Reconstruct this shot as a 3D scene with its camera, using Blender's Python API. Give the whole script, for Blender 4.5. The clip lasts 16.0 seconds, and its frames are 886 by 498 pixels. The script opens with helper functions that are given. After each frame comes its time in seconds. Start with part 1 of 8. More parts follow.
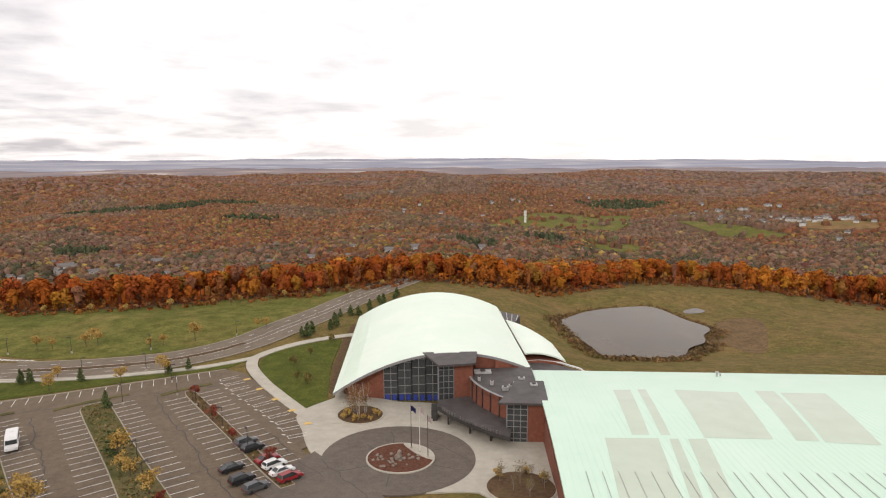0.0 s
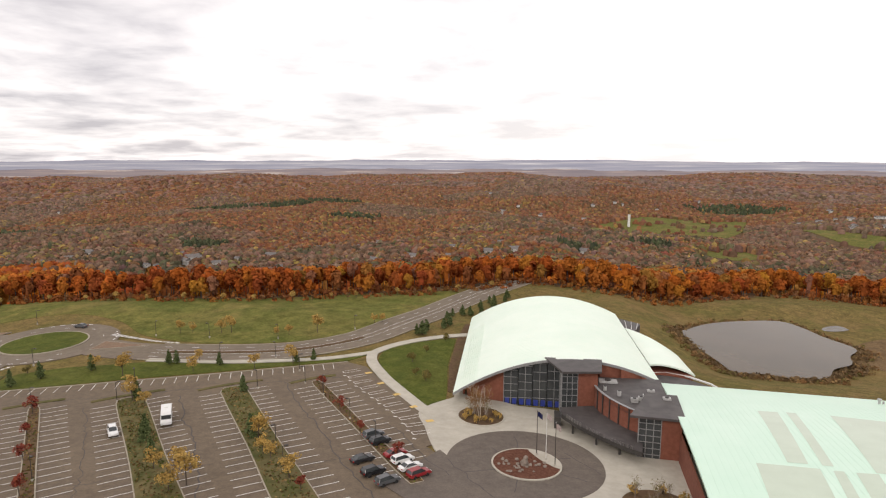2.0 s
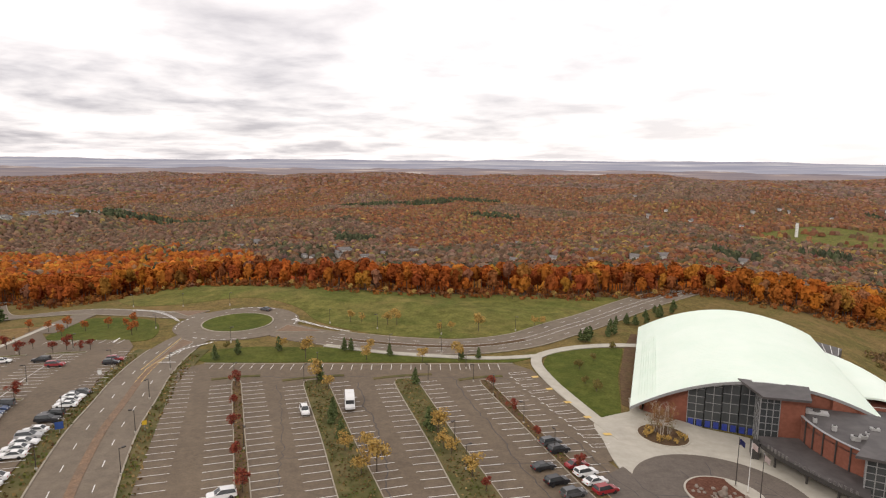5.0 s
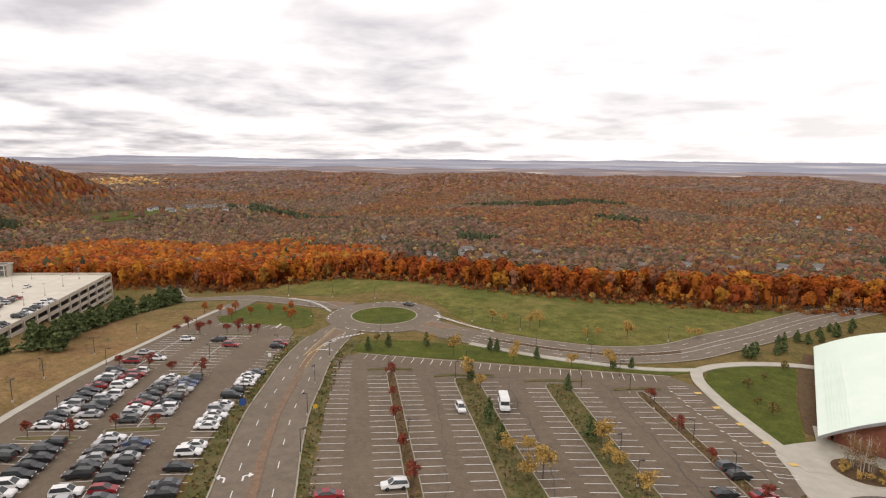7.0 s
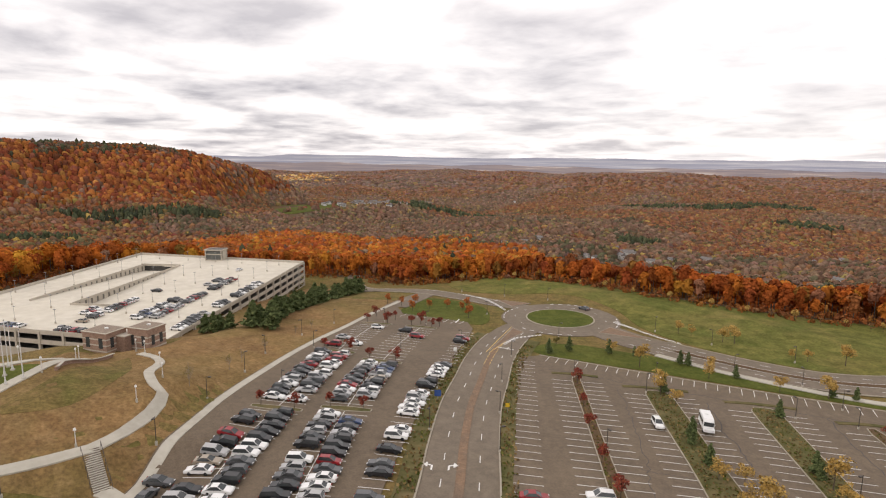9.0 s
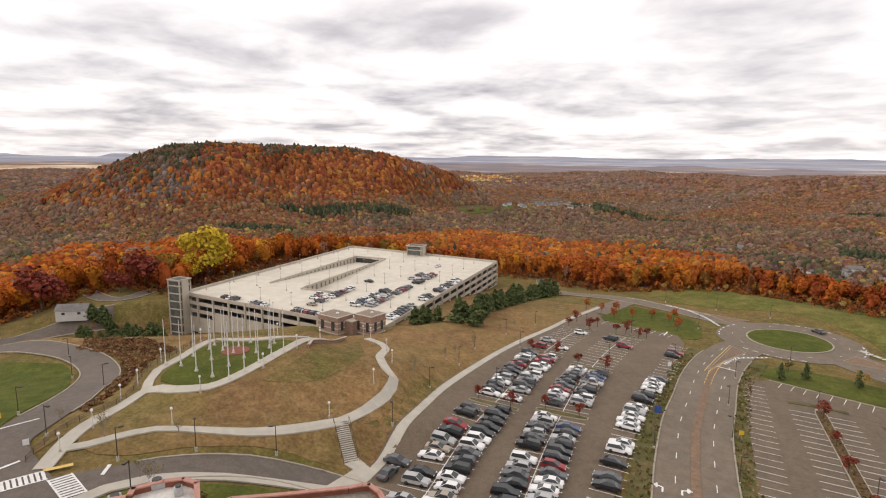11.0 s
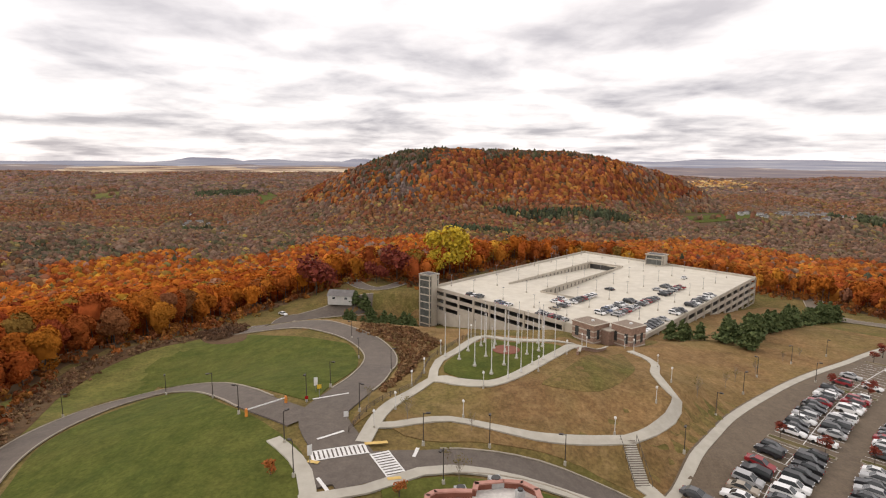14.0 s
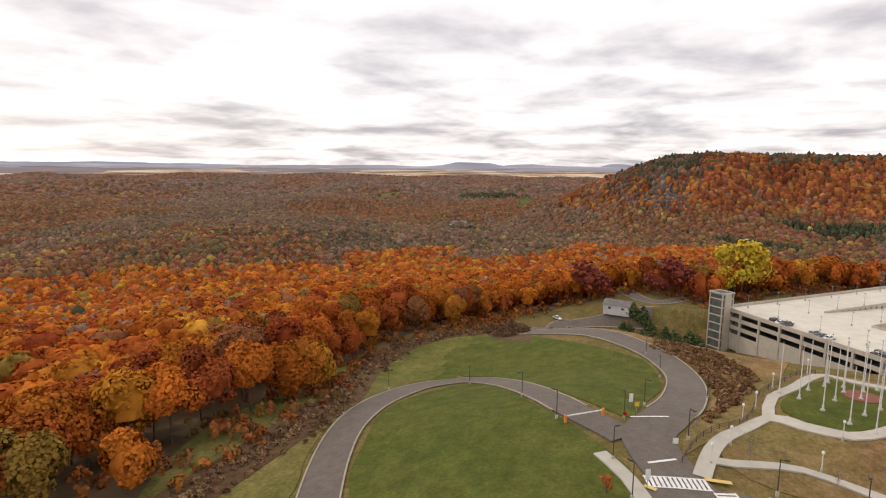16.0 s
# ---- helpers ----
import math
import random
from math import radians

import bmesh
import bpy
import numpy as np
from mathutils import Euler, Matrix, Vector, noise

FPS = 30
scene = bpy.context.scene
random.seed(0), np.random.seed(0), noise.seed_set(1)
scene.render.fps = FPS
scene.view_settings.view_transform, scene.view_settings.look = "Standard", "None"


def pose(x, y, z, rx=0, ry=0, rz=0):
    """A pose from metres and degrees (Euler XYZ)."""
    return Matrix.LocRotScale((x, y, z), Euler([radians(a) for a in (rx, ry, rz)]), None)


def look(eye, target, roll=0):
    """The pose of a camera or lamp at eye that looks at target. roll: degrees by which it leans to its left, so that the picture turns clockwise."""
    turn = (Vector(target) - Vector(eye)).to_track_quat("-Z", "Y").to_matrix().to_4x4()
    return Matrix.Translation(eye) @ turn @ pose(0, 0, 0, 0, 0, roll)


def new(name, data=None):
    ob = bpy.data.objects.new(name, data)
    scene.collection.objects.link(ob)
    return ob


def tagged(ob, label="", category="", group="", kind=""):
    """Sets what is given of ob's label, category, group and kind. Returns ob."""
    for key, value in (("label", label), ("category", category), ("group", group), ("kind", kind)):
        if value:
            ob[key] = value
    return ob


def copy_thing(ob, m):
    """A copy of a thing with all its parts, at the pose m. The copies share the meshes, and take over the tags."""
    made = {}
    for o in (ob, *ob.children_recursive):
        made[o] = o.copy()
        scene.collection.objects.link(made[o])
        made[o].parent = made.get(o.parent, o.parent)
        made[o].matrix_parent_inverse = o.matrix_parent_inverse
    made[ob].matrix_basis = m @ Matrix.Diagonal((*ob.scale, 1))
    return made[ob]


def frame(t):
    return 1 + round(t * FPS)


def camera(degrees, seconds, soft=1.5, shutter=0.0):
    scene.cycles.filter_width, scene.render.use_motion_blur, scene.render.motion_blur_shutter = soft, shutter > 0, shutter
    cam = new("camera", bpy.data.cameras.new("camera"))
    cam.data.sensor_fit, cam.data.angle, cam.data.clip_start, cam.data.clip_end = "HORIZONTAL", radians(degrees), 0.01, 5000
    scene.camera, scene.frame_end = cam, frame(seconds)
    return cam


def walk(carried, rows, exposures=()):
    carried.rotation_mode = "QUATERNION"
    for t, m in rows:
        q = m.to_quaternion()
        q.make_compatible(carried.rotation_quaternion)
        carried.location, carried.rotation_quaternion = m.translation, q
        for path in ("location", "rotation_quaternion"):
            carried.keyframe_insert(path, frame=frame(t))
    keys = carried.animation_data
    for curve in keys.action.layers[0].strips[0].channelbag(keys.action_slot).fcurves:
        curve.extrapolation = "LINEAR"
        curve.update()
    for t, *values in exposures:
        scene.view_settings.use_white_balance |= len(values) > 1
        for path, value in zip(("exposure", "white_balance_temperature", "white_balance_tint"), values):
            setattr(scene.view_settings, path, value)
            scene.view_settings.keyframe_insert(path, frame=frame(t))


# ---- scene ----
cam = camera(75.19, 16.0, soft=1.15)
PATH = [
    (0.0, -0.0, 0.0, 53.662, -0.0, -8.83, -0.332),
    (0.5, -1.773, 0.298, 53.696, 2.389, -8.8, -0.282),
    (1.0, -3.587, 0.613, 53.585, 5.03, -8.753, -0.229),
    (1.5, -5.461, 0.757, 53.469, 7.38, -8.692, -0.164),
    (2.0, -7.261, 0.923, 53.434, 9.556, -8.667, -0.05),
    (2.5, -9.059, 1.067, 53.311, 11.789, -8.654, 0.045),
    (3.0, -10.849, 1.122, 53.25, 14.354, -8.645, 0.145),
    (5.5, -20.207, -0.036, 53.143, 25.461, -8.675, 0.398),
    (6.0, -22.624, -0.686, 53.061, 28.551, -8.703, 0.431),
    (6.5, -25.247, -1.52, 52.947, 32.034, -8.73, 0.493),
    (7.0, -27.754, -2.505, 52.826, 34.672, -8.738, 0.564),
    (7.5, -30.026, -3.823, 52.744, 37.905, -8.775, 0.65),
    (8.0, -32.168, -5.454, 52.821, 41.196, -8.821, 0.744),
    (8.5, -34.193, -7.076, 52.925, 44.935, -8.897, 0.763),
    (9.0, -35.95, -9.044, 53.135, 49.675, -8.993, 0.702),
    (9.5, -37.449, -11.043, 53.34, 54.976, -9.061, 0.728),
    (12.0, -44.42, -21.484, 53.273, 73.654, -9.01, 0.484),
    (12.5, -45.711, -23.641, 53.21, 77.026, -8.993, 0.508),
    (13.0, -47.044, -25.757, 52.882, 80.766, -8.932, 0.422),
    (13.5, -48.312, -28.069, 52.564, 84.677, -8.878, 0.372),
    (14.0, -49.363, -30.511, 52.27, 87.951, -8.801, 0.332),
    (14.5, -50.038, -33.054, 52.114, 91.191, -8.698, 0.324),
    (15.0, -50.292, -35.511, 52.13, 94.693, -8.622, 0.4),
    (15.5, -50.436, -38.379, 52.064, 98.224, -8.531, 0.518),
    (16.0, -50.055, -44.219, 52.078, 112.623, -8.478, 0.511),
]
walk(cam, [(t, pose(x, y, z, 0, 0, yaw) @ pose(0, 0, 0, 90 + pitch) @ pose(0, 0, 0, 0, 0, roll)) for t, x, y, z, yaw, pitch, roll in PATH], [(0.0, 0.0, 6850, 15.0), (16.0, 0.0, 6850, 15.0)])

# ---------------------------------------------------------------- world, sun
SUN_EL, SUN_AZ = 32.0, 200.0
world = bpy.data.worlds.new("overcast_sky")
scene.world = world
world.use_nodes = True


def nd(nt, kind, loc=None, **kw):
    n = nt.nodes.new(kind)
    for k, v in kw.items():
        if k == "ins":
            for key, val in v.items():
                n.inputs[key].default_value = val
        else:
            setattr(n, k, v)
    return n


def build_world():
    nt = world.node_tree
    nt.nodes.clear()
    out = nd(nt, "ShaderNodeOutputWorld")
    bg = nd(nt, "ShaderNodeBackground", ins={"Strength": 1.0})
    sky = nd(nt, "ShaderNodeTexSky")
    sky.sky_type = "NISHITA"
    sky.sun_disc = False
    sky.sun_elevation = radians(SUN_EL)
    sky.sun_rotation = radians(SUN_AZ)
    skys = nd(nt, "ShaderNodeMix", data_type="RGBA", blend_type="MULTIPLY")
    skys.inputs[0].default_value = 1.0
    nt.links.new(sky.outputs[0], skys.inputs[6])
    skys.inputs[7].default_value = (0.12, 0.12, 0.12, 1)
    tc = nd(nt, "ShaderNodeTexCoord")
    sep = nd(nt, "ShaderNodeSeparateXYZ")
    nt.links.new(tc.outputs["Generated"], sep.inputs[0])
    zc = nd(nt, "ShaderNodeMath", operation="MAXIMUM")
    zc.inputs[1].default_value = 0.0
    nt.links.new(sep.outputs[2], zc.inputs[0])
    zb = nd(nt, "ShaderNodeMath", operation="ADD")
    zb.inputs[1].default_value = 0.12
    nt.links.new(zc.outputs[0], zb.inputs[0])
    dx = nd(nt, "ShaderNodeMath", operation="DIVIDE")
    dy = nd(nt, "ShaderNodeMath", operation="DIVIDE")
    nt.links.new(sep.outputs[0], dx.inputs[0]); nt.links.new(zb.outputs[0], dx.inputs[1])
    nt.links.new(sep.outputs[1], dy.inputs[0]); nt.links.new(zb.outputs[0], dy.inputs[1])
    comb = nd(nt, "ShaderNodeCombineXYZ")
    nt.links.new(dx.outputs[0], comb.inputs[0]); nt.links.new(dy.outputs[0], comb.inputs[1])
    big = nd(nt, "ShaderNodeTexNoise", ins={"Scale": 0.95, "Detail": 7.0, "Roughness": 0.5, "Distortion": 0.25})
    nt.links.new(comb.outputs[0], big.inputs["Vector"])
    ramp = nd(nt, "ShaderNodeValToRGB")
    e = ramp.color_ramp.elements
    e[0].position, e[0].color = 0.37, (0.50, 0.50, 0.55, 1)
    e[1].position, e[1].color = 0.57, (1.2, 1.19, 1.19, 1)
    m = ramp.color_ramp.elements.new(0.465)
    m.color = (0.84, 0.84, 0.87, 1)
    fine = nd(nt, "ShaderNodeTexNoise", ins={"Scale": 3.1, "Detail": 6.0, "Roughness": 0.55, "Distortion": 0.3})
    nt.links.new(comb.outputs[0], fine.inputs["Vector"])
    both = nd(nt, "ShaderNodeMix", data_type="FLOAT")
    both.inputs[0].default_value = 0.22
    nt.links.new(big.outputs[0], both.inputs[2]); nt.links.new(fine.outputs[0], both.inputs[3])
    nt.links.new(both.outputs[0], ramp.inputs[0])
    # the bright, thinner part of the cloud lies to the east, heavier cloud to the west
    wx = nd(nt, "ShaderNodeMapRange", ins={"From Min": -0.85, "From Max": 0.25, "To Min": 0.0, "To Max": 1.0})
    nt.links.new(sep.outputs[0], wx.inputs[0])
    thin = nd(nt, "ShaderNodeMix", data_type="RGBA")
    # and it thins overhead
    hi = nd(nt, "ShaderNodeMapRange", ins={"From Min": 0.13, "From Max": 0.27, "To Min": 0.0, "To Max": 0.5})
    nt.links.new(sep.outputs[2], hi.inputs[0])
    mxm = nd(nt, "ShaderNodeMath", operation="MAXIMUM")
    nt.links.new(wx.outputs[0], mxm.inputs[0]); nt.links.new(hi.outputs[0], mxm.inputs[1])
    nt.links.new(mxm.outputs[0], thin.inputs[0])
    nt.links.new(ramp.outputs[0], thin.inputs[6])
    mixb = nd(nt, "ShaderNodeMix", data_type="RGBA")
    mixb.inputs[0].default_value = 0.68
    nt.links.new(ramp.outputs[0], mixb.inputs[6])
    mixb.inputs[7].default_value = (1.3, 1.29, 1.28, 1)
    nt.links.new(mixb.outputs[2], thin.inputs[7])
    fin = nd(nt, "ShaderNodeMix", data_type="RGBA")
    fin.inputs[0].default_value = 0.92
    nt.links.new(skys.outputs[2], fin.inputs[6])
    nt.links.new(thin.outputs[2], fin.inputs[7])
    nt.links.new(fin.outputs[2], bg.inputs[0])
    nt.links.new(bg.outputs[0], out.inputs[0])


build_world()
sun = new("sun", bpy.data.lights.new("sun", "SUN"))
sun.data.energy, sun.data.angle, sun.data.color = 1.0, radians(14), (1.0, 0.95, 0.88)
# the sky texture's rotation is counted clockwise from +y
sun.matrix_world = look((0, 0, 0), (-math.sin(radians(SUN_AZ)) * math.cos(radians(SUN_EL)), -math.cos(radians(SUN_AZ)) * math.cos(radians(SUN_EL)), -math.sin(radians(SUN_EL))))


# ---------------------------------------------------------------- materials
def material(name, colors, scale=1.0, rough=0.85, bump=0.2, bump_scale=None, metallic=0.0, big=None, rand="", spec=None, dist=0.05, grain=None):
    """colors: ramp of (position, rgb) over noise at scale per metre; big: (scale, rgb, amount) large stains."""
    m = bpy.data.materials.new(name)
    m.use_nodes = True
    nt = m.node_tree
    b = nt.nodes["Principled BSDF"]
    b.inputs["Roughness"].default_value = rough
    b.inputs["Metallic"].default_value = metallic
    if spec is not None:
        b.inputs["Specular IOR Level"].default_value = spec
    geo = nd(nt, "ShaderNodeNewGeometry")
    pos = geo.outputs["Position"]
    noi = nd(nt, "ShaderNodeTexNoise", ins={"Scale": scale, "Detail": 5.0, "Roughness": 0.6})
    nt.links.new(pos, noi.inputs["Vector"])
    ramp = nd(nt, "ShaderNodeValToRGB")
    els = ramp.color_ramp.elements
    while len(els) < len(colors):
        els.new(0.5)
    for el, (p, c) in zip(els, colors):
        el.position, el.color = p, (*c, 1)
    if rand == "island":
        nt.links.new(geo.outputs["Random Per Island"], ramp.inputs[0])
    elif rand == "object":
        oi = nd(nt, "ShaderNodeObjectInfo")
        nt.links.new(oi.outputs["Random"], ramp.inputs[0])
    else:
        nt.links.new(noi.outputs[0], ramp.inputs[0])
    col = ramp.outputs[0]
    if rand:
        mul = nd(nt, "ShaderNodeMix", data_type="RGBA", blend_type="MULTIPLY")
        mr = nd(nt, "ShaderNodeMapRange", ins={"From Min": 0.3, "From Max": 0.7, "To Min": 0.72, "To Max": 1.2})
        nt.links.new(noi.outputs[0], mr.inputs[0])
        mul.inputs[0].default_value = 1.0
        nt.links.new(col, mul.inputs[6])
        nt.links.new(mr.outputs[0], mul.inputs[7])
        col = mul.outputs[2]
    for sc, c, amt in (big or []):
        n2 = nd(nt, "ShaderNodeTexNoise", ins={"Scale": sc, "Detail": 4.0, "Roughness": 0.6, "Distortion": 0.5})
        nt.links.new(pos, n2.inputs["Vector"])
        r2 = nd(nt, "ShaderNodeMapRange", ins={"From Min": 0.45, "From Max": 0.68, "To Min": 0.0, "To Max": amt})
        nt.links.new(n2.outputs[0], r2.inputs[0])
        mx = nd(nt, "ShaderNodeMix", data_type="RGBA")
        nt.links.new(r2.outputs[0], mx.inputs[0])
        nt.links.new(col, mx.inputs[6])
        mx.inputs[7].default_value = (*c, 1)
        col = mx.outputs[2]
    for sc, amt in (grain or []):
        n4 = nd(nt, "ShaderNodeTexNoise", ins={"Scale": sc, "Detail": 3.0, "Roughness": 0.7})
        nt.links.new(pos, n4.inputs["Vector"])
        r4 = nd(nt, "ShaderNodeMapRange", ins={"From Min": 0.32, "From Max": 0.68, "To Min": 1 - amt, "To Max": 1 + amt})
        nt.links.new(n4.outputs[0], r4.inputs[0])
        m4 = nd(nt, "ShaderNodeMix", data_type="RGBA", blend_type="MULTIPLY")
        m4.inputs[0].default_value = 1.0
        nt.links.new(col, m4.inputs[6])
        nt.links.new(r4.outputs[0], m4.inputs[7])
        col = m4.outputs[2]
    nt.links.new(col, b.inputs["Base Color"])
    if bump:
        bn = nd(nt, "ShaderNodeBump", ins={"Strength": bump, "Distance": dist})
        n3 = nd(nt, "ShaderNodeTexNoise", ins={"Scale": bump_scale or scale * 4, "Detail": 4.0})
        nt.links.new(pos, n3.inputs["Vector"])
        nt.links.new(n3.outputs[0], bn.inputs["Height"])
        nt.links.new(bn.outputs[0], b.inputs["Normal"])
    return m


M = {}
M["asphalt"] = material("asphalt", [(0.3, (0.114, 0.083, 0.054)), (0.7, (0.150, 0.111, 0.074))], 0.8, 0.9, 0.15, 12, big=[(0.05, (0.17, 0.126, 0.083), 0.5), (0.25, (0.092, 0.068, 0.048), 0.35)], grain=[(3.0, 0.16), (0.5, 0.10)])
M["road"] = material("road_asphalt", [(0.3, (0.130, 0.101, 0.072)), (0.7, (0.170, 0.135, 0.097))], 0.6, 0.9, 0.15, 12, big=[(0.06, (0.19, 0.153, 0.116), 0.5)], grain=[(3.0, 0.14), (0.4, 0.10)])
M["concrete"] = material("path_concrete", [(0.3, (0.38, 0.35, 0.29)), (0.7, (0.47, 0.44, 0.37))], 0.5, 0.85, 0.1, 8, big=[(0.12, (0.30, 0.275, 0.23), 0.4)])
M["kerb"] = material("kerb_stone", [(0.3, (0.26, 0.225, 0.17)), (0.7, (0.36, 0.315, 0.25))], 0.7, 0.85, 0.1, 9)
M["white_paint"] = material("white_road_paint", [(0.3, (0.6, 0.585, 0.56)), (0.7, (0.78, 0.77, 0.74))], 1.5, 0.7, 0.0)
M["yellow_paint"] = material("yellow_road_paint", [(0.3, (0.55, 0.36, 0.1)), (0.7, (0.66, 0.46, 0.15))], 1.5, 0.7, 0.0)
M["green"] = material("green_lawn", [(0.3, (0.058, 0.073, 0.013)), (0.7, (0.100, 0.110, 0.023))], 0.35, 1.0, 0.5, 5, big=[(0.035, (0.135, 0.125, 0.034), 0.4), (0.16, (0.052, 0.072, 0.015), 0.5)], spec=0.1, dist=0.1, grain=[(1.6, 0.22), (0.25, 0.12)])
M["meadow"] = material("meadow_grass", [(0.3, (0.092, 0.098, 0.022)), (0.7, (0.155, 0.142, 0.040))], 0.2, 1.0, 0.5, 4, big=[(0.025, (0.22, 0.155, 0.062), 0.6), (0.05, (0.075, 0.098, 0.02), 0.65)], spec=0.1, dist=0.1, grain=[(1.4, 0.26), (0.2, 0.15)])
M["tan"] = material("dry_tan_grass", [(0.3, (0.175, 0.102, 0.044)), (0.7, (0.275, 0.168, 0.074))], 0.9, 1.0, 0.5, 4, big=[(0.045, (0.115, 0.066, 0.032), 0.75), (0.028, (0.11, 0.108, 0.03), 0.6), (0.3, (0.3, 0.2, 0.098), 0.4)], spec=0.1, dist=0.1, grain=[(1.6, 0.25), (0.35, 0.14)])
M["scrub"] = material("brown_scrub", [(0.3, (0.06, 0.032, 0.018)), (0.7, (0.145, 0.083, 0.044))], 0.7, 1.0, 0.8, 3, big=[(0.08, (0.16, 0.115, 0.062), 0.6)], spec=0.1, dist=0.25)
M["rough"] = material("rough_olive_grass", [(0.3, (0.105, 0.082, 0.026)), (0.7, (0.185, 0.135, 0.05))], 0.35, 1.0, 0.5, 4, big=[(0.04, (0.21, 0.135, 0.06), 0.65), (0.09, (0.085, 0.092, 0.022), 0.55)], spec=0.1, dist=0.15, grain=[(1.4, 0.26), (0.25, 0.15)])
M["forest_floor"] = material("forest_floor", [(0.3, (0.08, 0.05, 0.03)), (0.7, (0.15, 0.095, 0.05))], 0.1, 1.0, 0.5, 2, big=[(0.01, (0.13, 0.062, 0.02), 0.6), (0.004, (0.075, 0.07, 0.045), 0.6)], spec=0.1)
M["roof"] = material("pale_green_metal_roof", [(0.3, (0.68, 0.80, 0.69)), (0.7, (0.74, 0.84, 0.74))], 0.12, 0.35, 0.02, 1.5, big=[(0.05, (0.63, 0.77, 0.65), 0.5), (0.4, (0.76, 0.83, 0.72), 0.3)])
M["roof_green"] = material("mint_green_metal_roof", [(0.3, (0.53, 0.73, 0.60)), (0.7, (0.59, 0.77, 0.65))], 0.12, 0.35, 0.02, 1.5, big=[(0.05, (0.53, 0.74, 0.61), 0.5)])
M["brick"] = material("red_brick", [(0.3, (0.17, 0.055, 0.032)), (0.7, (0.24, 0.085, 0.052))], 1.2, 0.9, 0.2, 14)
M["dark_roof"] = material("dark_roof_membrane", [(0.3, (0.045, 0.039, 0.038)), (0.7, (0.075, 0.066, 0.064))], 0.5, 0.6, 0.1, 4, big=[(0.25, (0.13, 0.115, 0.11), 0.35)])
M["glass"] = material("dark_window_glass", [(0.3, (0.03, 0.034, 0.036)), (0.7, (0.06, 0.066, 0.068))], 0.3, 0.08, 0.0)
M["metal"] = material("dark_metal", [(0.3, (0.03, 0.028, 0.026)), (0.7, (0.05, 0.046, 0.042))], 2, 0.5, 0.0)
M["mullion"] = material("grey_metal_frame", [(0.3, (0.2, 0.2, 0.2)), (0.7, (0.27, 0.27, 0.27))], 2, 0.4, 0.0)
M["deck"] = material("pale_concrete_deck", [(0.3, (0.52, 0.475, 0.39)), (0.7, (0.61, 0.565, 0.47))], 0.25, 0.85, 0.06, 4, big=[(0.04, (0.48, 0.44, 0.37), 0.5), (0.2, (0.68, 0.64, 0.56), 0.4)])
M["precast"] = material("precast_concrete", [(0.3, (0.40, 0.355, 0.29)), (0.7, (0.50, 0.45, 0.375))], 0.3, 0.85, 0.06, 4, big=[(0.1, (0.33, 0.295, 0.24), 0.4)])
M["water"] = material("pond_water", [(0.3, (0.075, 0.055, 0.034)), (0.7, (0.10, 0.075, 0.048))], 0.05, 0.2, 0.25, 0.7, big=[(0.03, (0.045, 0.034, 0.022), 0.6)], spec=0.22)
M["bark"] = material("bark", [(0.3, (0.05, 0.036, 0.026)), (0.7, (0.11, 0.082, 0.06))], 3, 0.95, 0.4, 10)



SITE = [(-335, 160), (-318, 174), (-285, 166), (-258, 170), (-250, 178), (-229, 198), (-206, 211), (-176, 215), (-147, 218), (-122, 223), (-88, 237), (-54, 249), (-12, 282), (30, 268), (67, 290), (117, 316), (152, 300), (200, 262), (230, 180),
        (230, -130), (-60, -126), (-105, -117), (-130, -115.5), (-152, -116.5), (-186, -131), (-211, -133), (-234, -127), (-250, -114), (-300, -114), (-340, -86), (-348, -50), (-328, -32), (-414, 66), (-411, 82)]



# ---------------------------------------------------------------- lie of the land
def sm(a, b, x):
    t = np.clip((x - a) / (b - a), 0, 1)
    return t * t * (3 - 2 * t)


def bell(x, y, cx, cy, sx, sy):
    return np.exp(-((x - cx) / sx) ** 2 - ((y - cy) / sy) ** 2)


def value_noise(x, y, size, seed):
    """Smooth noise from 0 to 1 with cells of the given size."""
    u, v = np.asarray(x, float) / size + 17.3 * seed, np.asarray(y, float) / size - 9.1 * seed
    i, j = np.floor(u), np.floor(v)
    fu, fv = u - i, v - j
    fu, fv = fu * fu * (3 - 2 * fu), fv * fv * (3 - 2 * fv)

    def knot(a, b):
        k = np.sin(a * 12.9898 + b * 78.233 + seed * 3.7) * 43758.5453
        return k - np.floor(k)
    return (knot(i, j) * (1 - fu) + knot(i + 1, j) * fu) * (1 - fv) + (knot(i, j + 1) * (1 - fu) + knot(i + 1, j + 1) * fu) * fv


def cloudy(x, y, size, seed):
    return 0.55 * value_noise(x, y, size, seed) + 0.3 * value_noise(x, y, size / 2.3, seed + 5) + 0.15 * value_noise(x, y, size / 5.1, seed + 9)


def outside(x, y):
    """Metres outside the cleared site (negative inside)."""
    d = np.full(np.shape(x), 1e9)
    inside = np.zeros(np.shape(x), bool)
    for (ax, ay), (bx, by) in zip(SITE, SITE[1:] + SITE[:1]):
        t = np.clip(((x - ax) * (bx - ax) + (y - ay) * (by - ay)) / ((bx - ax) ** 2 + (by - ay) ** 2), 0, 1)
        d = np.minimum(d, np.hypot(x - ax - t * (bx - ax), y - ay - t * (by - ay)))
        with np.errstate(divide="ignore", invalid="ignore"):
            inside ^= ((ay > y) != (by > y)) & (x < (bx - ax) * (y - ay) / (by - ay + 1e-12) + ax)
    return np.where(inside, -d, d)


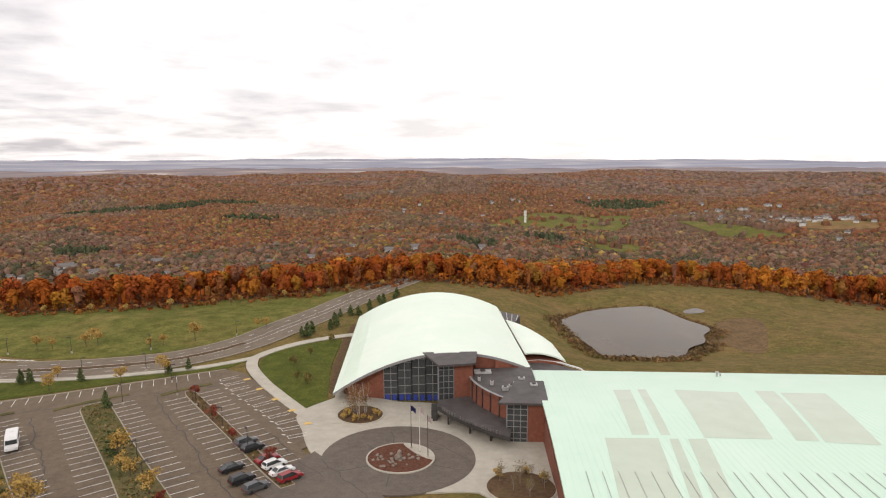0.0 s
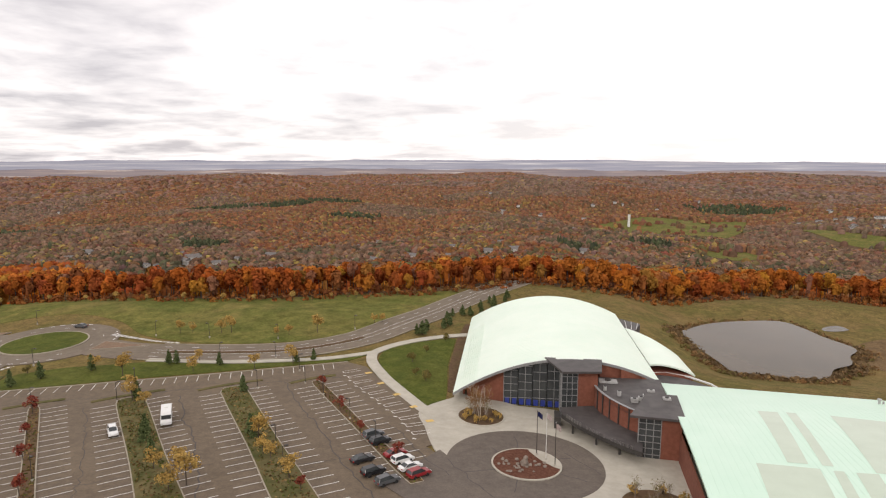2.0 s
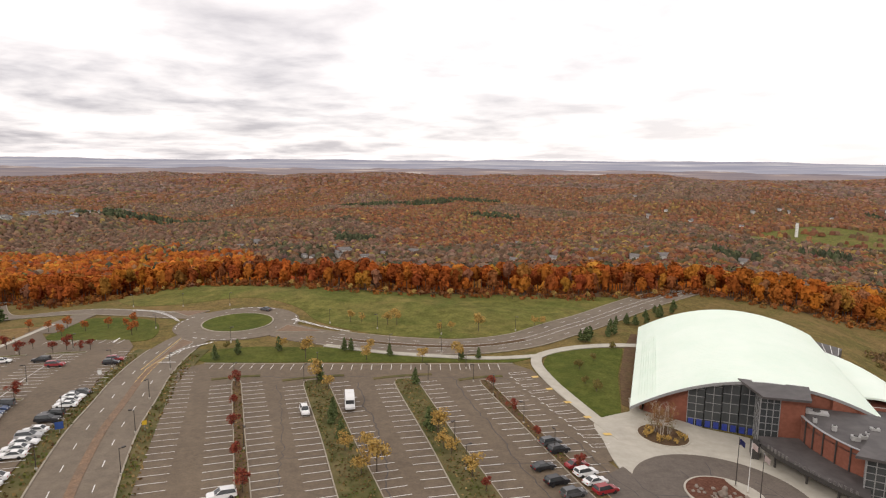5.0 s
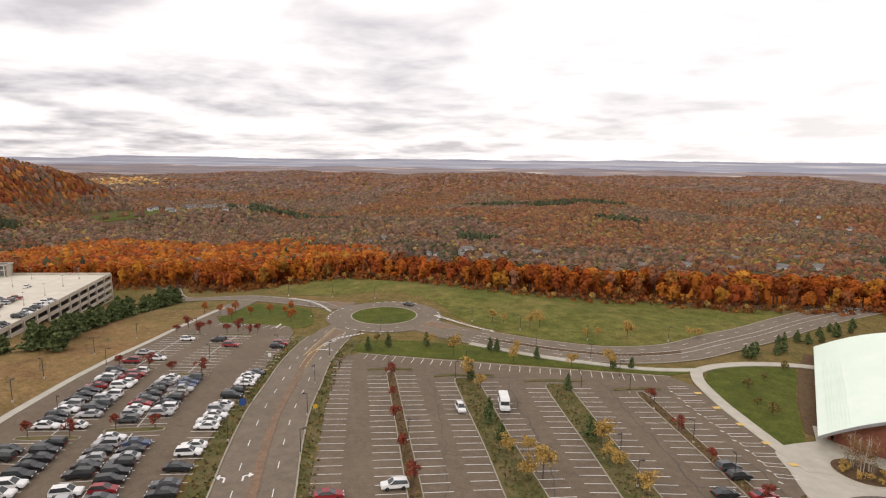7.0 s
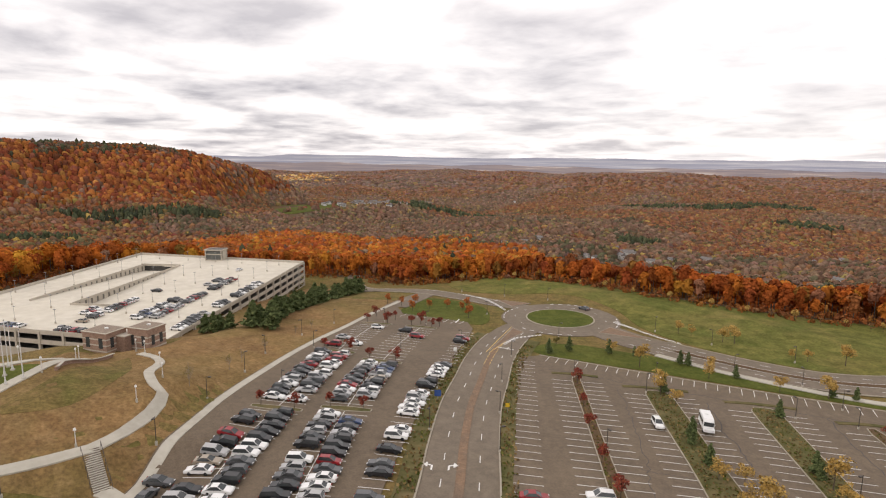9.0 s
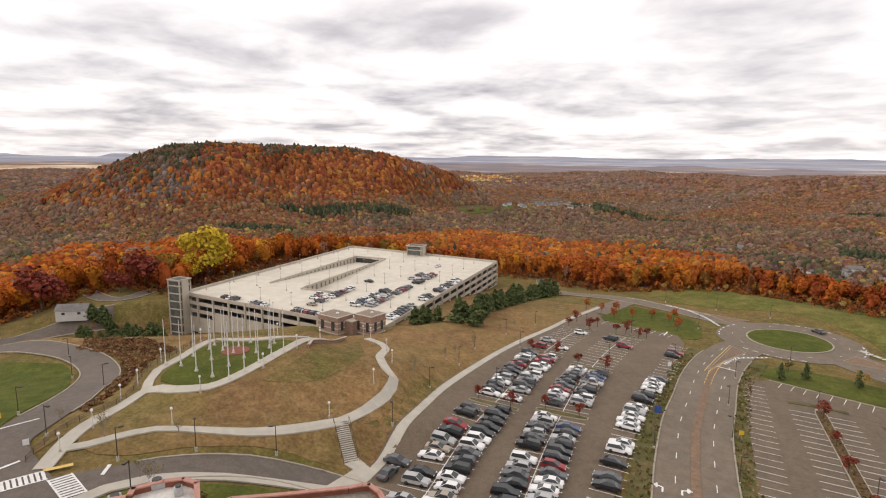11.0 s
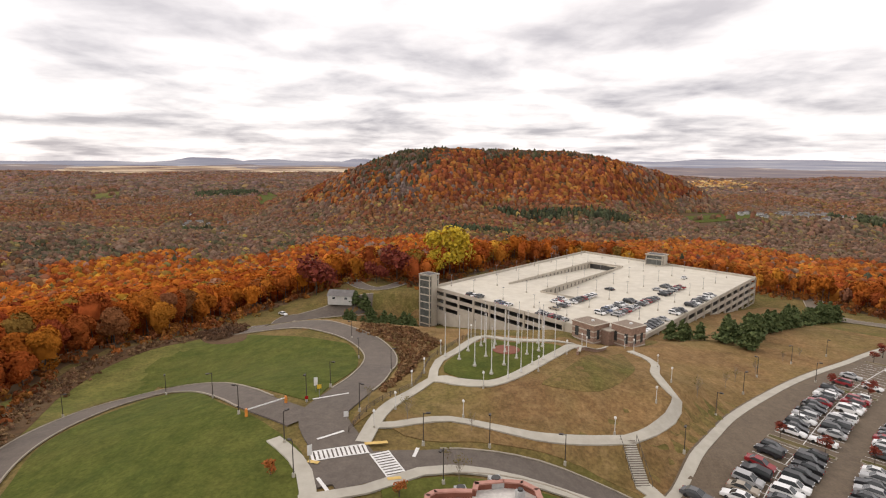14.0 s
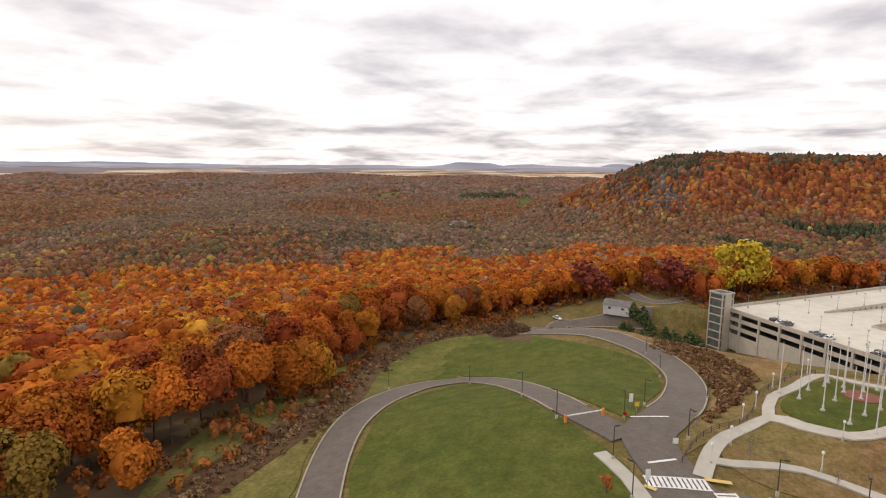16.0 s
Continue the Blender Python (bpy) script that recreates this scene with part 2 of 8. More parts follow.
def height(x, y):
    x, y = np.asarray(x, float), np.asarray(y, float)
    z = -5.0 - 1.5 * sm(-60, 0, x) * sm(60, 110, y)
    z = z + 5.5 * (1 - sm(25, 150, y)) + 9.5 * (1 - sm(-45, 50, y))
    z = z - 9.0 * (1 - sm(-110, -52, y))
    z = z - 9.0 * (1 - sm(-205, -138, x)) * (1 - sm(-35, 30, y)) - 2 * (1 - sm(-230, -170, x)) * sm(30, 60, y)
    z = z + 1.4 * bell(x, y, -189, 27, 20, 16) + 4.2 * bell(x, y, -185, 4, 11, 9) + 5.0 * bell(x, y, -160, 16, 18, 16) * (1 - sm(-9, -1, (x + 131.5) * 0.70 + (y - 8) * 0.713))
    z = z - 3.8 * sm(-140, -131, x) * (1 - sm(-112, -92, x)) * np.exp(-((y - 3) / 20) ** 2)
    # level terrace of the memorial lawn
    w = 1 - sm(0.95, 1.85, np.hypot(x + 167, y + 12) / 15.5)
    z = z + w * (10.5 - z)
    z = z - 11.0 * (1 - sm(-320, -225, x))
    z = z - 9.0 * sm(20, 60, x) * sm(150, 200, y) + 3.0 * bell(x, y, 175, 200, 50, 40) + 2.5 * bell(x, y, 110, 285, 60, 14)
    z = z + 2.2 * bell(x, y, -200, 196, 40, 14) + 1.5 * bell(x, y, -110, 205, 50, 14)
    # the garage stands in a cut that deepens to the west
    ga = (-(x + 223) * 0.7177 + (y - 36.6) * 0.6964)
    gb = (-(x + 223) * 0.7890 - (y - 36.6) * 0.6146)
    ga, gb = ga + 0.135 * gb, gb + 0.135 * ga
    off = np.hypot(np.maximum(np.maximum(-ga, ga - 141), 0), np.maximum(np.maximum(-gb, gb - 103), 0))
    cut = -5.0 - np.maximum(10.5 * np.clip(ga / 141, 0, 1), 17.0 * np.clip(gb / 103, 0, 1))
    q = np.clip(gb / 50, 0, 1) * (1 - sm(0, 30, ga))
    w = 1 - sm(0, 1, (off - 1 - 17 * q) / (19 + 15 * q))
    z = z * (1 - w) + np.minimum(z, cut) * w
    w = 1 - sm(8, 17, np.hypot(x + 211, y - 25))
    z = z * (1 - w) + np.minimum(z, 0.3) * w
    d = outside(x, y)
    z = z - 22.0 * sm(0, 90, d) - 76.0 * sm(40, 620, d)
    far = sm(300, 900, d)
    z = z + far * (14 * np.sin(x / 310 + 0.6) * np.sin(y / 420 + 1.1) + 8 * np.sin(x / 140 + y / 190) * np.sin(y / 160 - 0.5) + 52 * (cloudy(x, y, 520, 3) - 0.5))
    # the land rises slowly to low ridges far off
    r = np.hypot(x + 25, y + 15)
    z = z + 62 * sm(1500, 3600, r) + 30 * bell(x, y, -500, 2500, 1500, 420)
    # wooded mountain to the west
    crest = np.interp(y, [-560, -480, -394, -321, -247, -172, -96, 15, 200, 390, 491, 563, 655, 800, 950], [-105, -90, -64, -26, 10, 40, 67, 77, 71, 69, 54, 37, 14, -38, -95])
    w = np.exp(-((x + 1720) / np.where(x > -1720, 225 - 105 * sm(430, 640, y), 380)) ** 2) * sm(-560, -420, y) * (1 - sm(760, 950, y))
    z = z * (1 - w) + crest * w + w * (1 - w) * (26 * np.sin(y / 85 + x / 150) + 12 * np.sin(y / 37 - x / 60))
    # level ground with the town at the mountain's foot
    w = 1 - sm(0.5, 1.5, np.hypot((x + 1470) / 170, (y - 860) / 320))
    return z * (1 - w) - 88 * w


def H(x, y):
    return float(height(np.array([x]), np.array([y]))[0])


def mesh_ob(name, verts, faces, mat, smooth=False):
    me = bpy.data.meshes.new(name)
    me.from_pydata([tuple(v) for v in verts], [], [tuple(f) for f in faces])
    me.materials.append(mat)
    if smooth:
        me.shade_smooth()
    return new(name, me)


def axis(lo, hi, fine_lo, fine_hi, step):
    v = list(np.arange(fine_lo, fine_hi + 0.1, step))
    s, p = step, fine_hi
    while p < hi:
        s = min(s * 1.12, 62)
        p += s
        v.append(p)
    s, p = step, fine_lo
    while p > lo:
        s = min(s * 1.12, 62)
        p -= s
        v.insert(0, p)
    return np.array(v)


def terrain():
    xs, ys = axis(-4700, 4300, -440, 240, 3.5), axis(-4100, 4700, -170, 330, 3.5)
    X, Y = np.meshgrid(xs, ys)
    Z = height(X, Y)
    n, m = X.shape
    V = np.stack([X, Y, Z], -1).reshape(-1, 3)
    i = np.arange(n * m).reshape(n, m)
    F = np.stack([i[:-1, :-1], i[:-1, 1:], i[1:, 1:], i[1:, :-1]], -1).reshape(-1, 4)
    me = bpy.data.meshes.new("ground")
    me.vertices.add(len(V)); me.vertices.foreach_set("co", V.ravel())
    me.loops.add(F.size); me.loops.foreach_set("vertex_index", F.ravel())
    me.polygons.add(len(F)); me.polygons.foreach_set("loop_start", np.arange(0, F.size, 4)); me.polygons.foreach_set("loop_total", np.full(len(F), 4))
    me.update(); me.validate()
    me.shade_smooth()
    me.materials.append(M["forest_floor"])
    me.materials.append(M["rough"])
    cx, cy = X[:-1, :-1].ravel() + 1.7, Y[:-1, :-1].ravel() + 1.7
    me.polygons.foreach_set("material_index", (outside(cx, cy) < 2).astype(np.int32))
    return tagged(new("ground", me), "rolling ground of brown autumn woodland and fields", "ground", kind="structure")


terrain()


def smooth_line(pts, closed=False, step=2.5):
    """Points along a Catmull-Rom curve through pts, about step metres apart."""
    P = [np.array(p, float) for p in pts]
    n = len(P)
    out = []
    for i in range(n if closed else n - 1):
        if closed:
            a, b, c, d = P[i - 1], P[i], P[(i + 1) % n], P[(i + 2) % n]
        else:
            a, b, c, d = P[max(i - 1, 0)], P[i], P[i + 1], P[min(i + 2, n - 1)]
        k = max(1, int(np.linalg.norm(c - b) / step))
        for j in range(k):
            t = j / k
            out.append(0.5 * (2 * b + (c - a) * t + (2 * a - 5 * b + 4 * c - d) * t * t + (3 * b - a - 3 * c + d) * t ** 3))
    if not closed:
        out.append(P[-1])
    return np.array(out)


def normals(line, closed=False):
    t = np.roll(line, -1, 0) - np.roll(line, 1, 0)
    if not closed:
        t[0], t[-1] = line[1] - line[0], line[-1] - line[-2]
    t /= np.linalg.norm(t, axis=1)[:, None] + 1e-9
    return np.stack([-t[:, 1], t[:, 0]], 1)


def strip(name, line, width, up, mat, closed=False, thick=0.25, across=4, offset=0.0):
    """A draped ribbon along a line with sides."""
    line = np.asarray(line, float)
    nrm = normals(line, closed)
    cols = [offset + width * (k / across - 0.5) for k in range(across + 1)]
    V, F = [], []
    n = len(line)
    for o in cols:
        q = line + nrm * o
        V.append(np.column_stack([q, height(q[:, 0], q[:, 1]) + up]))
    for src in (0, across):
        v = V[src].copy(); v[:, 2] -= thick
        V.append(v)
    order = [across + 1] + list(range(across + 1)) + [across + 2]
    for a, b in zip(order[:-1], order[1:]):
        for i in range(n if closed else n - 1):
            j = (i + 1) % n
            F.append((b * n + i, b * n + j, a * n + j, a * n + i))
    return mesh_ob(name, np.vstack(V), F, mat)


def area(name, outline, up, mat, step=3.0, thick=0.3):
    """A draped patch with the given outline."""
    bm = bmesh.new()
    vs = [bm.verts.new((p[0], p[1], 0)) for p in outline]
    bm.faces.new(vs)
    xs, ys = [p[0] for p in outline], [p[1] for p in outline]
    for k, (lo, hi) in enumerate(((min(xs), max(xs)), (min(ys), max(ys)))):
        c = math.ceil(lo / step) * step
        while c < hi:
            no = (1, 0, 0) if k == 0 else (0, 1, 0)
            bmesh.ops.bisect_plane(bm, geom=bm.verts[:] + bm.edges[:] + bm.faces[:], plane_co=(c, c, 0), plane_no=no)
            c += step
    bmesh.ops.triangulate(bm, faces=[f for f in bm.faces if len(f.verts) > 4])
    for f in bm.faces:
        if f.normal.z < 0:
            f.normal_flip()
    bm.verts.ensure_lookup_table()
    co = np.array([v.co[:2] for v in bm.verts])
    z = height(co[:, 0], co[:, 1]) + up
    for v, h in zip(bm.verts, z):
        v.co.z = h
    rim = [e for e in bm.edges if e.is_boundary]
    ex = bmesh.ops.extrude_edge_only(bm, edges=rim)
    for v in ex["geom"]:
        if isinstance(v, bmesh.types.BMVert):
            v.co.z -= thick
    me = bpy.data.meshes.new(name)
    bm.to_mesh(me)
    bm.free()
    me.materials.append(mat)
    return new(name, me)


def ring(cx, cy, r, n=64):
    return [(cx + r * math.cos(a), cy + r * math.sin(a)) for a in np.linspace(0, 2 * math.pi, n, endpoint=False)]

M["mulch"] = material("brown_mulch_bed", [(0.3, (0.075, 0.045, 0.028)), (0.7, (0.15, 0.095, 0.055))], 1.2, 1.0, 0.6, 5, big=[(0.25, (0.13, 0.10, 0.045), 0.5)], spec=0.1, dist=0.1)
M["verge"] = material("scruffy_verge_grass", [(0.3, (0.07, 0.07, 0.025)), (0.7, (0.15, 0.125, 0.055))], 0.6, 1.0, 0.6, 5, big=[(0.12, (0.20, 0.145, 0.08), 0.6), (0.2, (0.05, 0.07, 0.02), 0.5)], spec=0.1, dist=0.1)
M["reed"] = material("dry_reed", [(0.3, (0.12, 0.075, 0.038)), (0.7, (0.22, 0.15, 0.08))], 1.2, 1.0, 0.8, 4, big=[(0.2, (0.08, 0.055, 0.03), 0.6)], spec=0.1, dist=0.3)

M["median"] = material("worn_reddish_paving", [(0.3, (0.15, 0.095, 0.058)), (0.7, (0.24, 0.15, 0.092))], 0.9, 0.95, 0.3, 6, big=[(0.2, (0.13, 0.10, 0.075), 0.6)], grain=[(3.0, 0.25)])
M["asphalt_old"] = material("dark_weathered_asphalt", [(0.3, (0.098, 0.078, 0.063)), (0.7, (0.13, 0.106, 0.087))], 0.7, 0.9, 0.15, 12, big=[(0.06, (0.15, 0.12, 0.095), 0.5)], grain=[(3.0, 0.14), (0.4, 0.10)])


# ---------------------------------------------------------------- roads, lots, lawns
def setting(ob, label, category):
    return tagged(ob, label, category, kind="structure")


BOUL = smooth_line([(-78, 27), (-90, 39), (-100, 49.5), (-111, 60.5), (-124, 74.5), (-134, 87), (-146, 102), (-156, 117), (-163, 131), (-166, 142)])
R2 = smooth_line([(-146, 157), (-133, 155), (-116, 156), (-97, 159), (-80, 165), (-66, 177.5), (-57, 194), (-49, 211), (-39, 238), (-28, 264), (-14, 292)])
R3 = smooth_line([(-182, 160), (-196, 157), (-212, 156), (-232, 152), (-255, 146), (-280, 146), (-305, 156), (-335, 172)])
R4 = smooth_line([(-120, -38), (-128, -42), (-140, -47), (-150, -45), (-165, -42), (-187, -41), (-200, -43), (-211, -48.5), (-221.5, -57.5), (-231, -67), (-239, -80), (-246.1, -94.7)])
R6 = smooth_line([(-248.1, -97.7), (-249.7, -89.7), (-296.7, -92.1), (-303.8, -85.8), (-308.9, -78.8), (-311.3, -71.1), (-311.7, -63.2), (-311.4, -53.9)])
R7 = smooth_line([(-372, -128), (-464.9, -130.5), (-500.9, -110.8), (-335.7, -62.6), (-337.7, -39.9)])
LOOP = smooth_line([(-139, -50), (-147, -59), (-158, -67), (-178, -81), (-186, -93), (-178, -102), (-160, -103.5), (-142, -101.5), (-128, -97), (-110, -88), (-90, -76)])
R5 = smooth_line([(-121.5, -46), (-125, -38), (-126.6, -30), (-128.3, -24), (-129.4, -16), (-129, -9), (-126.5, -2.5), (-121, 4), (-112, 12)])
L2 = [(-143, 111), (-141, 118), (-116, 131.5), (-89, 144), (-62, 156), (-55, 153), (-43, 137), (-32, 124.5), (-25.5, 113), (-29, 109), (-24, 104), (-14, 92), (-12, 70), (-30, 40), (-60, 22), (-80, 41), (-96, 58)]
L1_LEFT = smooth_line([(-104, -16), (-119, -4), (-131.5, 8), (-140.5, 15.8), (-147, 21.5), (-157.5, 31.2), (-171, 46.8), (-186, 66.5), (-199.5, 86), (-213, 104.5), (-226, 126), (-236, 146)])
L1 = [tuple(p) for p in L1_LEFT[:-8]] + [(-206, 116), (-181, 126), (-173, 121), (-159, 104), (-144.5, 84), (-133, 68.5), (-123.5, 57.8), (-111, 43.5), (-98, 30), (-80, 14), (-82, -8)]

setting(area("asphalt_lot_empty", L2, 0.26, M["asphalt"]), "worn grey-brown asphalt car park with cracks, almost empty", "car park")
setting(area("asphalt_lot_full", L1, 0.26, M["asphalt"]), "grey asphalt car park full of parked cars", "car park")
setting(strip("road_boulevard", BOUL, 13.2, 0.25, M["road"]), "divided grey asphalt road with a reddish worn centre strip", "road")
setting(strip("road_east", R2, 14.5, 0.245, M["road"]), "grey asphalt road curving away behind the hall", "road")
setting(strip("road_west", R3, 8.5, 0.24, M["road"]), "grey asphalt road running behind the parking garage", "road")
setting(strip("road_south", R4, 8.0, 0.255, M["asphalt_old"]), "grey asphalt road winding past the flagpoles", "road")
setting(strip("road_garage", R6, 7.0, 0.262, M["asphalt_old"]), "grey asphalt road running towards the garage", "road")
setting(strip("road_back", R7, 6.0, 0.25, M["asphalt_old"]), "narrow grey road behind the small house", "road")
setting(strip("road_loop", LOOP, 6.4, 0.265, M["asphalt_old"]), "narrow grey asphalt loop road between lawns", "road")
setting(strip("road_drop_off", R5, 6.4, 0.262, M["asphalt_old"]), "short grey asphalt road beside the bank", "road")
setting(strip("road_lot_access", L1_LEFT[-12:], 9.5, 0.258, M["road"], offset=-4.0), "asphalt drive from the car park to the road", "road")
RB = (-164.5, 157.0)
setting(area("road_roundabout", ring(*RB, 21.5), 0.27, M["road"]), "round asphalt junction with a green centre", "road")
setting(area("roundabout_lawn", ring(*RB, 12.0), 0.5, M["green"]), "round green lawn inside the junction", "lawn")
setting(strip("kerb_roundabout", np.array(ring(*RB, 12.2)), 0.5, 0.52, M["kerb"], closed=True, across=1), "pale kerb ring", "kerb")
CD = (-9.0, 106.0)
setting(area("plaza", [tuple(p) for p in smooth_line([(-34, 128), (-25, 141), (-24, 150), (-14, 137), (-2, 135), (14, 128), (24, 118), (24, 84), (10, 86), (6, 92), (-12, 92), (-20, 98), (-27, 108), (-31, 118)], True)], 0.31, M["concrete"]), "pale concrete entrance plaza", "pavement")
setting(area("drop_off_circle", ring(*CD, 15.2), 0.38, M["asphalt_old"]), "round asphalt drop-off circle with dark cracks", "road")
setting(area("circle_neck", [(-26, 108), (-20, 101), (-10, 90), (-16, 78), (-34, 92)], 0.385, M["asphalt_old"]), "asphalt neck joining the circle and the car park", "road")
# lawns and banks
setting(area("lawn_north", [tuple(p) for p in smooth_line([(-188, 186), (-160, 184), (-138, 170), (-115, 166), (-95, 169), (-77, 178), (-62, 198), (-50, 226), (-40, 250), (-54, 253), (-88, 241), (-122, 227), (-147, 222), (-176, 219), (-206, 215), (-229, 202), (-252, 180), (-225, 165)], True)], 0.12, M["meadow"]), "long green meadow bank beside the road", "lawn")
setting(area("lawn_hall", [tuple(p) for p in smooth_line([(-53, 170), (-46, 178), (-36, 185), (-34, 185), (-32.6, 160), (-30, 142), (-28.5, 128), (-29, 124), (-42, 140), (-52, 156), (-54, 164)], True)], 0.16, M["green"]), "bright green lawn wedge beside the hall", "lawn")
setting(area("hall_mulch", [(-33.6, 188), (-32.2, 160), (-29.6, 141), (-25.2, 139), (-28.4, 203), (-33, 203)], 0.18, M["mulch"]), "brown mulch strip between lawn and hall", "planting bed")
setting(area("verge_lot", [(-148, 120), (-141, 119.5), (-116, 133), (-89, 145.5), (-62, 157.5), (-58, 163), (-68, 157), (-81, 153), (-98, 149.5), (-119, 147), (-140, 138), (-148, 131)], 0.15, M["green"]), "strip of grass with small trees", "lawn")
setting(area("lawn_triangle", [tuple(p) for p in smooth_line([(-184, 140), (-176, 128), (-190, 121), (-207, 117), (-216, 124), (-226, 140), (-215, 148), (-198, 149)], True)], 0.15, M["green"]), "green lawn island with small red trees", "lawn")
setting(area("bank_tan", [tuple(p) for p in smooth_line([(-130.5, 7.5), (-138, 18), (-156, 36), (-174, 56), (-191, 80), (-204, 100), (-214, 117), (-228, 128), (-250, 118), (-300, 140), (-312, 128), (-238, 44), (-205, 36), (-207, 10), (-195, -8), (-186, -22), (-165, -34), (-150, -37), (-137, -36), (-133, -30), (-134.5, -22), (-135, -14), (-134.5, -8), (-132, -1), (-130, 3)], True)], 0.13, M["tan"]), "dry tan grass bank sloping to the car park", "grass")
setting(area("scrub_bank", [tuple(p) for p in smooth_line([(-136, -42), (-148, -41), (-165, -37), (-186, -36), (-207, -40), (-219, -54), (-232, -68), (-250, -40), (-236, -15), (-212, -18), (-190, -26), (-165, -30), (-150, -35), (-140, -40)], True)], 0.13, M["tan"]), "dry tan grass bank below the path", "grass")
setting(area("lawn_gate", [tuple(p) for p in smooth_line([(-148, -51), (-156, -49), (-180, -46), (-203, -50), (-210, -58), (-226, -78), (-236, -92), (-215, -104), (-194, -99), (-190, -88), (-178, -76), (-160, -63)], True)], 0.13, M["green"]), "green lawn beyond the gate", "lawn")
setting(area("lawn_south", [tuple(p) for p in smooth_line([(-128, -48), (-138, -56), (-152, -68), (-174, -82), (-180, -93), (-166, -98), (-149, -98.5), (-134, -94), (-116, -86), (-90, -60), (-100, -40), (-118, -46)], True)], 0.14, M["green"]), "mown green lawn inside the loop road", "lawn")
setting(area("lawn_edge", [tuple(p) for p in smooth_line([(-112, -96), (-128, -102), (-142, -106), (-160, -108), (-180, -107), (-194, -103), (-216, -110), (-236, -100), (-247, -112), (-232, -124), (-208, -130), (-187, -131), (-160, -124), (-130, -128), (-100, -112)], True)], 0.12, M["meadow"]), "rough grass beside the wood", "grass")
setting(area("lawn_pond", [tuple(p) for p in smooth_line([(24, 150), (28, 200), (10, 225), (-20, 262), (-8, 276), (30, 262), (67, 284), (117, 310), (152, 294), (196, 258), (225, 180), (225, 120), (120, 140)], True)], 0.12, M["rough"]), "dry olive meadow round the pond", "grass")
setting(strip("boulevard_median", BOUL[:-6], 1.6, 0.31, M["median"], across=1), "reddish worn strip along the middle of the road", "road")
# paths
PATHS = {
    "main": ([(-131, -39.5), (-137, -38.5), (-143, -37), (-150, -34), (-156.5, -28.6), (-154, -24), (-152.3, -18), (-155, -13.5), (-160.3, -8.6), (-166, -3.8), (-171.5, 1), (-179, 6.5), (-187, 11.5)], 2.4),
    "flags": ([(-156.5, -28.6), (-160.5, -28.2), (-165, -27), (-171, -23), (-178, -19.2), (-182, -15.5), (-179.5, -11.5), (-178, -6), (-178.5, 0), (-181, 6)], 1.9),
    "middle": ([(-136.6, -38.4), (-137.2, -35), (-138.8, -31.5), (-140.6, -26), (-139.2, -19.5), (-137.9, -12.4), (-138.2, -4.5), (-139.2, 4.2)], 1.9),
    "bend": ([(-138.9, 3.6), (-140.8, 7.2), (-142.4, 9.5), (-147.2, 14.8), (-150.6, 17.4), (-153, 18.6), (-156.2, 17.8), (-163.9, 18.7), (-171, 21.6), (-178, 24.4), (-184, 24.6), (-189.6, 22.6)], 2.0),
    "kerbside": ([tuple(p) for p in L1_LEFT[4:-5:4]], 1.8),
    "hall": ([(-57, 166), (-55, 158), (-49, 148), (-43, 140), (-32.5, 127), (-27, 121)], 3.2),
    "hall_back": ([(-57, 164), (-54, 171), (-47, 179.5), (-37, 187), (-29, 191)], 3.0),
    "roadside": ([(-121, 148), (-98, 150), (-81, 154), (-68, 158.5), (-57, 165.5)], 2.4),
    "hall_side": ([(-24.5, 122), (-25.5, 130), (-26, 138), (-27, 146)], 3.0),
    "corner": ([(-132.2, -53.2), (-129.6, -51.0), (-126.4, -48.6), (-122.6, -46.6), (-118, -45.2), (-113, -44.6)], 2.2),
    "lower": ([(-116, -46), (-118.5, -38), (-121.2, -34.1), (-123.7, -30.8), (-125.3, -26.4), (-126.0, -21.0), (-126.0, -16.1), (-125.4, -10.3), (-124.6, -5.2), (-123.5, -0.1)], 2.0),
}
for key, (pts, w) in PATHS.items():
    off = -1.3 if key == "kerbside" else 0.0
    setting(strip("footpath_" + key, smooth_line(pts), w, 0.36, M["concrete"], across=2, offset=off), "pale concrete footpath", "path")
WATER_Z = -13.2
POND = smooth_line([(47.6, 231.9), (52.3, 237.2), (62.6, 246.9), (75.8, 253.0), (92.9, 255.9), (98.4, 246.9), (101.0, 235.1), (105.8, 221.4), (99.6, 212.2), (96.0, 203.5), (88.0, 197.5), (81.9, 188.9), (70.7, 186.0), (65.1, 189.4), (55.6, 189.8), (53.4, 197.7), (49.3, 219.4)], True)
mesh_ob("pond", [(x, y, WATER_Z) for x, y in POND], [tuple(range(len(POND)))], M["water"])
setting(bpy.data.objects["pond"], "still grey-brown pond", "water")
for w_, u_, m_ in ((11.0, 0.22, "rough"), (2.6, 0.3, "reed")):
    setting(strip("pond_margin", POND, w_, u_, M[m_], closed=True, offset=-w_ / 2 + 1.2), "brown reedy bank round the pond", "bank")


# ---------------------------------------------------------------- meshes for things
def part(name, bm, mat, parent=None, label=""):
    me = bpy.data.meshes.new(name)
    bm.to_mesh(me)
    bm.free()
    me.materials.append(mat)
    ob = new(name, me)
    if parent is not None:
        ob.parent = parent
    return tagged(ob, label) if label else ob


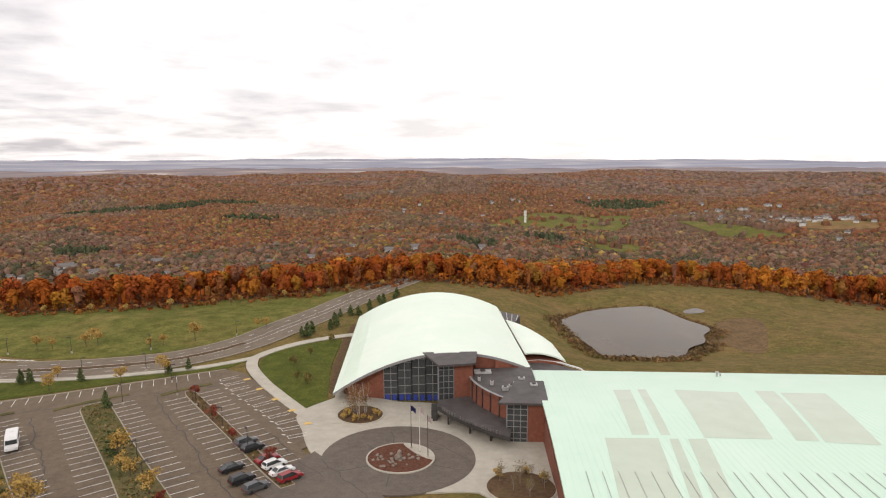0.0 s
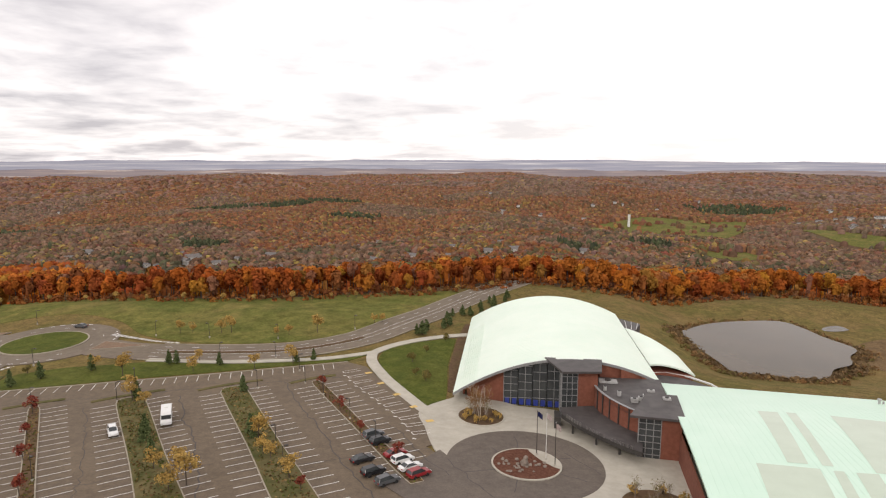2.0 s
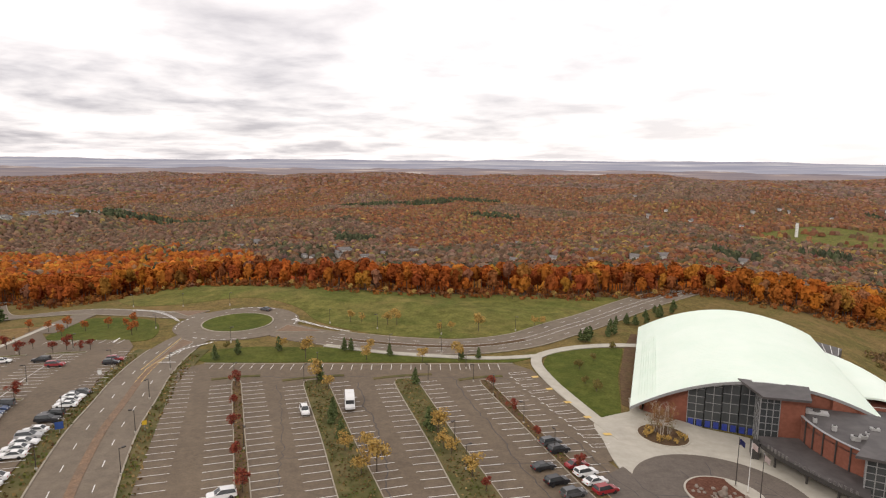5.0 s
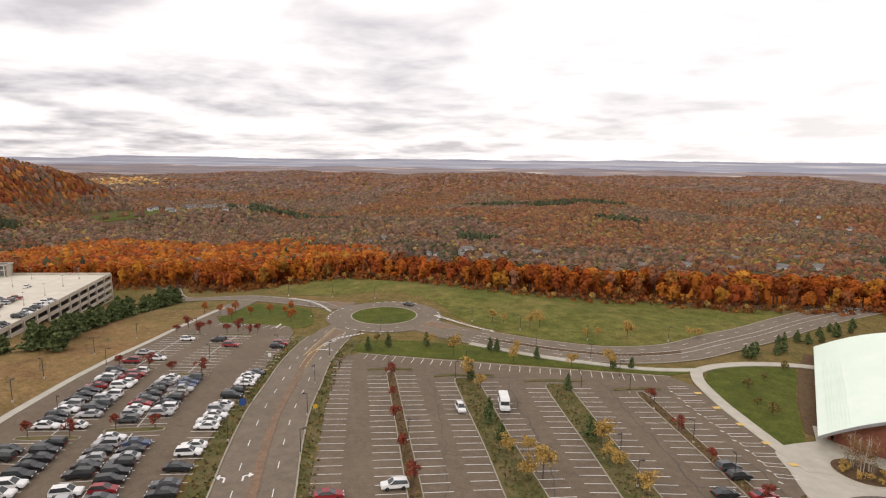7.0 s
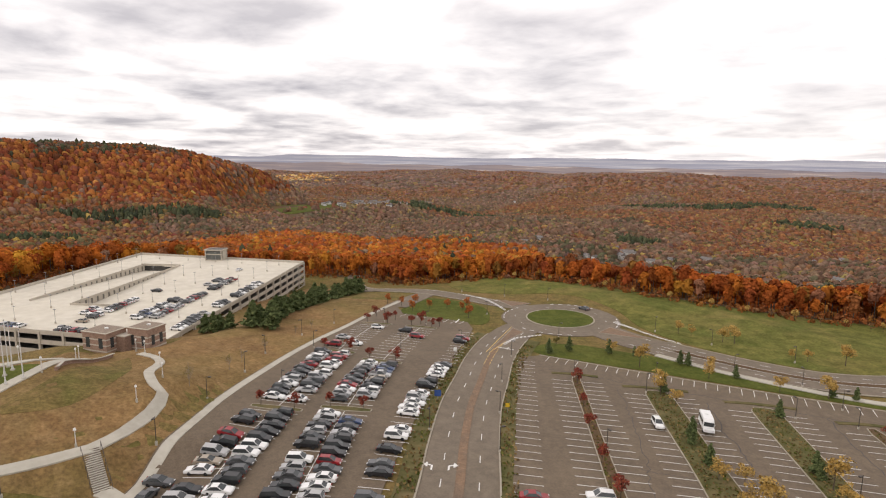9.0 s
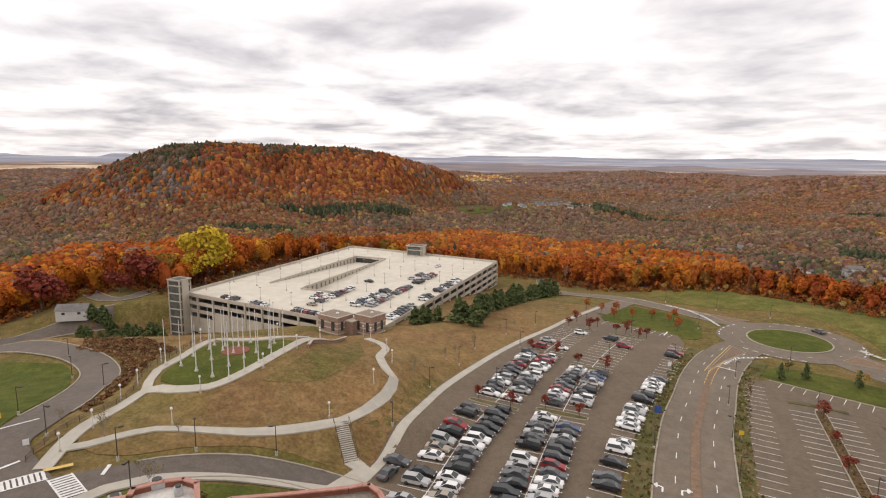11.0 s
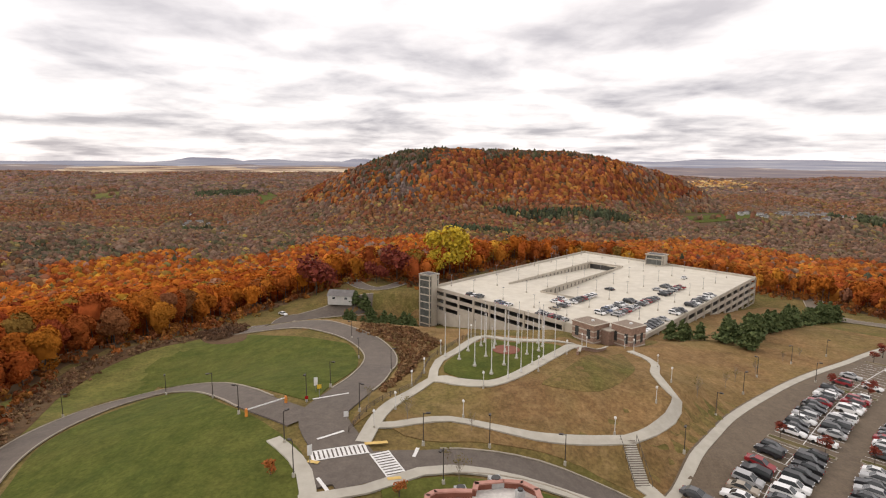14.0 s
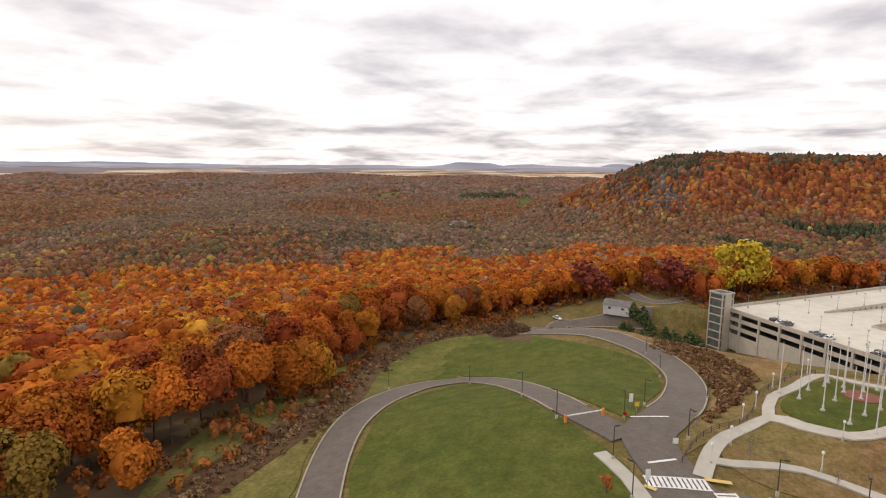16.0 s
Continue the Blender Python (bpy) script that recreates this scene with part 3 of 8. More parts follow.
def box(bm, cx, cy, cz, sx, sy, sz, rot=0.0, bevel=0.0):
    m = Matrix.Translation((cx, cy, cz)) @ Matrix.Rotation(rot, 4, "Z") @ Matrix.Diagonal((sx, sy, sz, 1))
    r = bmesh.ops.create_cube(bm, size=1.0, matrix=m)
    if bevel:
        es = list({e for v in r["verts"] for e in v.link_edges})
        bmesh.ops.bevel(bm, geom=es, offset=bevel, segments=2, affect="EDGES")
    return bm


def cyl(bm, x, y, z0, z1, r0, r1=None, n=8):
    r1 = r0 if r1 is None else r1
    bmesh.ops.create_cone(bm, cap_ends=True, segments=n, radius1=r0, radius2=r1, depth=z1 - z0, matrix=Matrix.Translation((x, y, (z0 + z1) / 2)))
    return bm


def empty(name, label, category, group="", at=(0, 0, 0)):
    e = new(name)
    e.location = at
    return tagged(e, label, category, group)


def prism(bm, outline, z0, z1):
    """A solid from a plan outline; z1 may be one number or one per corner."""
    n = len(outline)
    tops = z1 if hasattr(z1, "__len__") else [z1] * n
    a = [bm.verts.new((x, y, z0)) for x, y in outline]
    b = [bm.verts.new((x, y, t)) for (x, y), t in zip(outline, tops)]
    bm.faces.new(a[::-1])
    bm.faces.new(b)
    for i in range(n):
        j = (i + 1) % n
        bm.faces.new((a[i], a[j], b[j], b[i]))
    bmesh.ops.recalc_face_normals(bm, faces=bm.faces[:])
    return bm


# ---------------------------------------------------------------- vaulted hall
def vault(bm, fl, bl, fr, br, rise, nu=40, nv=24, thick=0.45, power=1.0):
    """A curved roof sheet over four corners (front/back left, front/back right)."""
    fl, bl, fr, br = (np.array(p, float) for p in (fl, bl, fr, br))
    top, bot = [], []
    for i in range(nu + 1):
        u = i / nu
        rowt, rowb = [], []
        for j in range(nv + 1):
            v = j / nv
            p = (fl * (1 - v) + bl * v) * (1 - u) + (fr * (1 - v) + br * v) * u
            p = p + np.array([0, 0, rise * (1 - abs(2 * u ** power - 1) ** 2.0)])
            rowt.append(bm.verts.new(p))
            rowb.append(bm.verts.new(p - np.array([0, 0, thick])))
        top.append(rowt); bot.append(rowb)
    for i in range(nu):
        for j in range(nv):
            bm.faces.new((top[i][j], top[i + 1][j], top[i + 1][j + 1], top[i][j + 1]))
            bm.faces.new((bot[i][j], bot[i][j + 1], bot[i + 1][j + 1], bot[i + 1][j]))
    for j in range(nv):
        bm.faces.new((top[0][j], top[0][j + 1], bot[0][j + 1], bot[0][j]))
        bm.faces.new((top[nu][j], bot[nu][j], bot[nu][j + 1], top[nu][j + 1]))
    for i in range(nu):
        bm.faces.new((top[i][0], bot[i][0], bot[i + 1][0], top[i + 1][0]))
        bm.faces.new((top[i][nv], top[i + 1][nv], bot[i + 1][nv], bot[i][nv]))
    return bm


# ---------------------------------------------------------------- woods
def scatter(n, r0, r1, seed, a0=-75, a1=140):
    """Points in a fan of bearings (degrees west of north) at distances r0 to r1 from the path."""
    rng = np.random.default_rng(seed)
    r = np.sqrt(rng.uniform(r0 ** 2, r1 ** 2, n)); a = np.radians(rng.uniform(a0, a1, n))
    x, y = -25 - r * np.sin(a), -15 + r * np.cos(a)
    return x, y




# ---------------------------------------------------------------- arena hall
def face_x(bm, p, q, z0, z1, thick=0.3, z1b=None):
    """A wall slab between two plan points, its top rising from z1 to z1b."""
    p, q = np.array(p, float), np.array(q, float)
    d = (q - p) / np.linalg.norm(q - p)
    n = np.array([-d[1], d[0]]) * thick
    z1b = z1 if z1b is None else z1b
    return prism(bm, [tuple(p), tuple(q), tuple(q + n), tuple(p + n)], z0, [z1, z1b, z1b, z1])


def glazing(parent, p, q, z0, z1, nx, nz, z1b=None, blue=False):
    """A dark glass wall with a grid of grey bars in front."""
    p, q = np.array(p, float), np.array(q, float)
    z1b = z1 if z1b is None else z1b
    g = part("glass_wall", face_x(bmesh.new(), p, q, z0, z1, 0.2, z1b), M["glass"], parent, "dark glazed wall")
    d = q - p
    n = np.array([d[1], -d[0]]) / np.linalg.norm(d) * 0.08
    a = math.atan2(d[1], d[0])
    for i in range(nx + 1):
        c = p + d * i / nx + n
        h = z1 + (z1b - z1) * i / nx
        part("mullion", box(bmesh.new(), c[0], c[1], (z0 + h) / 2, 0.14, 0.14, h - z0, a), M["mullion"], g)
    for k in range(nz + 1):
        z = z0 + (min(z1, z1b) - z0) * k / nz
        c = p + d * 0.5 + n
        part("transom", box(bmesh.new(), c[0], c[1], z, np.linalg.norm(d), 0.12, 0.12, a), M["mullion"], g)
    if blue:
        for i in range(nx):
            c = p + d * (i + 0.5) / nx + n * 0.6
            part("door_panel", box(bmesh.new(), c[0], c[1], z0 + 0.95, np.linalg.norm(d) / nx * 0.62, 0.06, 1.5, a), M["blue"], g, "deep blue door panel")
    return g


M["blue"] = material("deep_blue_panel", [(0.3, (0.02, 0.035, 0.2)), (0.7, (0.03, 0.055, 0.3))], 2, 0.4, 0.0)
M["seam"] = M["roof"]
M["seam_green"] = M["roof_green"]
M["roof_dull"] = material("dull_grey_green_roof_panel", [(0.3, (0.455, 0.535, 0.43)), (0.7, (0.51, 0.595, 0.485))], 0.2, 0.3, 0.02, 1.5)
M["white_metal"] = material("white_painted_metal", [(0.3, (0.62, 0.62, 0.6)), (0.7, (0.74, 0.74, 0.72))], 1.5, 0.45, 0.0)


def vault_point(fl, bl, fr, br, rise, u, v, up=0.0):
    fl, bl, fr, br = (np.array(p, float) for p in (fl, bl, fr, br))
    p = (fl * (1 - v) + bl * v) * (1 - u) + (fr * (1 - v) + br * v) * u
    return p + np.array([0, 0, rise * (1 - abs(2 * u - 1) ** 2.0) + up])


def rib(bm, pts, w=0.09, t=0.1):
    """A square bar along points."""
    pts = [np.array(p) for p in pts]
    d = pts[-1] - pts[0]
    side = np.cross(d / np.linalg.norm(d), (0, 0, 1)); side /= np.linalg.norm(side)
    prev = None
    for p in pts:
        c = [bm.verts.new(p + side * w * a + np.array([0, 0, t * b])) for a, b in ((-0.5, 0), (0.5, 0), (0.5, 1), (-0.5, 1))]
        if prev:
            for k in range(4):
                bm.faces.new((prev[k], prev[(k + 1) % 4], c[(k + 1) % 4], c[k]))
        else:
            bm.faces.new(c)
        prev = c
    bm.faces.new(prev[::-1])
    bmesh.ops.recalc_face_normals(bm, faces=bm.faces[:])
    return bm


HALL = ((-27.3, 134.5, -3.0), (-30.8, 204, -3.0), (22.4, 140, 0.8), (19.5, 203, 0.8), 7.2)
hall = empty("arena_hall", "large arena hall with pale green vaulted metal roof and brick walls", "building")
hroof = part("roof", vault(bmesh.new(), *HALL), M["roof"], hall, "pale green standing-seam vaulted roof")
for k in range(58):
    v = (k + 0.5) / 58
    part("seam", rib(bmesh.new(), [vault_point(*HALL, u, v, 0.01) for u in np.linspace(0.0, 1.0, 22)], 0.06, 0.025), M["seam"], hroof)
# snow guards near the low eave
for k in range(7):
    u = 0.035 + k * 0.012
    part("snow_guard", rib(bmesh.new(), [vault_point(*HALL, u, v, 0.05) for v in np.linspace(0.02, 0.72, 8)], 0.1, 0.12), M["seam"], hroof)
part("fascia", rib(bmesh.new(), [vault_point(*HALL, u, -0.003, -0.62) for u in np.linspace(0, 1, 24)], 0.25, 0.62), M["mullion"], hall, "grey metal eaves band")


def hall_top(x):
    u = (x + 27.3) / 49.7
    return -3.0 + 3.8 * u + HALL[4] * (1 - (2 * u - 1) ** 2) - 0.6


bw = bmesh.new()
xs = [-24.5, -21, -18, -15]
for a, b in zip(xs[:-1], xs[1:]):
    face_x(bw, (a, 139.4 - (a + 24.5) * 0.2), (b, 139.4 - (b + 24.5) * 0.2), -8, hall_top(a), 0.5, hall_top(b))
part("front_wall", bw, M["brick"], hall, "red brick front wall")
gw = [-15, -11.5, -8, -4.5, -1]
for a, b in zip(gw[:-1], gw[1:]):
    glazing(hall, (a, 137.3), (b, 137.3), H(a, 137) - 0.1, hall_top(a), 2, 5, hall_top(b), True)
bw = bmesh.new()
for a, b in ((3, 8), (8, 13), (13, 18), (18, 21.5)):
    face_x(bw, (a, 138.5), (b, 139.6), -8, hall_top(a), 0.5, hall_top(b))
part("front_wall", bw, M["brick"], hall, "red brick upper wall")
part("side_wall", face_x(bmesh.new(), (-25, 140), (-28.3, 202), -9, -2.6, 0.5), M["brick"], hall)
part("side_wall", face_x(bmesh.new(), (21.3, 141), (18.6, 202), -9, 0.6, -0.5), M["brick"], hall)
bw = bmesh.new()
for a, b in ((-28, -16), (-16, -4), (-4, 8), (8, 18.6)):
    face_x(bw, (a, 202), (b, 202), -9, hall_top(a + 2), 0.5, hall_top(b + 2))
part("back_wall", bw, M["brick"], hall)

# entrance: two towers with flat dark roofs, a curved brick wall and a low canopy
entrance = empty("entrance_block", "brick and glass entrance block with flat dark roofs and canopy", "building", at=(6, 124, -6.5))
entrance.location = (0, 0, 0)


def slab(parent, outline, z0, z1, mat, name, label=""):
    return part(name, prism(bmesh.new(), outline, z0, z1), mat, parent, label)


slab(entrance, [(-5.2, 138.2), (8.4, 138.6), (7.6, 130.4), (-1.2, 128.8)], 5.6, 6.1, M["dark_roof"], "tower_roof", "dark flat tower roof with wide eaves")
slab(entrance, [(2.4, 131.6), (7.0, 132.2), (7.0, 138), (2.4, 138)], -7, 5.6, M["brick"], "tower", "red brick tower")
glazing(entrance, (-1.2, 131.2), (2.4, 131.6), -6.5, 5.6, 3, 8)
glazing(entrance, (-1.4, 137.2), (-1.2, 131.2), -6.5, 5.6, 3, 8)
slab(entrance, [(11.2, 112.6), (21.6, 111.8), (22.6, 124.2), (16.2, 124.6), (14.2, 119)], 3.5, 4.0, M["dark_roof"], "tower_roof", "dark flat tower roof with wide eaves")
slab(entrance, [(17.4, 113.2), (21.2, 113.0), (21.8, 124), (17.4, 124)], -8, 3.5, M["brick"], "tower", "red brick tower")
glazing(entrance, (13.2, 113.6), (17.4, 113.2), -6.9, 3.5, 3, 8, None, True)
glazing(entrance, (14.6, 119.4), (13.2, 113.6), -6.9, 3.5, 3, 8)
arc = [(6.2, 130.6), (6.7, 128.4), (7.6, 126.0), (8.8, 123.6), (10.4, 121.2), (12.2, 119.0), (14.4, 117.4)]
for a, b in zip(arc[:-1], arc[1:]):
    wl = part("drum_wall", face_x(bmesh.new(), a, b, -7, 2.6, 0.4), M["brick"], entrance)
    c = np.array(b)
    part("pilaster", box(bmesh.new(), c[0] - 0.1, c[1] - 0.1, -2.0, 0.22, 0.22, 9.2, 0.8), M["metal"], wl)
slab(entrance, arc + [(17.4, 124), (21.5, 125), (22, 139), (7, 138.4)], 1.4, 1.75, M["dark_roof"], "drum_roof", "dark flat membrane roof")
part("coping", rib(bmesh.new(), [(x, y, 2.6) for x, y in arc], 0.55, 0.12), M["mullion"], entrance, "grey metal coping")
slab(entrance, [(-1.6, 128.0), (-1.2, 124.6), (1.6, 120.4), (5.2, 116.4), (9.4, 112.6), (13.4, 109.6), (14.2, 113.8), (13.9, 117.6), (10.4, 121.4), (7.2, 126.2), (6.0, 130)], -2.5, -2.05, M["dark_roof"], "entrance_canopy", "dark sloping entrance canopy")
cfront = [(-1.3, 124.4), (1.5, 120.2), (5.1, 116.2), (9.3, 112.4), (13.4, 109.4)]
part("canopy_beam", rib(bmesh.new(), [(x, y, -2.95) for x, y in cfront], 0.35, 0.9), M["metal"], entrance, "dark canopy edge beam")
# sign along the canopy edge: plain bars, then letters
def letter(ch, size, depth):
    cu = bpy.data.curves.new("letter", "FONT")
    cu.body, cu.size, cu.extrude, cu.align_x = ch, size, depth, "CENTER"
    tmp = bpy.data.objects.new("letter_shape", cu)
    me = bpy.data.meshes.new_from_object(tmp)
    bpy.data.objects.remove(tmp)
    bpy.data.curves.remove(cu)
    return me


M["sign_metal"] = material("grey_sign_metal", [(0.3, (0.11, 0.105, 0.1)), (0.7, (0.16, 0.15, 0.14))], 2, 0.5, 0.0)
fr_ = smooth_line(cfront, step=0.3)
fd = np.concatenate([[0], np.cumsum(np.linalg.norm(np.diff(fr_, axis=0), axis=1))])
WORDS = "|||||| SPORTS CENTER"
for k, ch in enumerate(WORDS):
    if ch == " ":
        continue
    s_ = fd[-1] * (0.10 + 0.80 * k / (len(WORDS) - 1))
    x, y = np.interp(s_, fd, fr_[:, 0]) - 0.12, np.interp(s_, fd, fr_[:, 1]) - 0.12
    x2, y2 = np.interp(s_ + 0.4, fd, fr_[:, 0]) - 0.12, np.interp(s_ + 0.4, fd, fr_[:, 1]) - 0.12
    yaw = math.degrees(math.atan2(y2 - y, x2 - x))
    if ch == "|":
        part("sign_bar", box(bmesh.new(), x, y, -1.65, 0.5, 0.12, 0.8, radians(yaw)), M["sign_metal"], entrance, "grey metal sign bar")
        continue
    me = letter(ch, 1.0, 0.06)
    me.materials.append(M["sign_metal"])
    ob = new("sign_letter", me)
    ob.parent = entrance
    ob.matrix_local = pose(x, y, -2.04, 90, 0, yaw)
    tagged(ob, "grey metal sign letter")
for x, y in ((1.0, 122.4), (5.6, 117.6), (9.8, 113.8)):
    part("canopy_post", cyl(bmesh.new(), x, y, H(x, y), -2.5, 0.22, n=10), M["metal"], entrance)
part("hall_step", box(bmesh.new(), -2.2, 126.2, -5.0, 1.4, 3.6, 4.2), M["metal"], entrance, "dark panel beside the canopy")

M["hvac"] = material("grey_plant_metal", [(0.3, (0.3, 0.3, 0.29)), (0.7, (0.45, 0.45, 0.44))], 2, 0.5, 0.0)


def roof_unit(x, y, z, sx, sy, sz, a=0.0):
    u = empty("roof_unit", "small grey ventilation unit on the flat roof", "ventilation unit", "roof units", (x, y, z))
    part("casing", box(bmesh.new(), 0, 0, sz / 2, sx, sy, sz, a, 0.05), M["hvac"], u)
    part("fan_cover", cyl(bmesh.new(), 0, 0, sz, sz + 0.18, min(sx, sy) * 0.36, n=12), M["metal"], u, "dark round fan cover")


for x, y, sx, sy, sz in ((14.0, 124.5, 1.5, 1.1, 0.9), (15.6, 125.8, 1.3, 1.0, 0.8), (16.8, 127.8, 1.0, 0.8, 0.6), (11.2, 127.6, 0.8, 0.8, 1.1), (18.6, 131, 1.6, 0.9, 0.5), (8.4, 130.2, 0.7, 0.7, 1.0)):
    roof_unit(x, y, 1.75, sx, sy, sz)
roof_unit(9.6, 135.4, 1.75, 4.2, 2.0, 0.5)
roof_unit(20.0, 121.6, 4.0, 1.6, 1.2, 0.45)

# second wing
WING = ((15.0, 42, 0.5), (162, 42, 0.5), (22.4, 139.5, 0.8), (150, 131.5, 1.0), 4.2)
wing = empty("arena_wing", "second arena wing with pale green curved metal roof", "building")
wroof = part("roof", vault(bmesh.new(), *WING, nu=40, nv=30), M["roof_green"], wing, "pale green standing-seam curved roof")
for k in range(120):
    v = (k + 0.5) / 120
    part("seam", rib(bmesh.new(), [vault_point(*WING, u, v, 0.01) for u in np.linspace(0.25, 1.0, 14)], 0.05, 0.018), M["seam_green"], wroof)


def roof_patch(c0, c1, c2, c3):
    """A dull sheet between four (u, v) places on the roof: upper left and right, lower right and left."""
    bm = bmesh.new()
    rows = []
    for s in np.linspace(0, 1, 9):
        l_, r_ = [a + (b - a) * s for a, b in zip(c0, c3)], [a + (b - a) * s for a, b in zip(c1, c2)]
        rows.append([bm.verts.new(vault_point(*WING, l_[0] + (r_[0] - l_[0]) * q, l_[1] + (r_[1] - l_[1]) * q, 0.03)) for q in np.linspace(0, 1, 6)])
    for r0, r1 in zip(rows[:-1], rows[1:]):
        for a in range(5):
            bm.faces.new((r0[a], r1[a], r1[a + 1], r0[a + 1]))
    bmesh.ops.recalc_face_normals(bm, faces=bm.faces[:])
    return part("dull_panel", bm, M["roof_dull"], wroof, "dull grey-green roof panel")


for cs in (((0.812, 0.1237), (0.815, 0.1525), (0.565, 0.1288), (0.565, 0.1062)),
           ((0.818, 0.165), (0.818, 0.1787), (0.565, 0.1562), (0.565, 0.1438)),
           ((0.82, 0.2263), (0.805, 0.325), (0.552, 0.2838), (0.555, 0.1975)),
           ((0.82, 0.3575), (0.818, 0.3887), (0.547, 0.34), (0.547, 0.3113)),
           ((0.807, 0.3937), (0.805, 0.465), (0.532, 0.41), (0.542, 0.345)),
           ((0.552, 0.0688), (0.552, 0.1375), (0.367, 0.12), (0.367, 0.0563)),
           ((0.55, 0.1512), (0.55, 0.1625), (0.367, 0.1438), (0.367, 0.13)),
           ((0.55, 0.175), (0.552, 0.1988), (0.37, 0.1762), (0.367, 0.1537))):
    roof_patch(*cs)
for k in range(34):
    v = 0.03 + k * 0.0185
    part("snow_guard", rib(bmesh.new(), [vault_point(*WING, u, v, 0.04) for u in (0.36, 0.40, 0.436)], 0.08, 0.1), M["hvac"], wroof, "thin grey roof bar")
part("side_wall", face_x(bmesh.new(), (16.2, 44), (22.6, 138), -9, 0.6, -0.4), M["brick"], wing, "red brick side wall")
part("side_wall", face_x(bmesh.new(), (22.6, 138), (150, 130.5), -14, 0.4, -0.4), M["brick"], wing)
part("side_wall", face_x(bmesh.new(), (16.2, 44), (160, 44), -14, 0.2, 0.4), M["brick"], wing)
part("side_wall", face_x(bmesh.new(), (160, 44), (149, 130), -14, 0.4, 0.4), M["brick"], wing)
vent = empty("roof_vent", "grey metal roof vent behind the wing's ridge", "vent", at=(66, 132.6, 1.1))
part("pipe", cyl(bmesh.new(), 0, 0, 0, 1.3, 0.25), M["hvac"], vent)
part("cap", cyl(bmesh.new(), 0, 0, 1.3, 1.6, 0.45), M["hvac"], vent)
part("pipe", cyl(bmesh.new(), 0.9, 0.2, 0, 1.0, 0.2), M["hvac"], vent)

# low back wing with a small vault, dark link roof and curved terrace
annex = empty("low_annex", "low annex with small pale vaulted roof behind the hall", "building")
part("roof", vault(bmesh.new(), (23.2, 158, -1.2), (21.5, 193, -1.2), (34.8, 157, -3.2), (33.8, 173, -3.2), 1.0, 16, 10), M["roof"], annex, "small pale green curved roof")
part("link_roof", prism(bmesh.new(), [(20.5, 193), (24, 190), (27.5, 200), (20, 207)], -5, -1.6), M["dark_roof"], annex, "dark glazed link roof with pale ribs")
for k in range(4):
    part("roof_rib", rib(bmesh.new(), [(20.8 + k * 1.4, 194 - k * 0.6, -1.55), (21 + k * 1.9, 205 - k * 1.6, -1.55)], 0.14, 0.1), M["white_metal"], annex)
part("wall", prism(bmesh.new(), [(22.5, 157), (34, 156.2), (33, 172), (22, 190)], -12, -3.3), M["brick"], annex)
part("terrace_roof", prism(bmesh.new(), [(23, 143), (23, 156), (27, 157), (32, 155), (36.5, 151), (38.5, 146), (38.5, 142)], -9, -3.6), M["dark_roof"], annex, "dark curved terrace roof")
part("terrace_rim", rib(bmesh.new(), [(23, 157.4, -3.6), (27.5, 158.4, -3.6), (33, 156.2, -3.6), (37.4, 151.6, -3.6), (39.4, 146, -3.6), (39.6, 142, -3.6)], 0.5, 0.35), M["white_metal"], annex, "white curved parapet")

# ---------------------------------------------------------------- parking garage
GN, GR_, GL_ = np.array([-223.0, 36.6]), np.array([-324.0, 134.6]), np.array([-304.0, -26.5])
GA, GB = GR_ - GN, GL_ - GN
GA_L, GB_L = np.linalg.norm(GA), np.linalg.norm(GB)
GA, GB = GA / GA_L, GB / GB_L
GTOP, LEVEL = -4.0, 3.3
ANG_A, ANG_B = math.atan2(GA[1], GA[0]), math.atan2(GB[1], GB[0])


def gp(a, b):
    p = GN + GA * a + GB * b
    return (float(p[0]), float(p[1]))


M["stair_glass"] = material("grey_stair_glass", [(0.3, (0.07, 0.075, 0.07)), (0.7, (0.13, 0.135, 0.125))], 0.5, 0.15, 0.0)
# shade inside the garage is put into this dark concrete colour
M["shade"] = material("shade_dark_concrete", [(0.3, (0.10, 0.092, 0.082)), (0.7, (0.15, 0.138, 0.122))], 0.4, 0.9, 0.0)
garage = empty("parking_garage", "pale concrete multi-storey parking garage with open decks", "building")
# flat top deck round two parking ramps that slope opposite ways
RA0, RA1, RB0, RB1, RB2 = 34.0, 114.0, 45.0, 62.0, 82.0
DZ = GTOP - 1.15
DROP = 3.0


def deck_z(a, b):
    """Height of the top deck at a place along and across the garage."""
    if not (RA0 < a < RA1 and RB0 < b < RB2):
        return DZ
    t = (a - RA0) / (RA1 - RA0)
    return DZ - DROP * (t if b > RB1 else 1 - t)


for o in ([(0.3, 0.3), (GA_L - 0.3, 0.3), (GA_L - 0.3, RB0), (0.3, RB0)], [(0.3, RB2), (GA_L - 0.3, RB2), (GA_L - 0.3, GB_L - 0.3), (0.3, GB_L - 0.3)], [(0.3, RB0), (RA0, RB0), (RA0, RB2), (0.3, RB2)], [(RA1, RB0), (GA_L - 0.3, RB0), (GA_L - 0.3, RB2), (RA1, RB2)]):
    part("top_deck", prism(bmesh.new(), [gp(*q) for q in o], DZ - 0.5, DZ), M["deck"], garage, "pale concrete top deck")
for b0, b1, z0, z1 in ((RB0, RB1, DZ - DROP, DZ), (RB1, RB2, DZ, DZ - DROP)):
    part("ramp_deck", prism(bmesh.new(), [gp(RA0, b0), gp(RA1, b0), gp(RA1, b1), gp(RA0, b1)], DZ - DROP - 0.25, [z0, z1, z1, z0]), M["deck"], garage, "sloping pale concrete parking ramp")
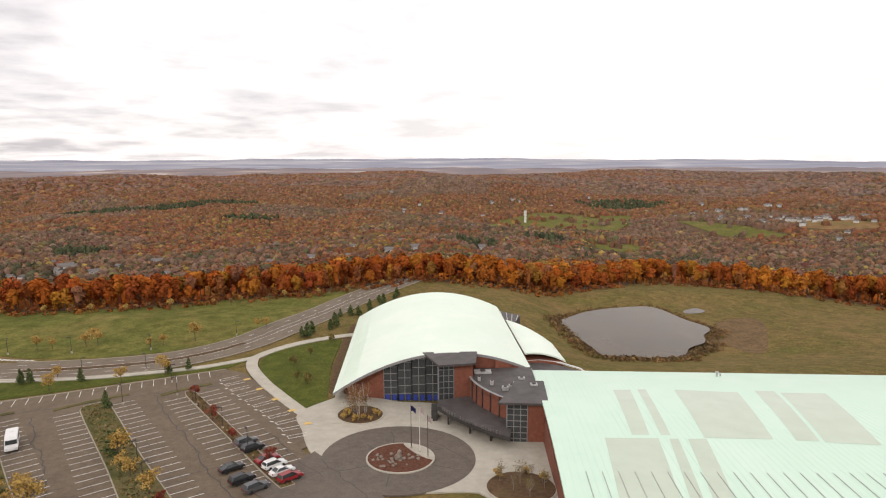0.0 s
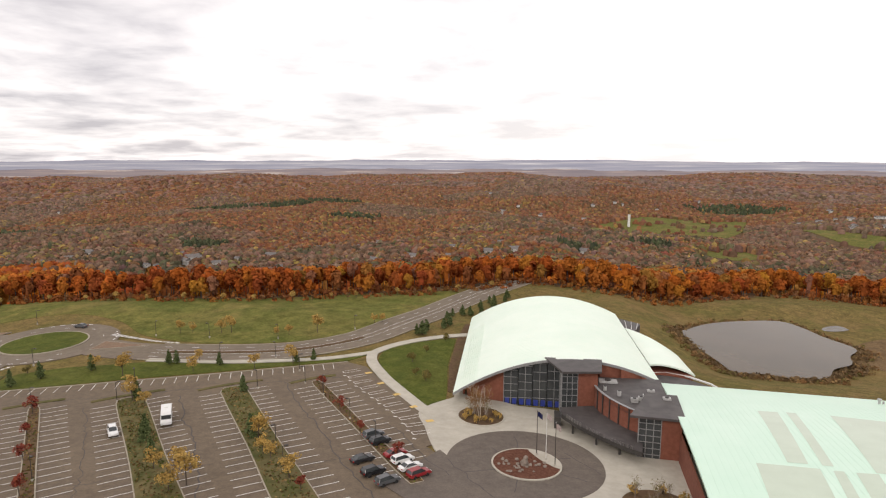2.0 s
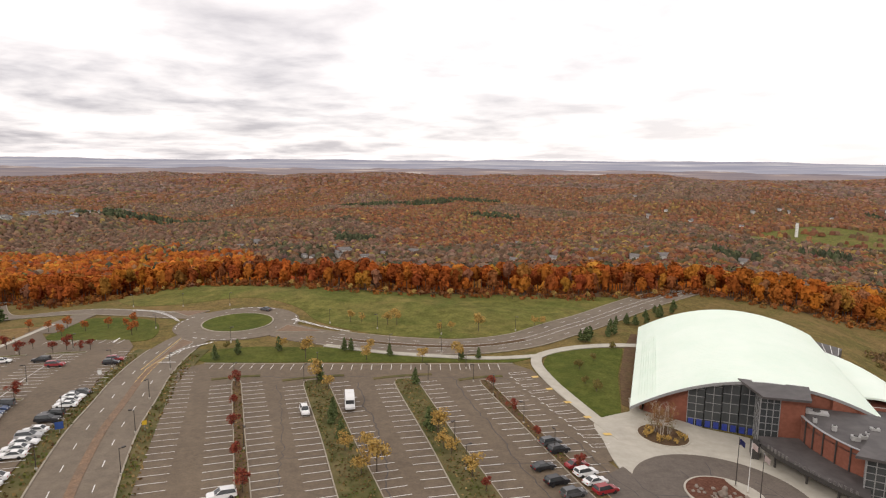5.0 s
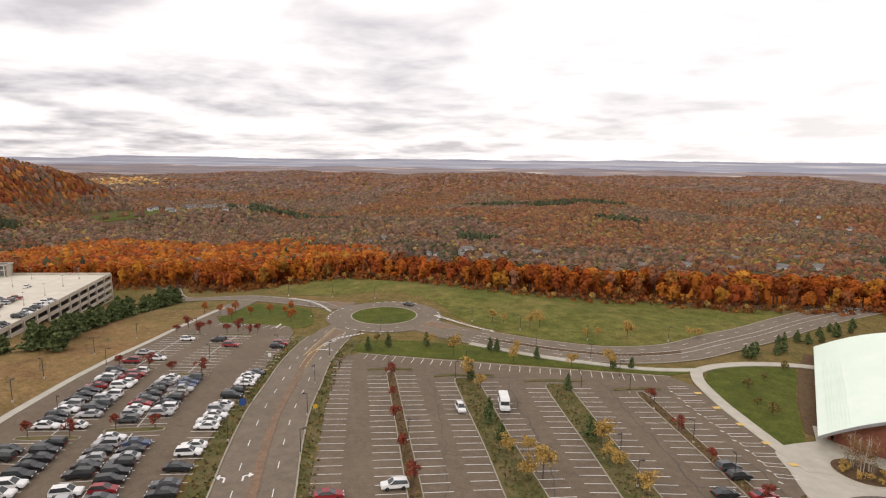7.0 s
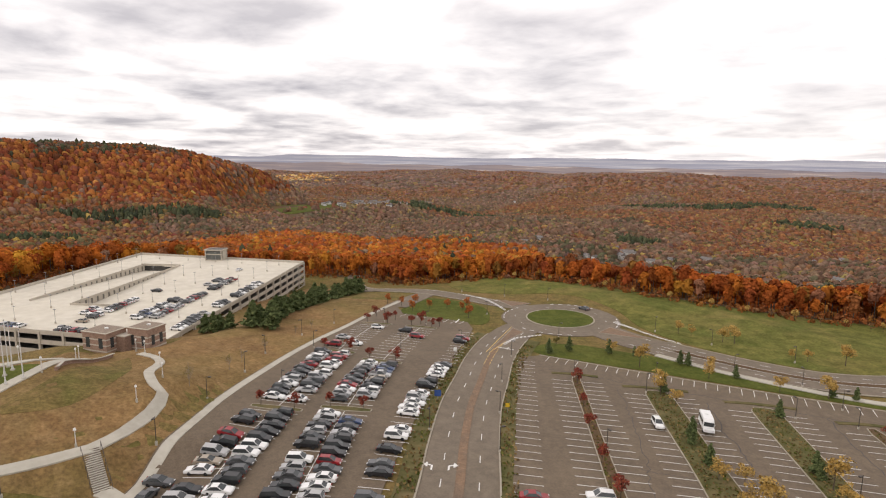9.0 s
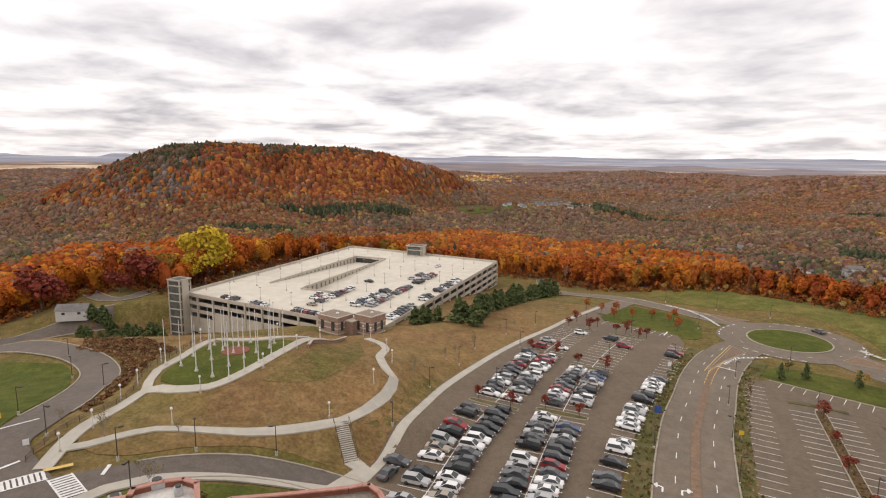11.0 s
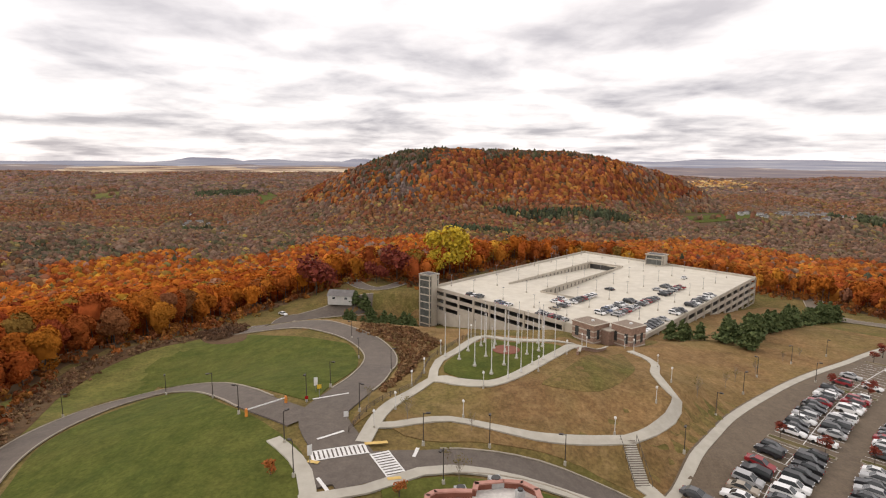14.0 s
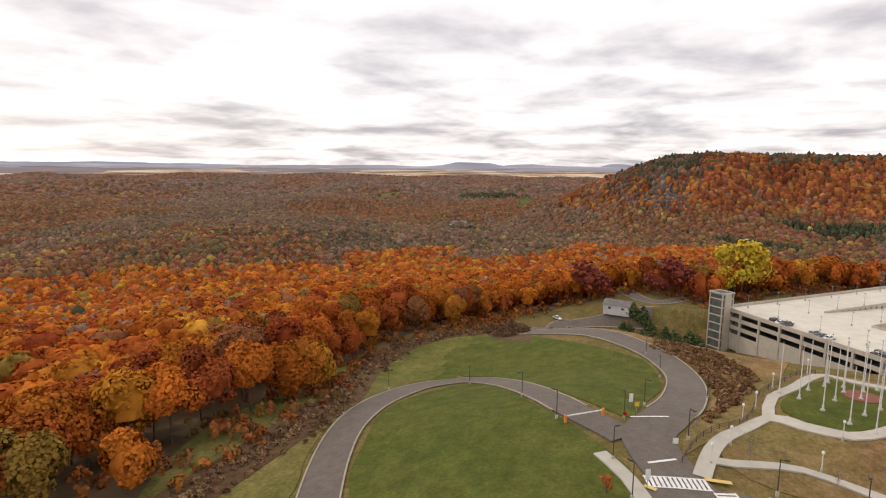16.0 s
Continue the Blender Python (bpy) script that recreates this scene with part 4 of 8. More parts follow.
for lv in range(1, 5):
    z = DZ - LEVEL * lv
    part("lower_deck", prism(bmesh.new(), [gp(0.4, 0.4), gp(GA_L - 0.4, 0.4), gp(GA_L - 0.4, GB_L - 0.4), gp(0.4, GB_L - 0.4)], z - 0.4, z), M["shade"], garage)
SIDES = [((0, 0), (GA_L, 0), 15), ((0, GB_L), (GA_L, GB_L), 15), ((0, 0), (0, GB_L), 11), ((GA_L, 0), (GA_L, GB_L), 11)]
for (a0, b0), (a1, b1), n in SIDES:
    ang = ANG_A if b0 == b1 else ANG_B
    ln = (GA_L if b0 == b1 else GB_L) / n
    for i in range(n):
        t = (i + 0.5) / n
        x, y = gp(a0 + (a1 - a0) * t, b0 + (b1 - b0) * t)
        for lv in range(0, 5):
            z = GTOP - LEVEL * lv
            part("spandrel", box(bmesh.new(), x, y, z - 0.75, ln - 0.06, 0.3, 1.5, ang), M["precast"], garage)
            if (a0, a1) == (0, 0) and i < (3, 4, 9, 11, 11)[lv]:
                part("wall_panel", box(bmesh.new(), x, y, z - 1.5 - (LEVEL - 1.5) / 2, ln - 0.06, 0.22, LEVEL - 1.5, ang), M["precast"], garage, "solid pale concrete wall panel")
    for i in range(n + 1):
        t = i / n
        x, y = gp(a0 + (a1 - a0) * t, b0 + (b1 - b0) * t)
        part("column", box(bmesh.new(), x, y, GTOP - 9.6, 0.8, 0.75, 18.2, ang), M["precast"], garage)
# parapets and pillared walls along the ramps
for b in (RB1, RB2):
    x, y = gp((RA0 + RA1) / 2, b)
    rw = part("ramp_wall", box(bmesh.new(), x, y, DZ + 0.3, RA1 - RA0, 0.3, 1.0, ANG_A), M["precast"], garage, "pale concrete ramp parapet")
    for k in range(22):
        a = RA0 + 2.0 + k * (RA1 - RA0 - 4) / 21
        x, y = gp(a, b)
        part("pillar", box(bmesh.new(), x, y, DZ - 1.5, 2.45, 0.45, 2.8, ANG_A), M["precast"], rw, "pale concrete pillar")
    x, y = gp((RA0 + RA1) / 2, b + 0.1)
    # dark sheet gives the gaps between the pillars their shade
    part("wall_recess", box(bmesh.new(), x, y, DZ - 1.6, RA1 - RA0, 0.2, 2.8, ANG_A), M["shade"], rw, "wall behind the pillars, coloured dark for shade")
for a, b0, b1 in ((RA0, RB0, RB1), (RA1, RB1, RB2)):
    x, y = gp(a, (b0 + b1) / 2)
    ew = part("end_wall", box(bmesh.new(), x, y, DZ + 0.25, 0.3, b1 - b0, 1.1, ANG_A), M["precast"], garage, "pale concrete end parapet")
    # a dark sheet stands in for the shade under the deck
    part("end_recess", box(bmesh.new(), x, y, DZ - 1.7, 0.2, b1 - b0, 2.6, ANG_A), M["metal"], ew, "dark sheet for the shade in the opening under the deck")
# stair towers
for nm, (a, b), (sx, sy), z0, z1 in (("stair_tower", (-2.5, GB_L - 1), (6.5, 7), -22, 1.8), ("lift_tower", (GA_L - 3, 52), (8, 10.5), -20, 0.6)):
    x, y = gp(a, b)
    st = empty(nm, "pale concrete stair tower with glazed corner at the garage", "stair tower", at=(x, y, 0))
    part("shaft", box(bmesh.new(), 0, 0, (z0 + z1) / 2, sx * 0.55, sy * 0.94, z1 - z0, ANG_A), M["precast"], st)
    part("glazed_side", box(bmesh.new(), 0, 0, (z0 + z1) / 2 - 0.3, sx * 0.86, sy * 0.84, z1 - z0 - 0.8, ANG_A), M["stair_glass"], st, "grey glazed stair side")
    part("roof", box(bmesh.new(), 0, 0, z1 + 0.12, sx * 0.8, sy * 0.8, 0.2, ANG_A), M["dark_roof"], st)
    for sg in (-1, 1):
        for ax in (0, 1):
            v = Matrix.Rotation(ANG_A, 3, "Z") @ Vector((0, sg * (sy / 2 - 0.2), 0) if ax else (sg * (sx / 2 - 0.2), 0, 0))
            part("cornice", box(bmesh.new(), v.x, v.y, z1 + 0.2, sx if ax else 0.4, 0.4 if ax else sy - 0.8, 0.5, ANG_A), M["precast"], st)
    n_ = int((z1 - z0) / 3.3)
    for k in range(n_):
        part("floor_band", box(bmesh.new(), 0, 0, z1 - 2.2 - k * 3.3, sx * 0.9, sy * 0.88, 0.5, ANG_A), M["precast"], st, "pale concrete floor band")
    for dx in (-0.45, -0.15, 0.15, 0.45):
        for dy in (-0.43, 0.43):
            v = Matrix.Rotation(ANG_A, 3, "Z") @ Vector((dx * sx, dy * sy, 0))
            part("corner_post", box(bmesh.new(), v.x, v.y, (z0 + z1) / 2, 0.4, 0.4, z1 - z0, ANG_A), M["precast"], st)

# brick pavilions at the garage footbridge
M["brown_brick"] = material("brown_brick", [(0.3, (0.21, 0.13, 0.095)), (0.7, (0.32, 0.21, 0.155))], 1.4, 0.9, 0.2, 12, big=[(0.5, (0.33, 0.22, 0.16), 0.5)], grain=[(4.0, 0.2)])
M["gravel_tan"] = material("tan_roof_gravel", [(0.3, (0.19, 0.145, 0.11)), (0.7, (0.27, 0.21, 0.16))], 1.5, 0.95, 0.3, 8, grain=[(4.0, 0.2)])
KA = math.atan2(-8, 5.0) + math.pi / 2


def pavilion(x, y, w, d, z1, label):
    pv = empty("brick_pavilion", label, "pavilion", "pavilions", (x, y, 0))
    part("wall", box(bmesh.new(), 0, 0, (z1 - 4) / 2, w, d, z1 + 4, KA), M["brown_brick"], pv)
    R = Matrix.Rotation(KA, 3, "Z")
    for k in range(3):
        part("brick_band", box(bmesh.new(), 0, 0, 1.0 + k * 1.6, w + 0.08, d + 0.08, 0.35, KA), M["precast"], pv, "pale stone band")
    part("parapet", box(bmesh.new(), 0, 0, z1 + 0.1, w + 0.3, d + 0.3, 0.35, KA), M["brown_brick"], pv)
    part("cornice", box(bmesh.new(), 0, 0, z1 + 0.33, w + 0.5, d + 0.5, 0.14, KA), M["precast"], pv)
    part("roof", box(bmesh.new(), 0, 0, z1 + 0.36, w - 0.5, d - 0.5, 0.14, KA), M["gravel_tan"], pv, "tan gravel roof")
    v = R @ Vector((0.5, 0.3, 0))
    part("roof_light", cyl(bmesh.new(), v.x, v.y, z1 + 0.4, z1 + 0.75, 0.5), M["white_metal"], pv, "small white roof light")
    for s in (-1, 1):
        v = R @ Vector((s * w * 0.27, -d / 2 - 0.03, 0))
        part("window", box(bmesh.new(), v.x, v.y, 3.2, w * 0.16, 0.1, 2.8, KA), M["glass"], pv, "tall dark window")
    for s in (-1, 1):
        v = R @ Vector((w / 2 + 0.03, s * d * 0.22, 0))
        part("window", box(bmesh.new(), v.x, v.y, 3.2, 0.1, d * 0.16, 2.8, KA), M["glass"], pv, "tall dark window")


pavilion(-210.6, 18.6, 8.2, 6.6, 5.7, "brown brick pavilion with pale bands beside the footpath")
pavilion(-205.6, 28.0, 6.8, 6.4, 6.2, "brown brick pavilion with tall dark windows at the garage")
slab_link = empty("pavilion_link", "low brown brick link between the two pavilions", "link building", at=(-207.4, 23.4, 0))
part("wall", box(bmesh.new(), 0, 0, 1.0, 3.4, 5.0, 7.0, KA), M["brown_brick"], slab_link)
part("roof", box(bmesh.new(), 0, 0, 4.6, 3.8, 5.2, 0.3, KA), M["precast"], slab_link)


# ---------------------------------------------------------------- woods
def soup(name, V, F, mat, label, category="trees", tint=None, smooth=False):
    me = bpy.data.meshes.new(name)
    k = F.shape[1]
    me.vertices.add(len(V)); me.vertices.foreach_set("co", V.astype(np.float32).ravel())
    me.loops.add(F.size); me.loops.foreach_set("vertex_index", F.astype(np.int32).ravel())
    me.polygons.add(len(F)); me.polygons.foreach_set("loop_start", np.arange(0, F.size, k)); me.polygons.foreach_set("loop_total", np.full(len(F), k))
    me.update()
    if tint is not None:
        at = me.attributes.new("tint", "FLOAT_COLOR", "POINT")
        at.data.foreach_set("color", np.column_stack([tint, np.ones(len(tint))]).astype(np.float32).ravel())
    if smooth:
        me.shade_smooth()
    me.materials.append(mat)
    return tagged(new(name, me), label, category, kind="stuff")


def leaf_sheets(rng, centres, outward, size, loose=0.55):
    """Small bent leaf sprays at centres, loosely facing outward."""
    n = len(centres)
    nrm = outward + rng.normal(0, loose, (n, 3))
    nrm /= np.linalg.norm(nrm, axis=1)[:, None] + 1e-9
    t = np.cross(nrm, rng.normal(0, 1, (n, 3)))
    t /= np.linalg.norm(t, axis=1)[:, None] + 1e-9
    b = np.cross(nrm, t)
    s = (size * rng.uniform(0.6, 1.35, n))[:, None]
    quad = [centres + t * s * 0.62, centres + b * s * 0.5 + nrm * s * 0.14, centres - t * s * 0.58, centres - b * s * 0.46 - nrm * s * 0.1]
    V = np.stack(quad, 1).reshape(-1, 3)
    return V, np.arange(n * 4).reshape(n, 4)


def crowns(rng, x, y, z, tall, rad, n_leaf, size, lobes=8):
    """Leaf sprays on several uneven lobes for each tree."""
    n = len(x)
    a = rng.uniform(0, 6.283, (n, lobes)); q = rng.uniform(0.15, 0.8, (n, lobes)); zz = rng.uniform(0.42, 0.9, (n, lobes))
    spread = np.sqrt(np.clip(1 - ((zz - 0.6) / 0.5) ** 2, 0.1, 1))
    lx = x[:, None] + np.cos(a) * q * rad[:, None] * spread; ly = y[:, None] + np.sin(a) * q * rad[:, None] * spread
    lz = z[:, None] + zz * tall[:, None]
    lr = rad[:, None] * rng.uniform(0.34, 0.6, (n, lobes))
    k = n_leaf // lobes
    d = rng.normal(0, 1, (n, lobes, k, 3)); d[..., 2] += 0.35
    d /= np.linalg.norm(d, axis=-1)[..., None]
    rr = lr[..., None] * rng.uniform(0.55, 1.05, (n, lobes, k))
    c = np.stack([lx, ly, lz], -1)[:, :, None, :] + d * rr[..., None] * np.array([1, 1, 0.85])
    return leaf_sheets(rng, c.reshape(-1, 3), d.reshape(-1, 3), size), (np.stack([lx, ly, lz], -1).reshape(-1, 3), (lr * 0.72).ravel())


def canopy(rng, x, y, mid, rad, up, n_leaf, size, lobes=11):
    """Rounded leafy crowns: lobes over an ellipsoid, sprays on the outer side of each lobe."""
    n = len(x)
    o = rng.normal(0, 1, (n, lobes, 3)); o[..., 2] += 0.45
    o /= np.linalg.norm(o, axis=-1)[..., None]
    ax = np.stack([rad, rad, up], -1)[:, None, :]
    cen = np.stack([x, y, mid], -1)[:, None, :] + o * ax * 0.6
    lr = rad[:, None] * rng.uniform(0.40, 0.56, (n, lobes))
    k = n_leaf // lobes
    d = rng.normal(0, 1, (n, lobes, k, 3)) + o[:, :, None, :] * 0.9
    d /= np.linalg.norm(d, axis=-1)[..., None]
    c = cen[:, :, None, :] + d * (lr[..., None] * rng.uniform(0.8, 1.08, (n, lobes, k)))[..., None]
    V, F = leaf_sheets(rng, c.reshape(-1, 3), (d * 0.75 + o[:, :, None, :] * 0.25).reshape(-1, 3), size, 0.34)
    return V, F, lobes * k * 4


def fall(x, y):
    """Slope of the land along x and y."""
    return (height(x + 8, y) - height(x - 8, y)) / 16, (height(x, y + 8) - height(x, y - 8)) / 16


def domes(rng, x, y, z, rad, up, seg=7, rings=2, slope=None):
    """Uneven rounded canopy tops with a skirt reaching down among their neighbours."""
    n = len(x)
    lev = [(0.8, -0.75), (1.0, 0.0), (0.84, 0.52), (0.46, 0.88)] if rings == 2 else [(1.0, -0.7), (0.74, 0.6)]
    a = np.arange(seg) * 2 * math.pi / seg
    P = [np.stack([np.cos(a + 0.4 * i) * r, np.sin(a + 0.4 * i) * r, np.full(seg, h_)], -1) for i, (r, h_) in enumerate(lev)] + [np.array([[0, 0, 1.0]])]
    base = np.vstack(P)
    V = base[None] * rng.uniform(0.85, 1.15, (n, len(base), 1))
    t = rng.uniform(0, 6.283, n); c, s = np.cos(t)[:, None], np.sin(t)[:, None]
    V = np.stack([(V[..., 0] * c - V[..., 1] * s) * rad[:, None], (V[..., 0] * s + V[..., 1] * c) * rad[:, None], V[..., 2] * up[:, None]], -1)
    if slope is not None:
        V[..., 2] += V[..., 0] * slope[0][:, None] + V[..., 1] * slope[1][:, None]
    V = V + np.stack([x, y, z], -1)[:, None, :]
    f = []
    for i in range(len(lev) - 1):
        for j in range(seg):
            p, q = i * seg + j, i * seg + (j + 1) % seg
            f += [(p, q, q + seg), (p, q + seg, p + seg)]
    top = (len(lev) - 1) * seg
    f += [(top + j, top + (j + 1) % seg, len(base) - 1) for j in range(seg)]
    F = np.array(f)[None] + (np.arange(n) * len(base))[:, None, None]
    return V.reshape(-1, 3), F.reshape(-1, 3), len(base)


def top_sprays(rng, x, y, z, rad, up, k, size, slope=None):
    n = len(x)
    d = rng.normal(0, 1, (n, k, 3)); d[..., 2] = np.abs(d[..., 2]) * 1.1 + 0.05
    d /= np.linalg.norm(d, axis=-1)[..., None]
    c = d * np.stack([rad, rad, up], -1)[:, None, :] * rng.uniform(0.9, 1.12, (n, k, 1))
    if slope is not None:
        c[..., 2] += c[..., 0] * slope[0][:, None] + c[..., 1] * slope[1][:, None]
    c = c + np.stack([x, y, z], -1)[:, None, :]
    V, F = leaf_sheets(rng, c.reshape(-1, 3), d.reshape(-1, 3), size, 0.4)
    return V, F, k * 4


def wood_points(seed, n, r0, r1, d0, d1, gap, a0=-80, a1=156):
    """Tree places outside the site, thinned to a least spacing."""
    rng = np.random.default_rng(seed)
    x, y = scatter(n, r0, r1, seed, a0, a1)
    d = outside(x, y)
    k = (d > d0) & (d < d1)
    x, y, d = x[k], y[k], d[k]
    taken, out = {}, []
    for i in range(len(x)):
        c = (int(x[i] // gap), int(y[i] // gap))
        if all((x[i] - x[j]) ** 2 + (y[i] - y[j]) ** 2 > gap * gap for u in (-1, 0, 1) for v in (-1, 0, 1) for j in taken.get((c[0] + u, c[1] + v), ())):
            taken.setdefault(c, []).append(i)
            out.append(i)
    return x[out], y[out], d[out]


def in_outline(poly, x, y):
    ins = np.zeros(np.shape(x), bool)
    for (ax, ay), (bx, by) in zip(poly, poly[1:] + poly[:1]):
        ins ^= ((ay > y) != (by > y)) & (x < (bx - ax) * (y - ay) / (by - ay + 1e-9) + ax)
    return ins


def to_viewer(x, y):
    """Unit direction from a place to the middle of the site."""
    l_ = np.hypot(x + 25, y + 15) + 1e-9
    return -(x + 25) / l_, -(y + 15) / l_


def clear_of_fields(x, y):
    """False on fields, on the open strips before them and in house plots."""
    k = np.ones(len(x), bool)
    ux, uy = to_viewer(x, y)
    lone = value_noise(x, y, 16, 51) < 0.86
    for poly, kind in FIELDS:
        for back in (0, 35, 70, 105) if kind == "meadow" else (0, 35, 70):
            k &= ~(in_outline(poly, x - ux * back, y - uy * back) & lone)
    for hx, hy in HOUSE_SPOTS:
        i = np.flatnonzero((np.abs(x - hx) < 50) & (np.abs(y - hy) < 50))
        wx, wy = to_viewer(hx, hy)
        s_, l_ = (x[i] - hx) * wx + (y[i] - hy) * wy, (x[i] - hx) * wy - (y[i] - hy) * wx
        k[i] &= ~((s_ > -9) & (s_ < 48) & (np.abs(l_) < 9.5))
    return k


BELT = ([(0.392, 0.108, 0.017), (0.286, 0.069, 0.017), (0.217, 0.044, 0.017), (0.435, 0.158, 0.021), (0.488, 0.250, 0.033), (0.212, 0.091, 0.043), (0.191, 0.139, 0.033), (0.201, 0.134, 0.100)], [0.28, 0.25, 0.13, 0.14, 0.06, 0.06, 0.05, 0.03])
GREYS = ([(0.158, 0.098, 0.067), (0.184, 0.120, 0.084), (0.121, 0.072, 0.047), (0.194, 0.100, 0.055), (0.100, 0.066, 0.045)], [0.3, 0.2, 0.22, 0.16, 0.12])
RUST = ([(0.189, 0.075, 0.034), (0.231, 0.103, 0.040), (0.154, 0.060, 0.037), (0.140, 0.042, 0.034), (0.253, 0.146, 0.061), (0.119, 0.076, 0.067)], [0.27, 0.23, 0.2, 0.1, 0.1, 0.1])
OLIVES = ([(0.147, 0.123, 0.043), (0.102, 0.103, 0.043), (0.244, 0.183, 0.057), (0.332, 0.236, 0.057)], [0.35, 0.3, 0.2, 0.15])
PINES = ([(0.056, 0.064, 0.036), (0.075, 0.080, 0.043), (0.045, 0.052, 0.032)], [0.4, 0.35, 0.25])
SLOPE = ([(0.200, 0.064, 0.026), (0.248, 0.091, 0.027), (0.160, 0.059, 0.034), (0.152, 0.044, 0.023), (0.280, 0.125, 0.038)], [0.3, 0.27, 0.17, 0.14, 0.12])
CREST = ([(0.085, 0.064, 0.040), (0.06, 0.062, 0.036), (0.12, 0.062, 0.038), (0.12, 0.085, 0.065)], [0.35, 0.3, 0.2, 0.15])
ROCK = ([(0.124, 0.088, 0.074), (0.147, 0.113, 0.096), (0.110, 0.072, 0.053)], [0.4, 0.3, 0.3])
REMOTE_HAZED = ([(0.211, 0.127, 0.108), (0.191, 0.139, 0.136), (0.247, 0.136, 0.090), (0.162, 0.130, 0.115)], [0.3, 0.35, 0.2, 0.15])
SUNLIT_SPUR = ([(0.44, 0.26, 0.10), (0.36, 0.18, 0.06), (0.48, 0.33, 0.16)], [0.4, 0.3, 0.3])

# pine stands: place, half length across the view, half depth
STANDS = [(-1405, 400, 70, 28), (-1428, 230, 85, 22), (-1281, 81, 75, 22), (-1400, 1075, 150, 55), (-2330, -775, 120, 60), (-1245, 1154, 70, 28), (-909, 1778, 190, 45), (195, 1120, 45, 22), (640, 2010, 150, 60), (-1290, 1178, 90, 30), (-700, 1900, 90, 40), (-520, 1560, 60, 35), (-640, 1010, 40, 25), (60, 1020, 35, 25), (-1330, -520, 40, 20)]


def in_stand(x, y):
    k = np.zeros(len(x), bool)
    ux, uy = to_viewer(x, y)
    rough_ = 0.2 + 1.7 * value_noise(x, y, 45, 21)
    for sx, sy, w_, d_ in STANDS:
        wx, wy = to_viewer(sx, sy)
        q, p_ = (x - sx) * wy - (y - sy) * wx, (x - sx) * wx + (y - sy) * wy
        k |= (q / w_) ** 2 + (p_ / d_) ** 2 < rough_
    return k


def tree_tint(rng, x, y):
    """One leaf colour for each tree, by where it grows, with haze and sun on far ones."""
    n = len(x)
    d = outside(x, y)
    r = np.hypot(x + 25, y + 15)
    az = np.degrees(np.arctan2(-(x + 25), y + 15))

    def pick(pal):
        return np.array(pal[0])[rng.choice(len(pal[0]), n, p=np.array(pal[1]) / sum(pal[1]))]

    def take(c, prob, pal):
        return np.where((rng.uniform(0, 1, n) < prob)[:, None], pick(pal), c)
    # near belt: each grove leans to its own colour
    c = pick(BELT)
    lean = np.where(value_noise(x, y, 30, 31)[:, None] > 0.55, np.array([[0.31, 0.112, 0.022]]), np.array([[0.235, 0.064, 0.02]]))
    mixf = np.where(y > 120, 0.55, 0.25)[:, None]
    c = c * (1 - mixf) + lean * mixf
    # valley: rust groves among bare grey-brown ones
    west = sm(34, 48, az) * (1 - sm(980, 1380, r + 420 * (cloudy(x, y, 230, 41) - 0.5) + 260 * sm(88, 112, az)))
    reach = d - 1250 * west
    grove = cloudy(x * 0.8 + y * 0.25, y * 0.8 - x * 0.25, 250, 2)
    bias = 0.05 * sm(1500, 2100, r) * sm(-5, 12, az) - 0.10 * bell(x, y, -1750, -700, 700, 350) - 0.05 * (1 - sm(-12, 8, az))
    rusty = sm(0.46, 0.57, grove + bias)
    valley = np.where((rng.uniform(0, 1, n) < 0.05 + 0.72 * rusty)[:, None], pick(RUST), pick(GREYS))
    valley = np.where((rng.uniform(0, 1, n) < 0.09 + 0.22 * sm(0.5, 0.68, cloudy(x, y, 190, 12)))[:, None], pick(OLIVES), valley)
    valley = np.where((rng.uniform(0, 1, n) < 0.04 + 0.4 * sm(0.56, 0.68, cloudy(x, y, 110, 14)))[:, None], pick(PINES), valley)
    pv = sm(90, 230, reach) * 0.94 + 0.06 * sm(200, 400, d)
    c = np.where((rng.uniform(0, 1, n) < pv)[:, None], valley, c)
    # haze is put into the tints of far stands, which also blend into one another
    c = take(c, 0.62 * sm(1900, 3000, r), REMOTE_HAZED)
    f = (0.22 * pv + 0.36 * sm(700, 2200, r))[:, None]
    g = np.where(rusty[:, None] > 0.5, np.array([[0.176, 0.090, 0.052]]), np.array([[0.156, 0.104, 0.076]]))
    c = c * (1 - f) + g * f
    # wooded mountain: rust slopes, dark crest, bare rock below it
    hill = sm(0.25, 0.6, np.exp(-((x + 1720) / 430) ** 2) * sm(-620, -380, y) * (1 - sm(620, 900, y))) * sm(-70, -40, height(x, y))
    lit = value_noise(x, y, 70, 33)[:, None]
    c = np.where((rng.uniform(0, 1, n) < hill)[:, None], pick(SLOPE) * (0.78 + 0.42 * lit), c)
    c = take(c, 0.5 * hill * sm(0.55, 0.7, cloudy(x, y, 160, 35)), GREYS)
    top = sm(38, 62, height(x, y)) * sm(0.36, 0.5, cloudy(x, y, 120, 37))
    c = take(c, hill * np.maximum(0.85 * top, bell(x, y, -1655, -85, 75, 95) * 1.5), CREST)
    c = take(c, 1.0 * hill * bell(x, y, -1535, -105, 55, 75) * sm(0.3, 0.5, cloudy(x, y, 90, 38)), ROCK)
    # sunlight on one far spur is put into its trees' colour
    c = take(c, 0.8 * bell(az, r, 63, 3150, 2.6, 260), SUNLIT_SPUR)
    c = np.where((in_stand(x, y) & (rng.uniform(0, 1, n) < 0.8))[:, None], pick(PINES), c)
    spread = np.where(d < 260, 0.16, 0.27)
    return c * (1.08 + spread * rng.uniform(-1, 1, n))[:, None] * (1 + rng.normal(0, 0.04, (n, 3)))


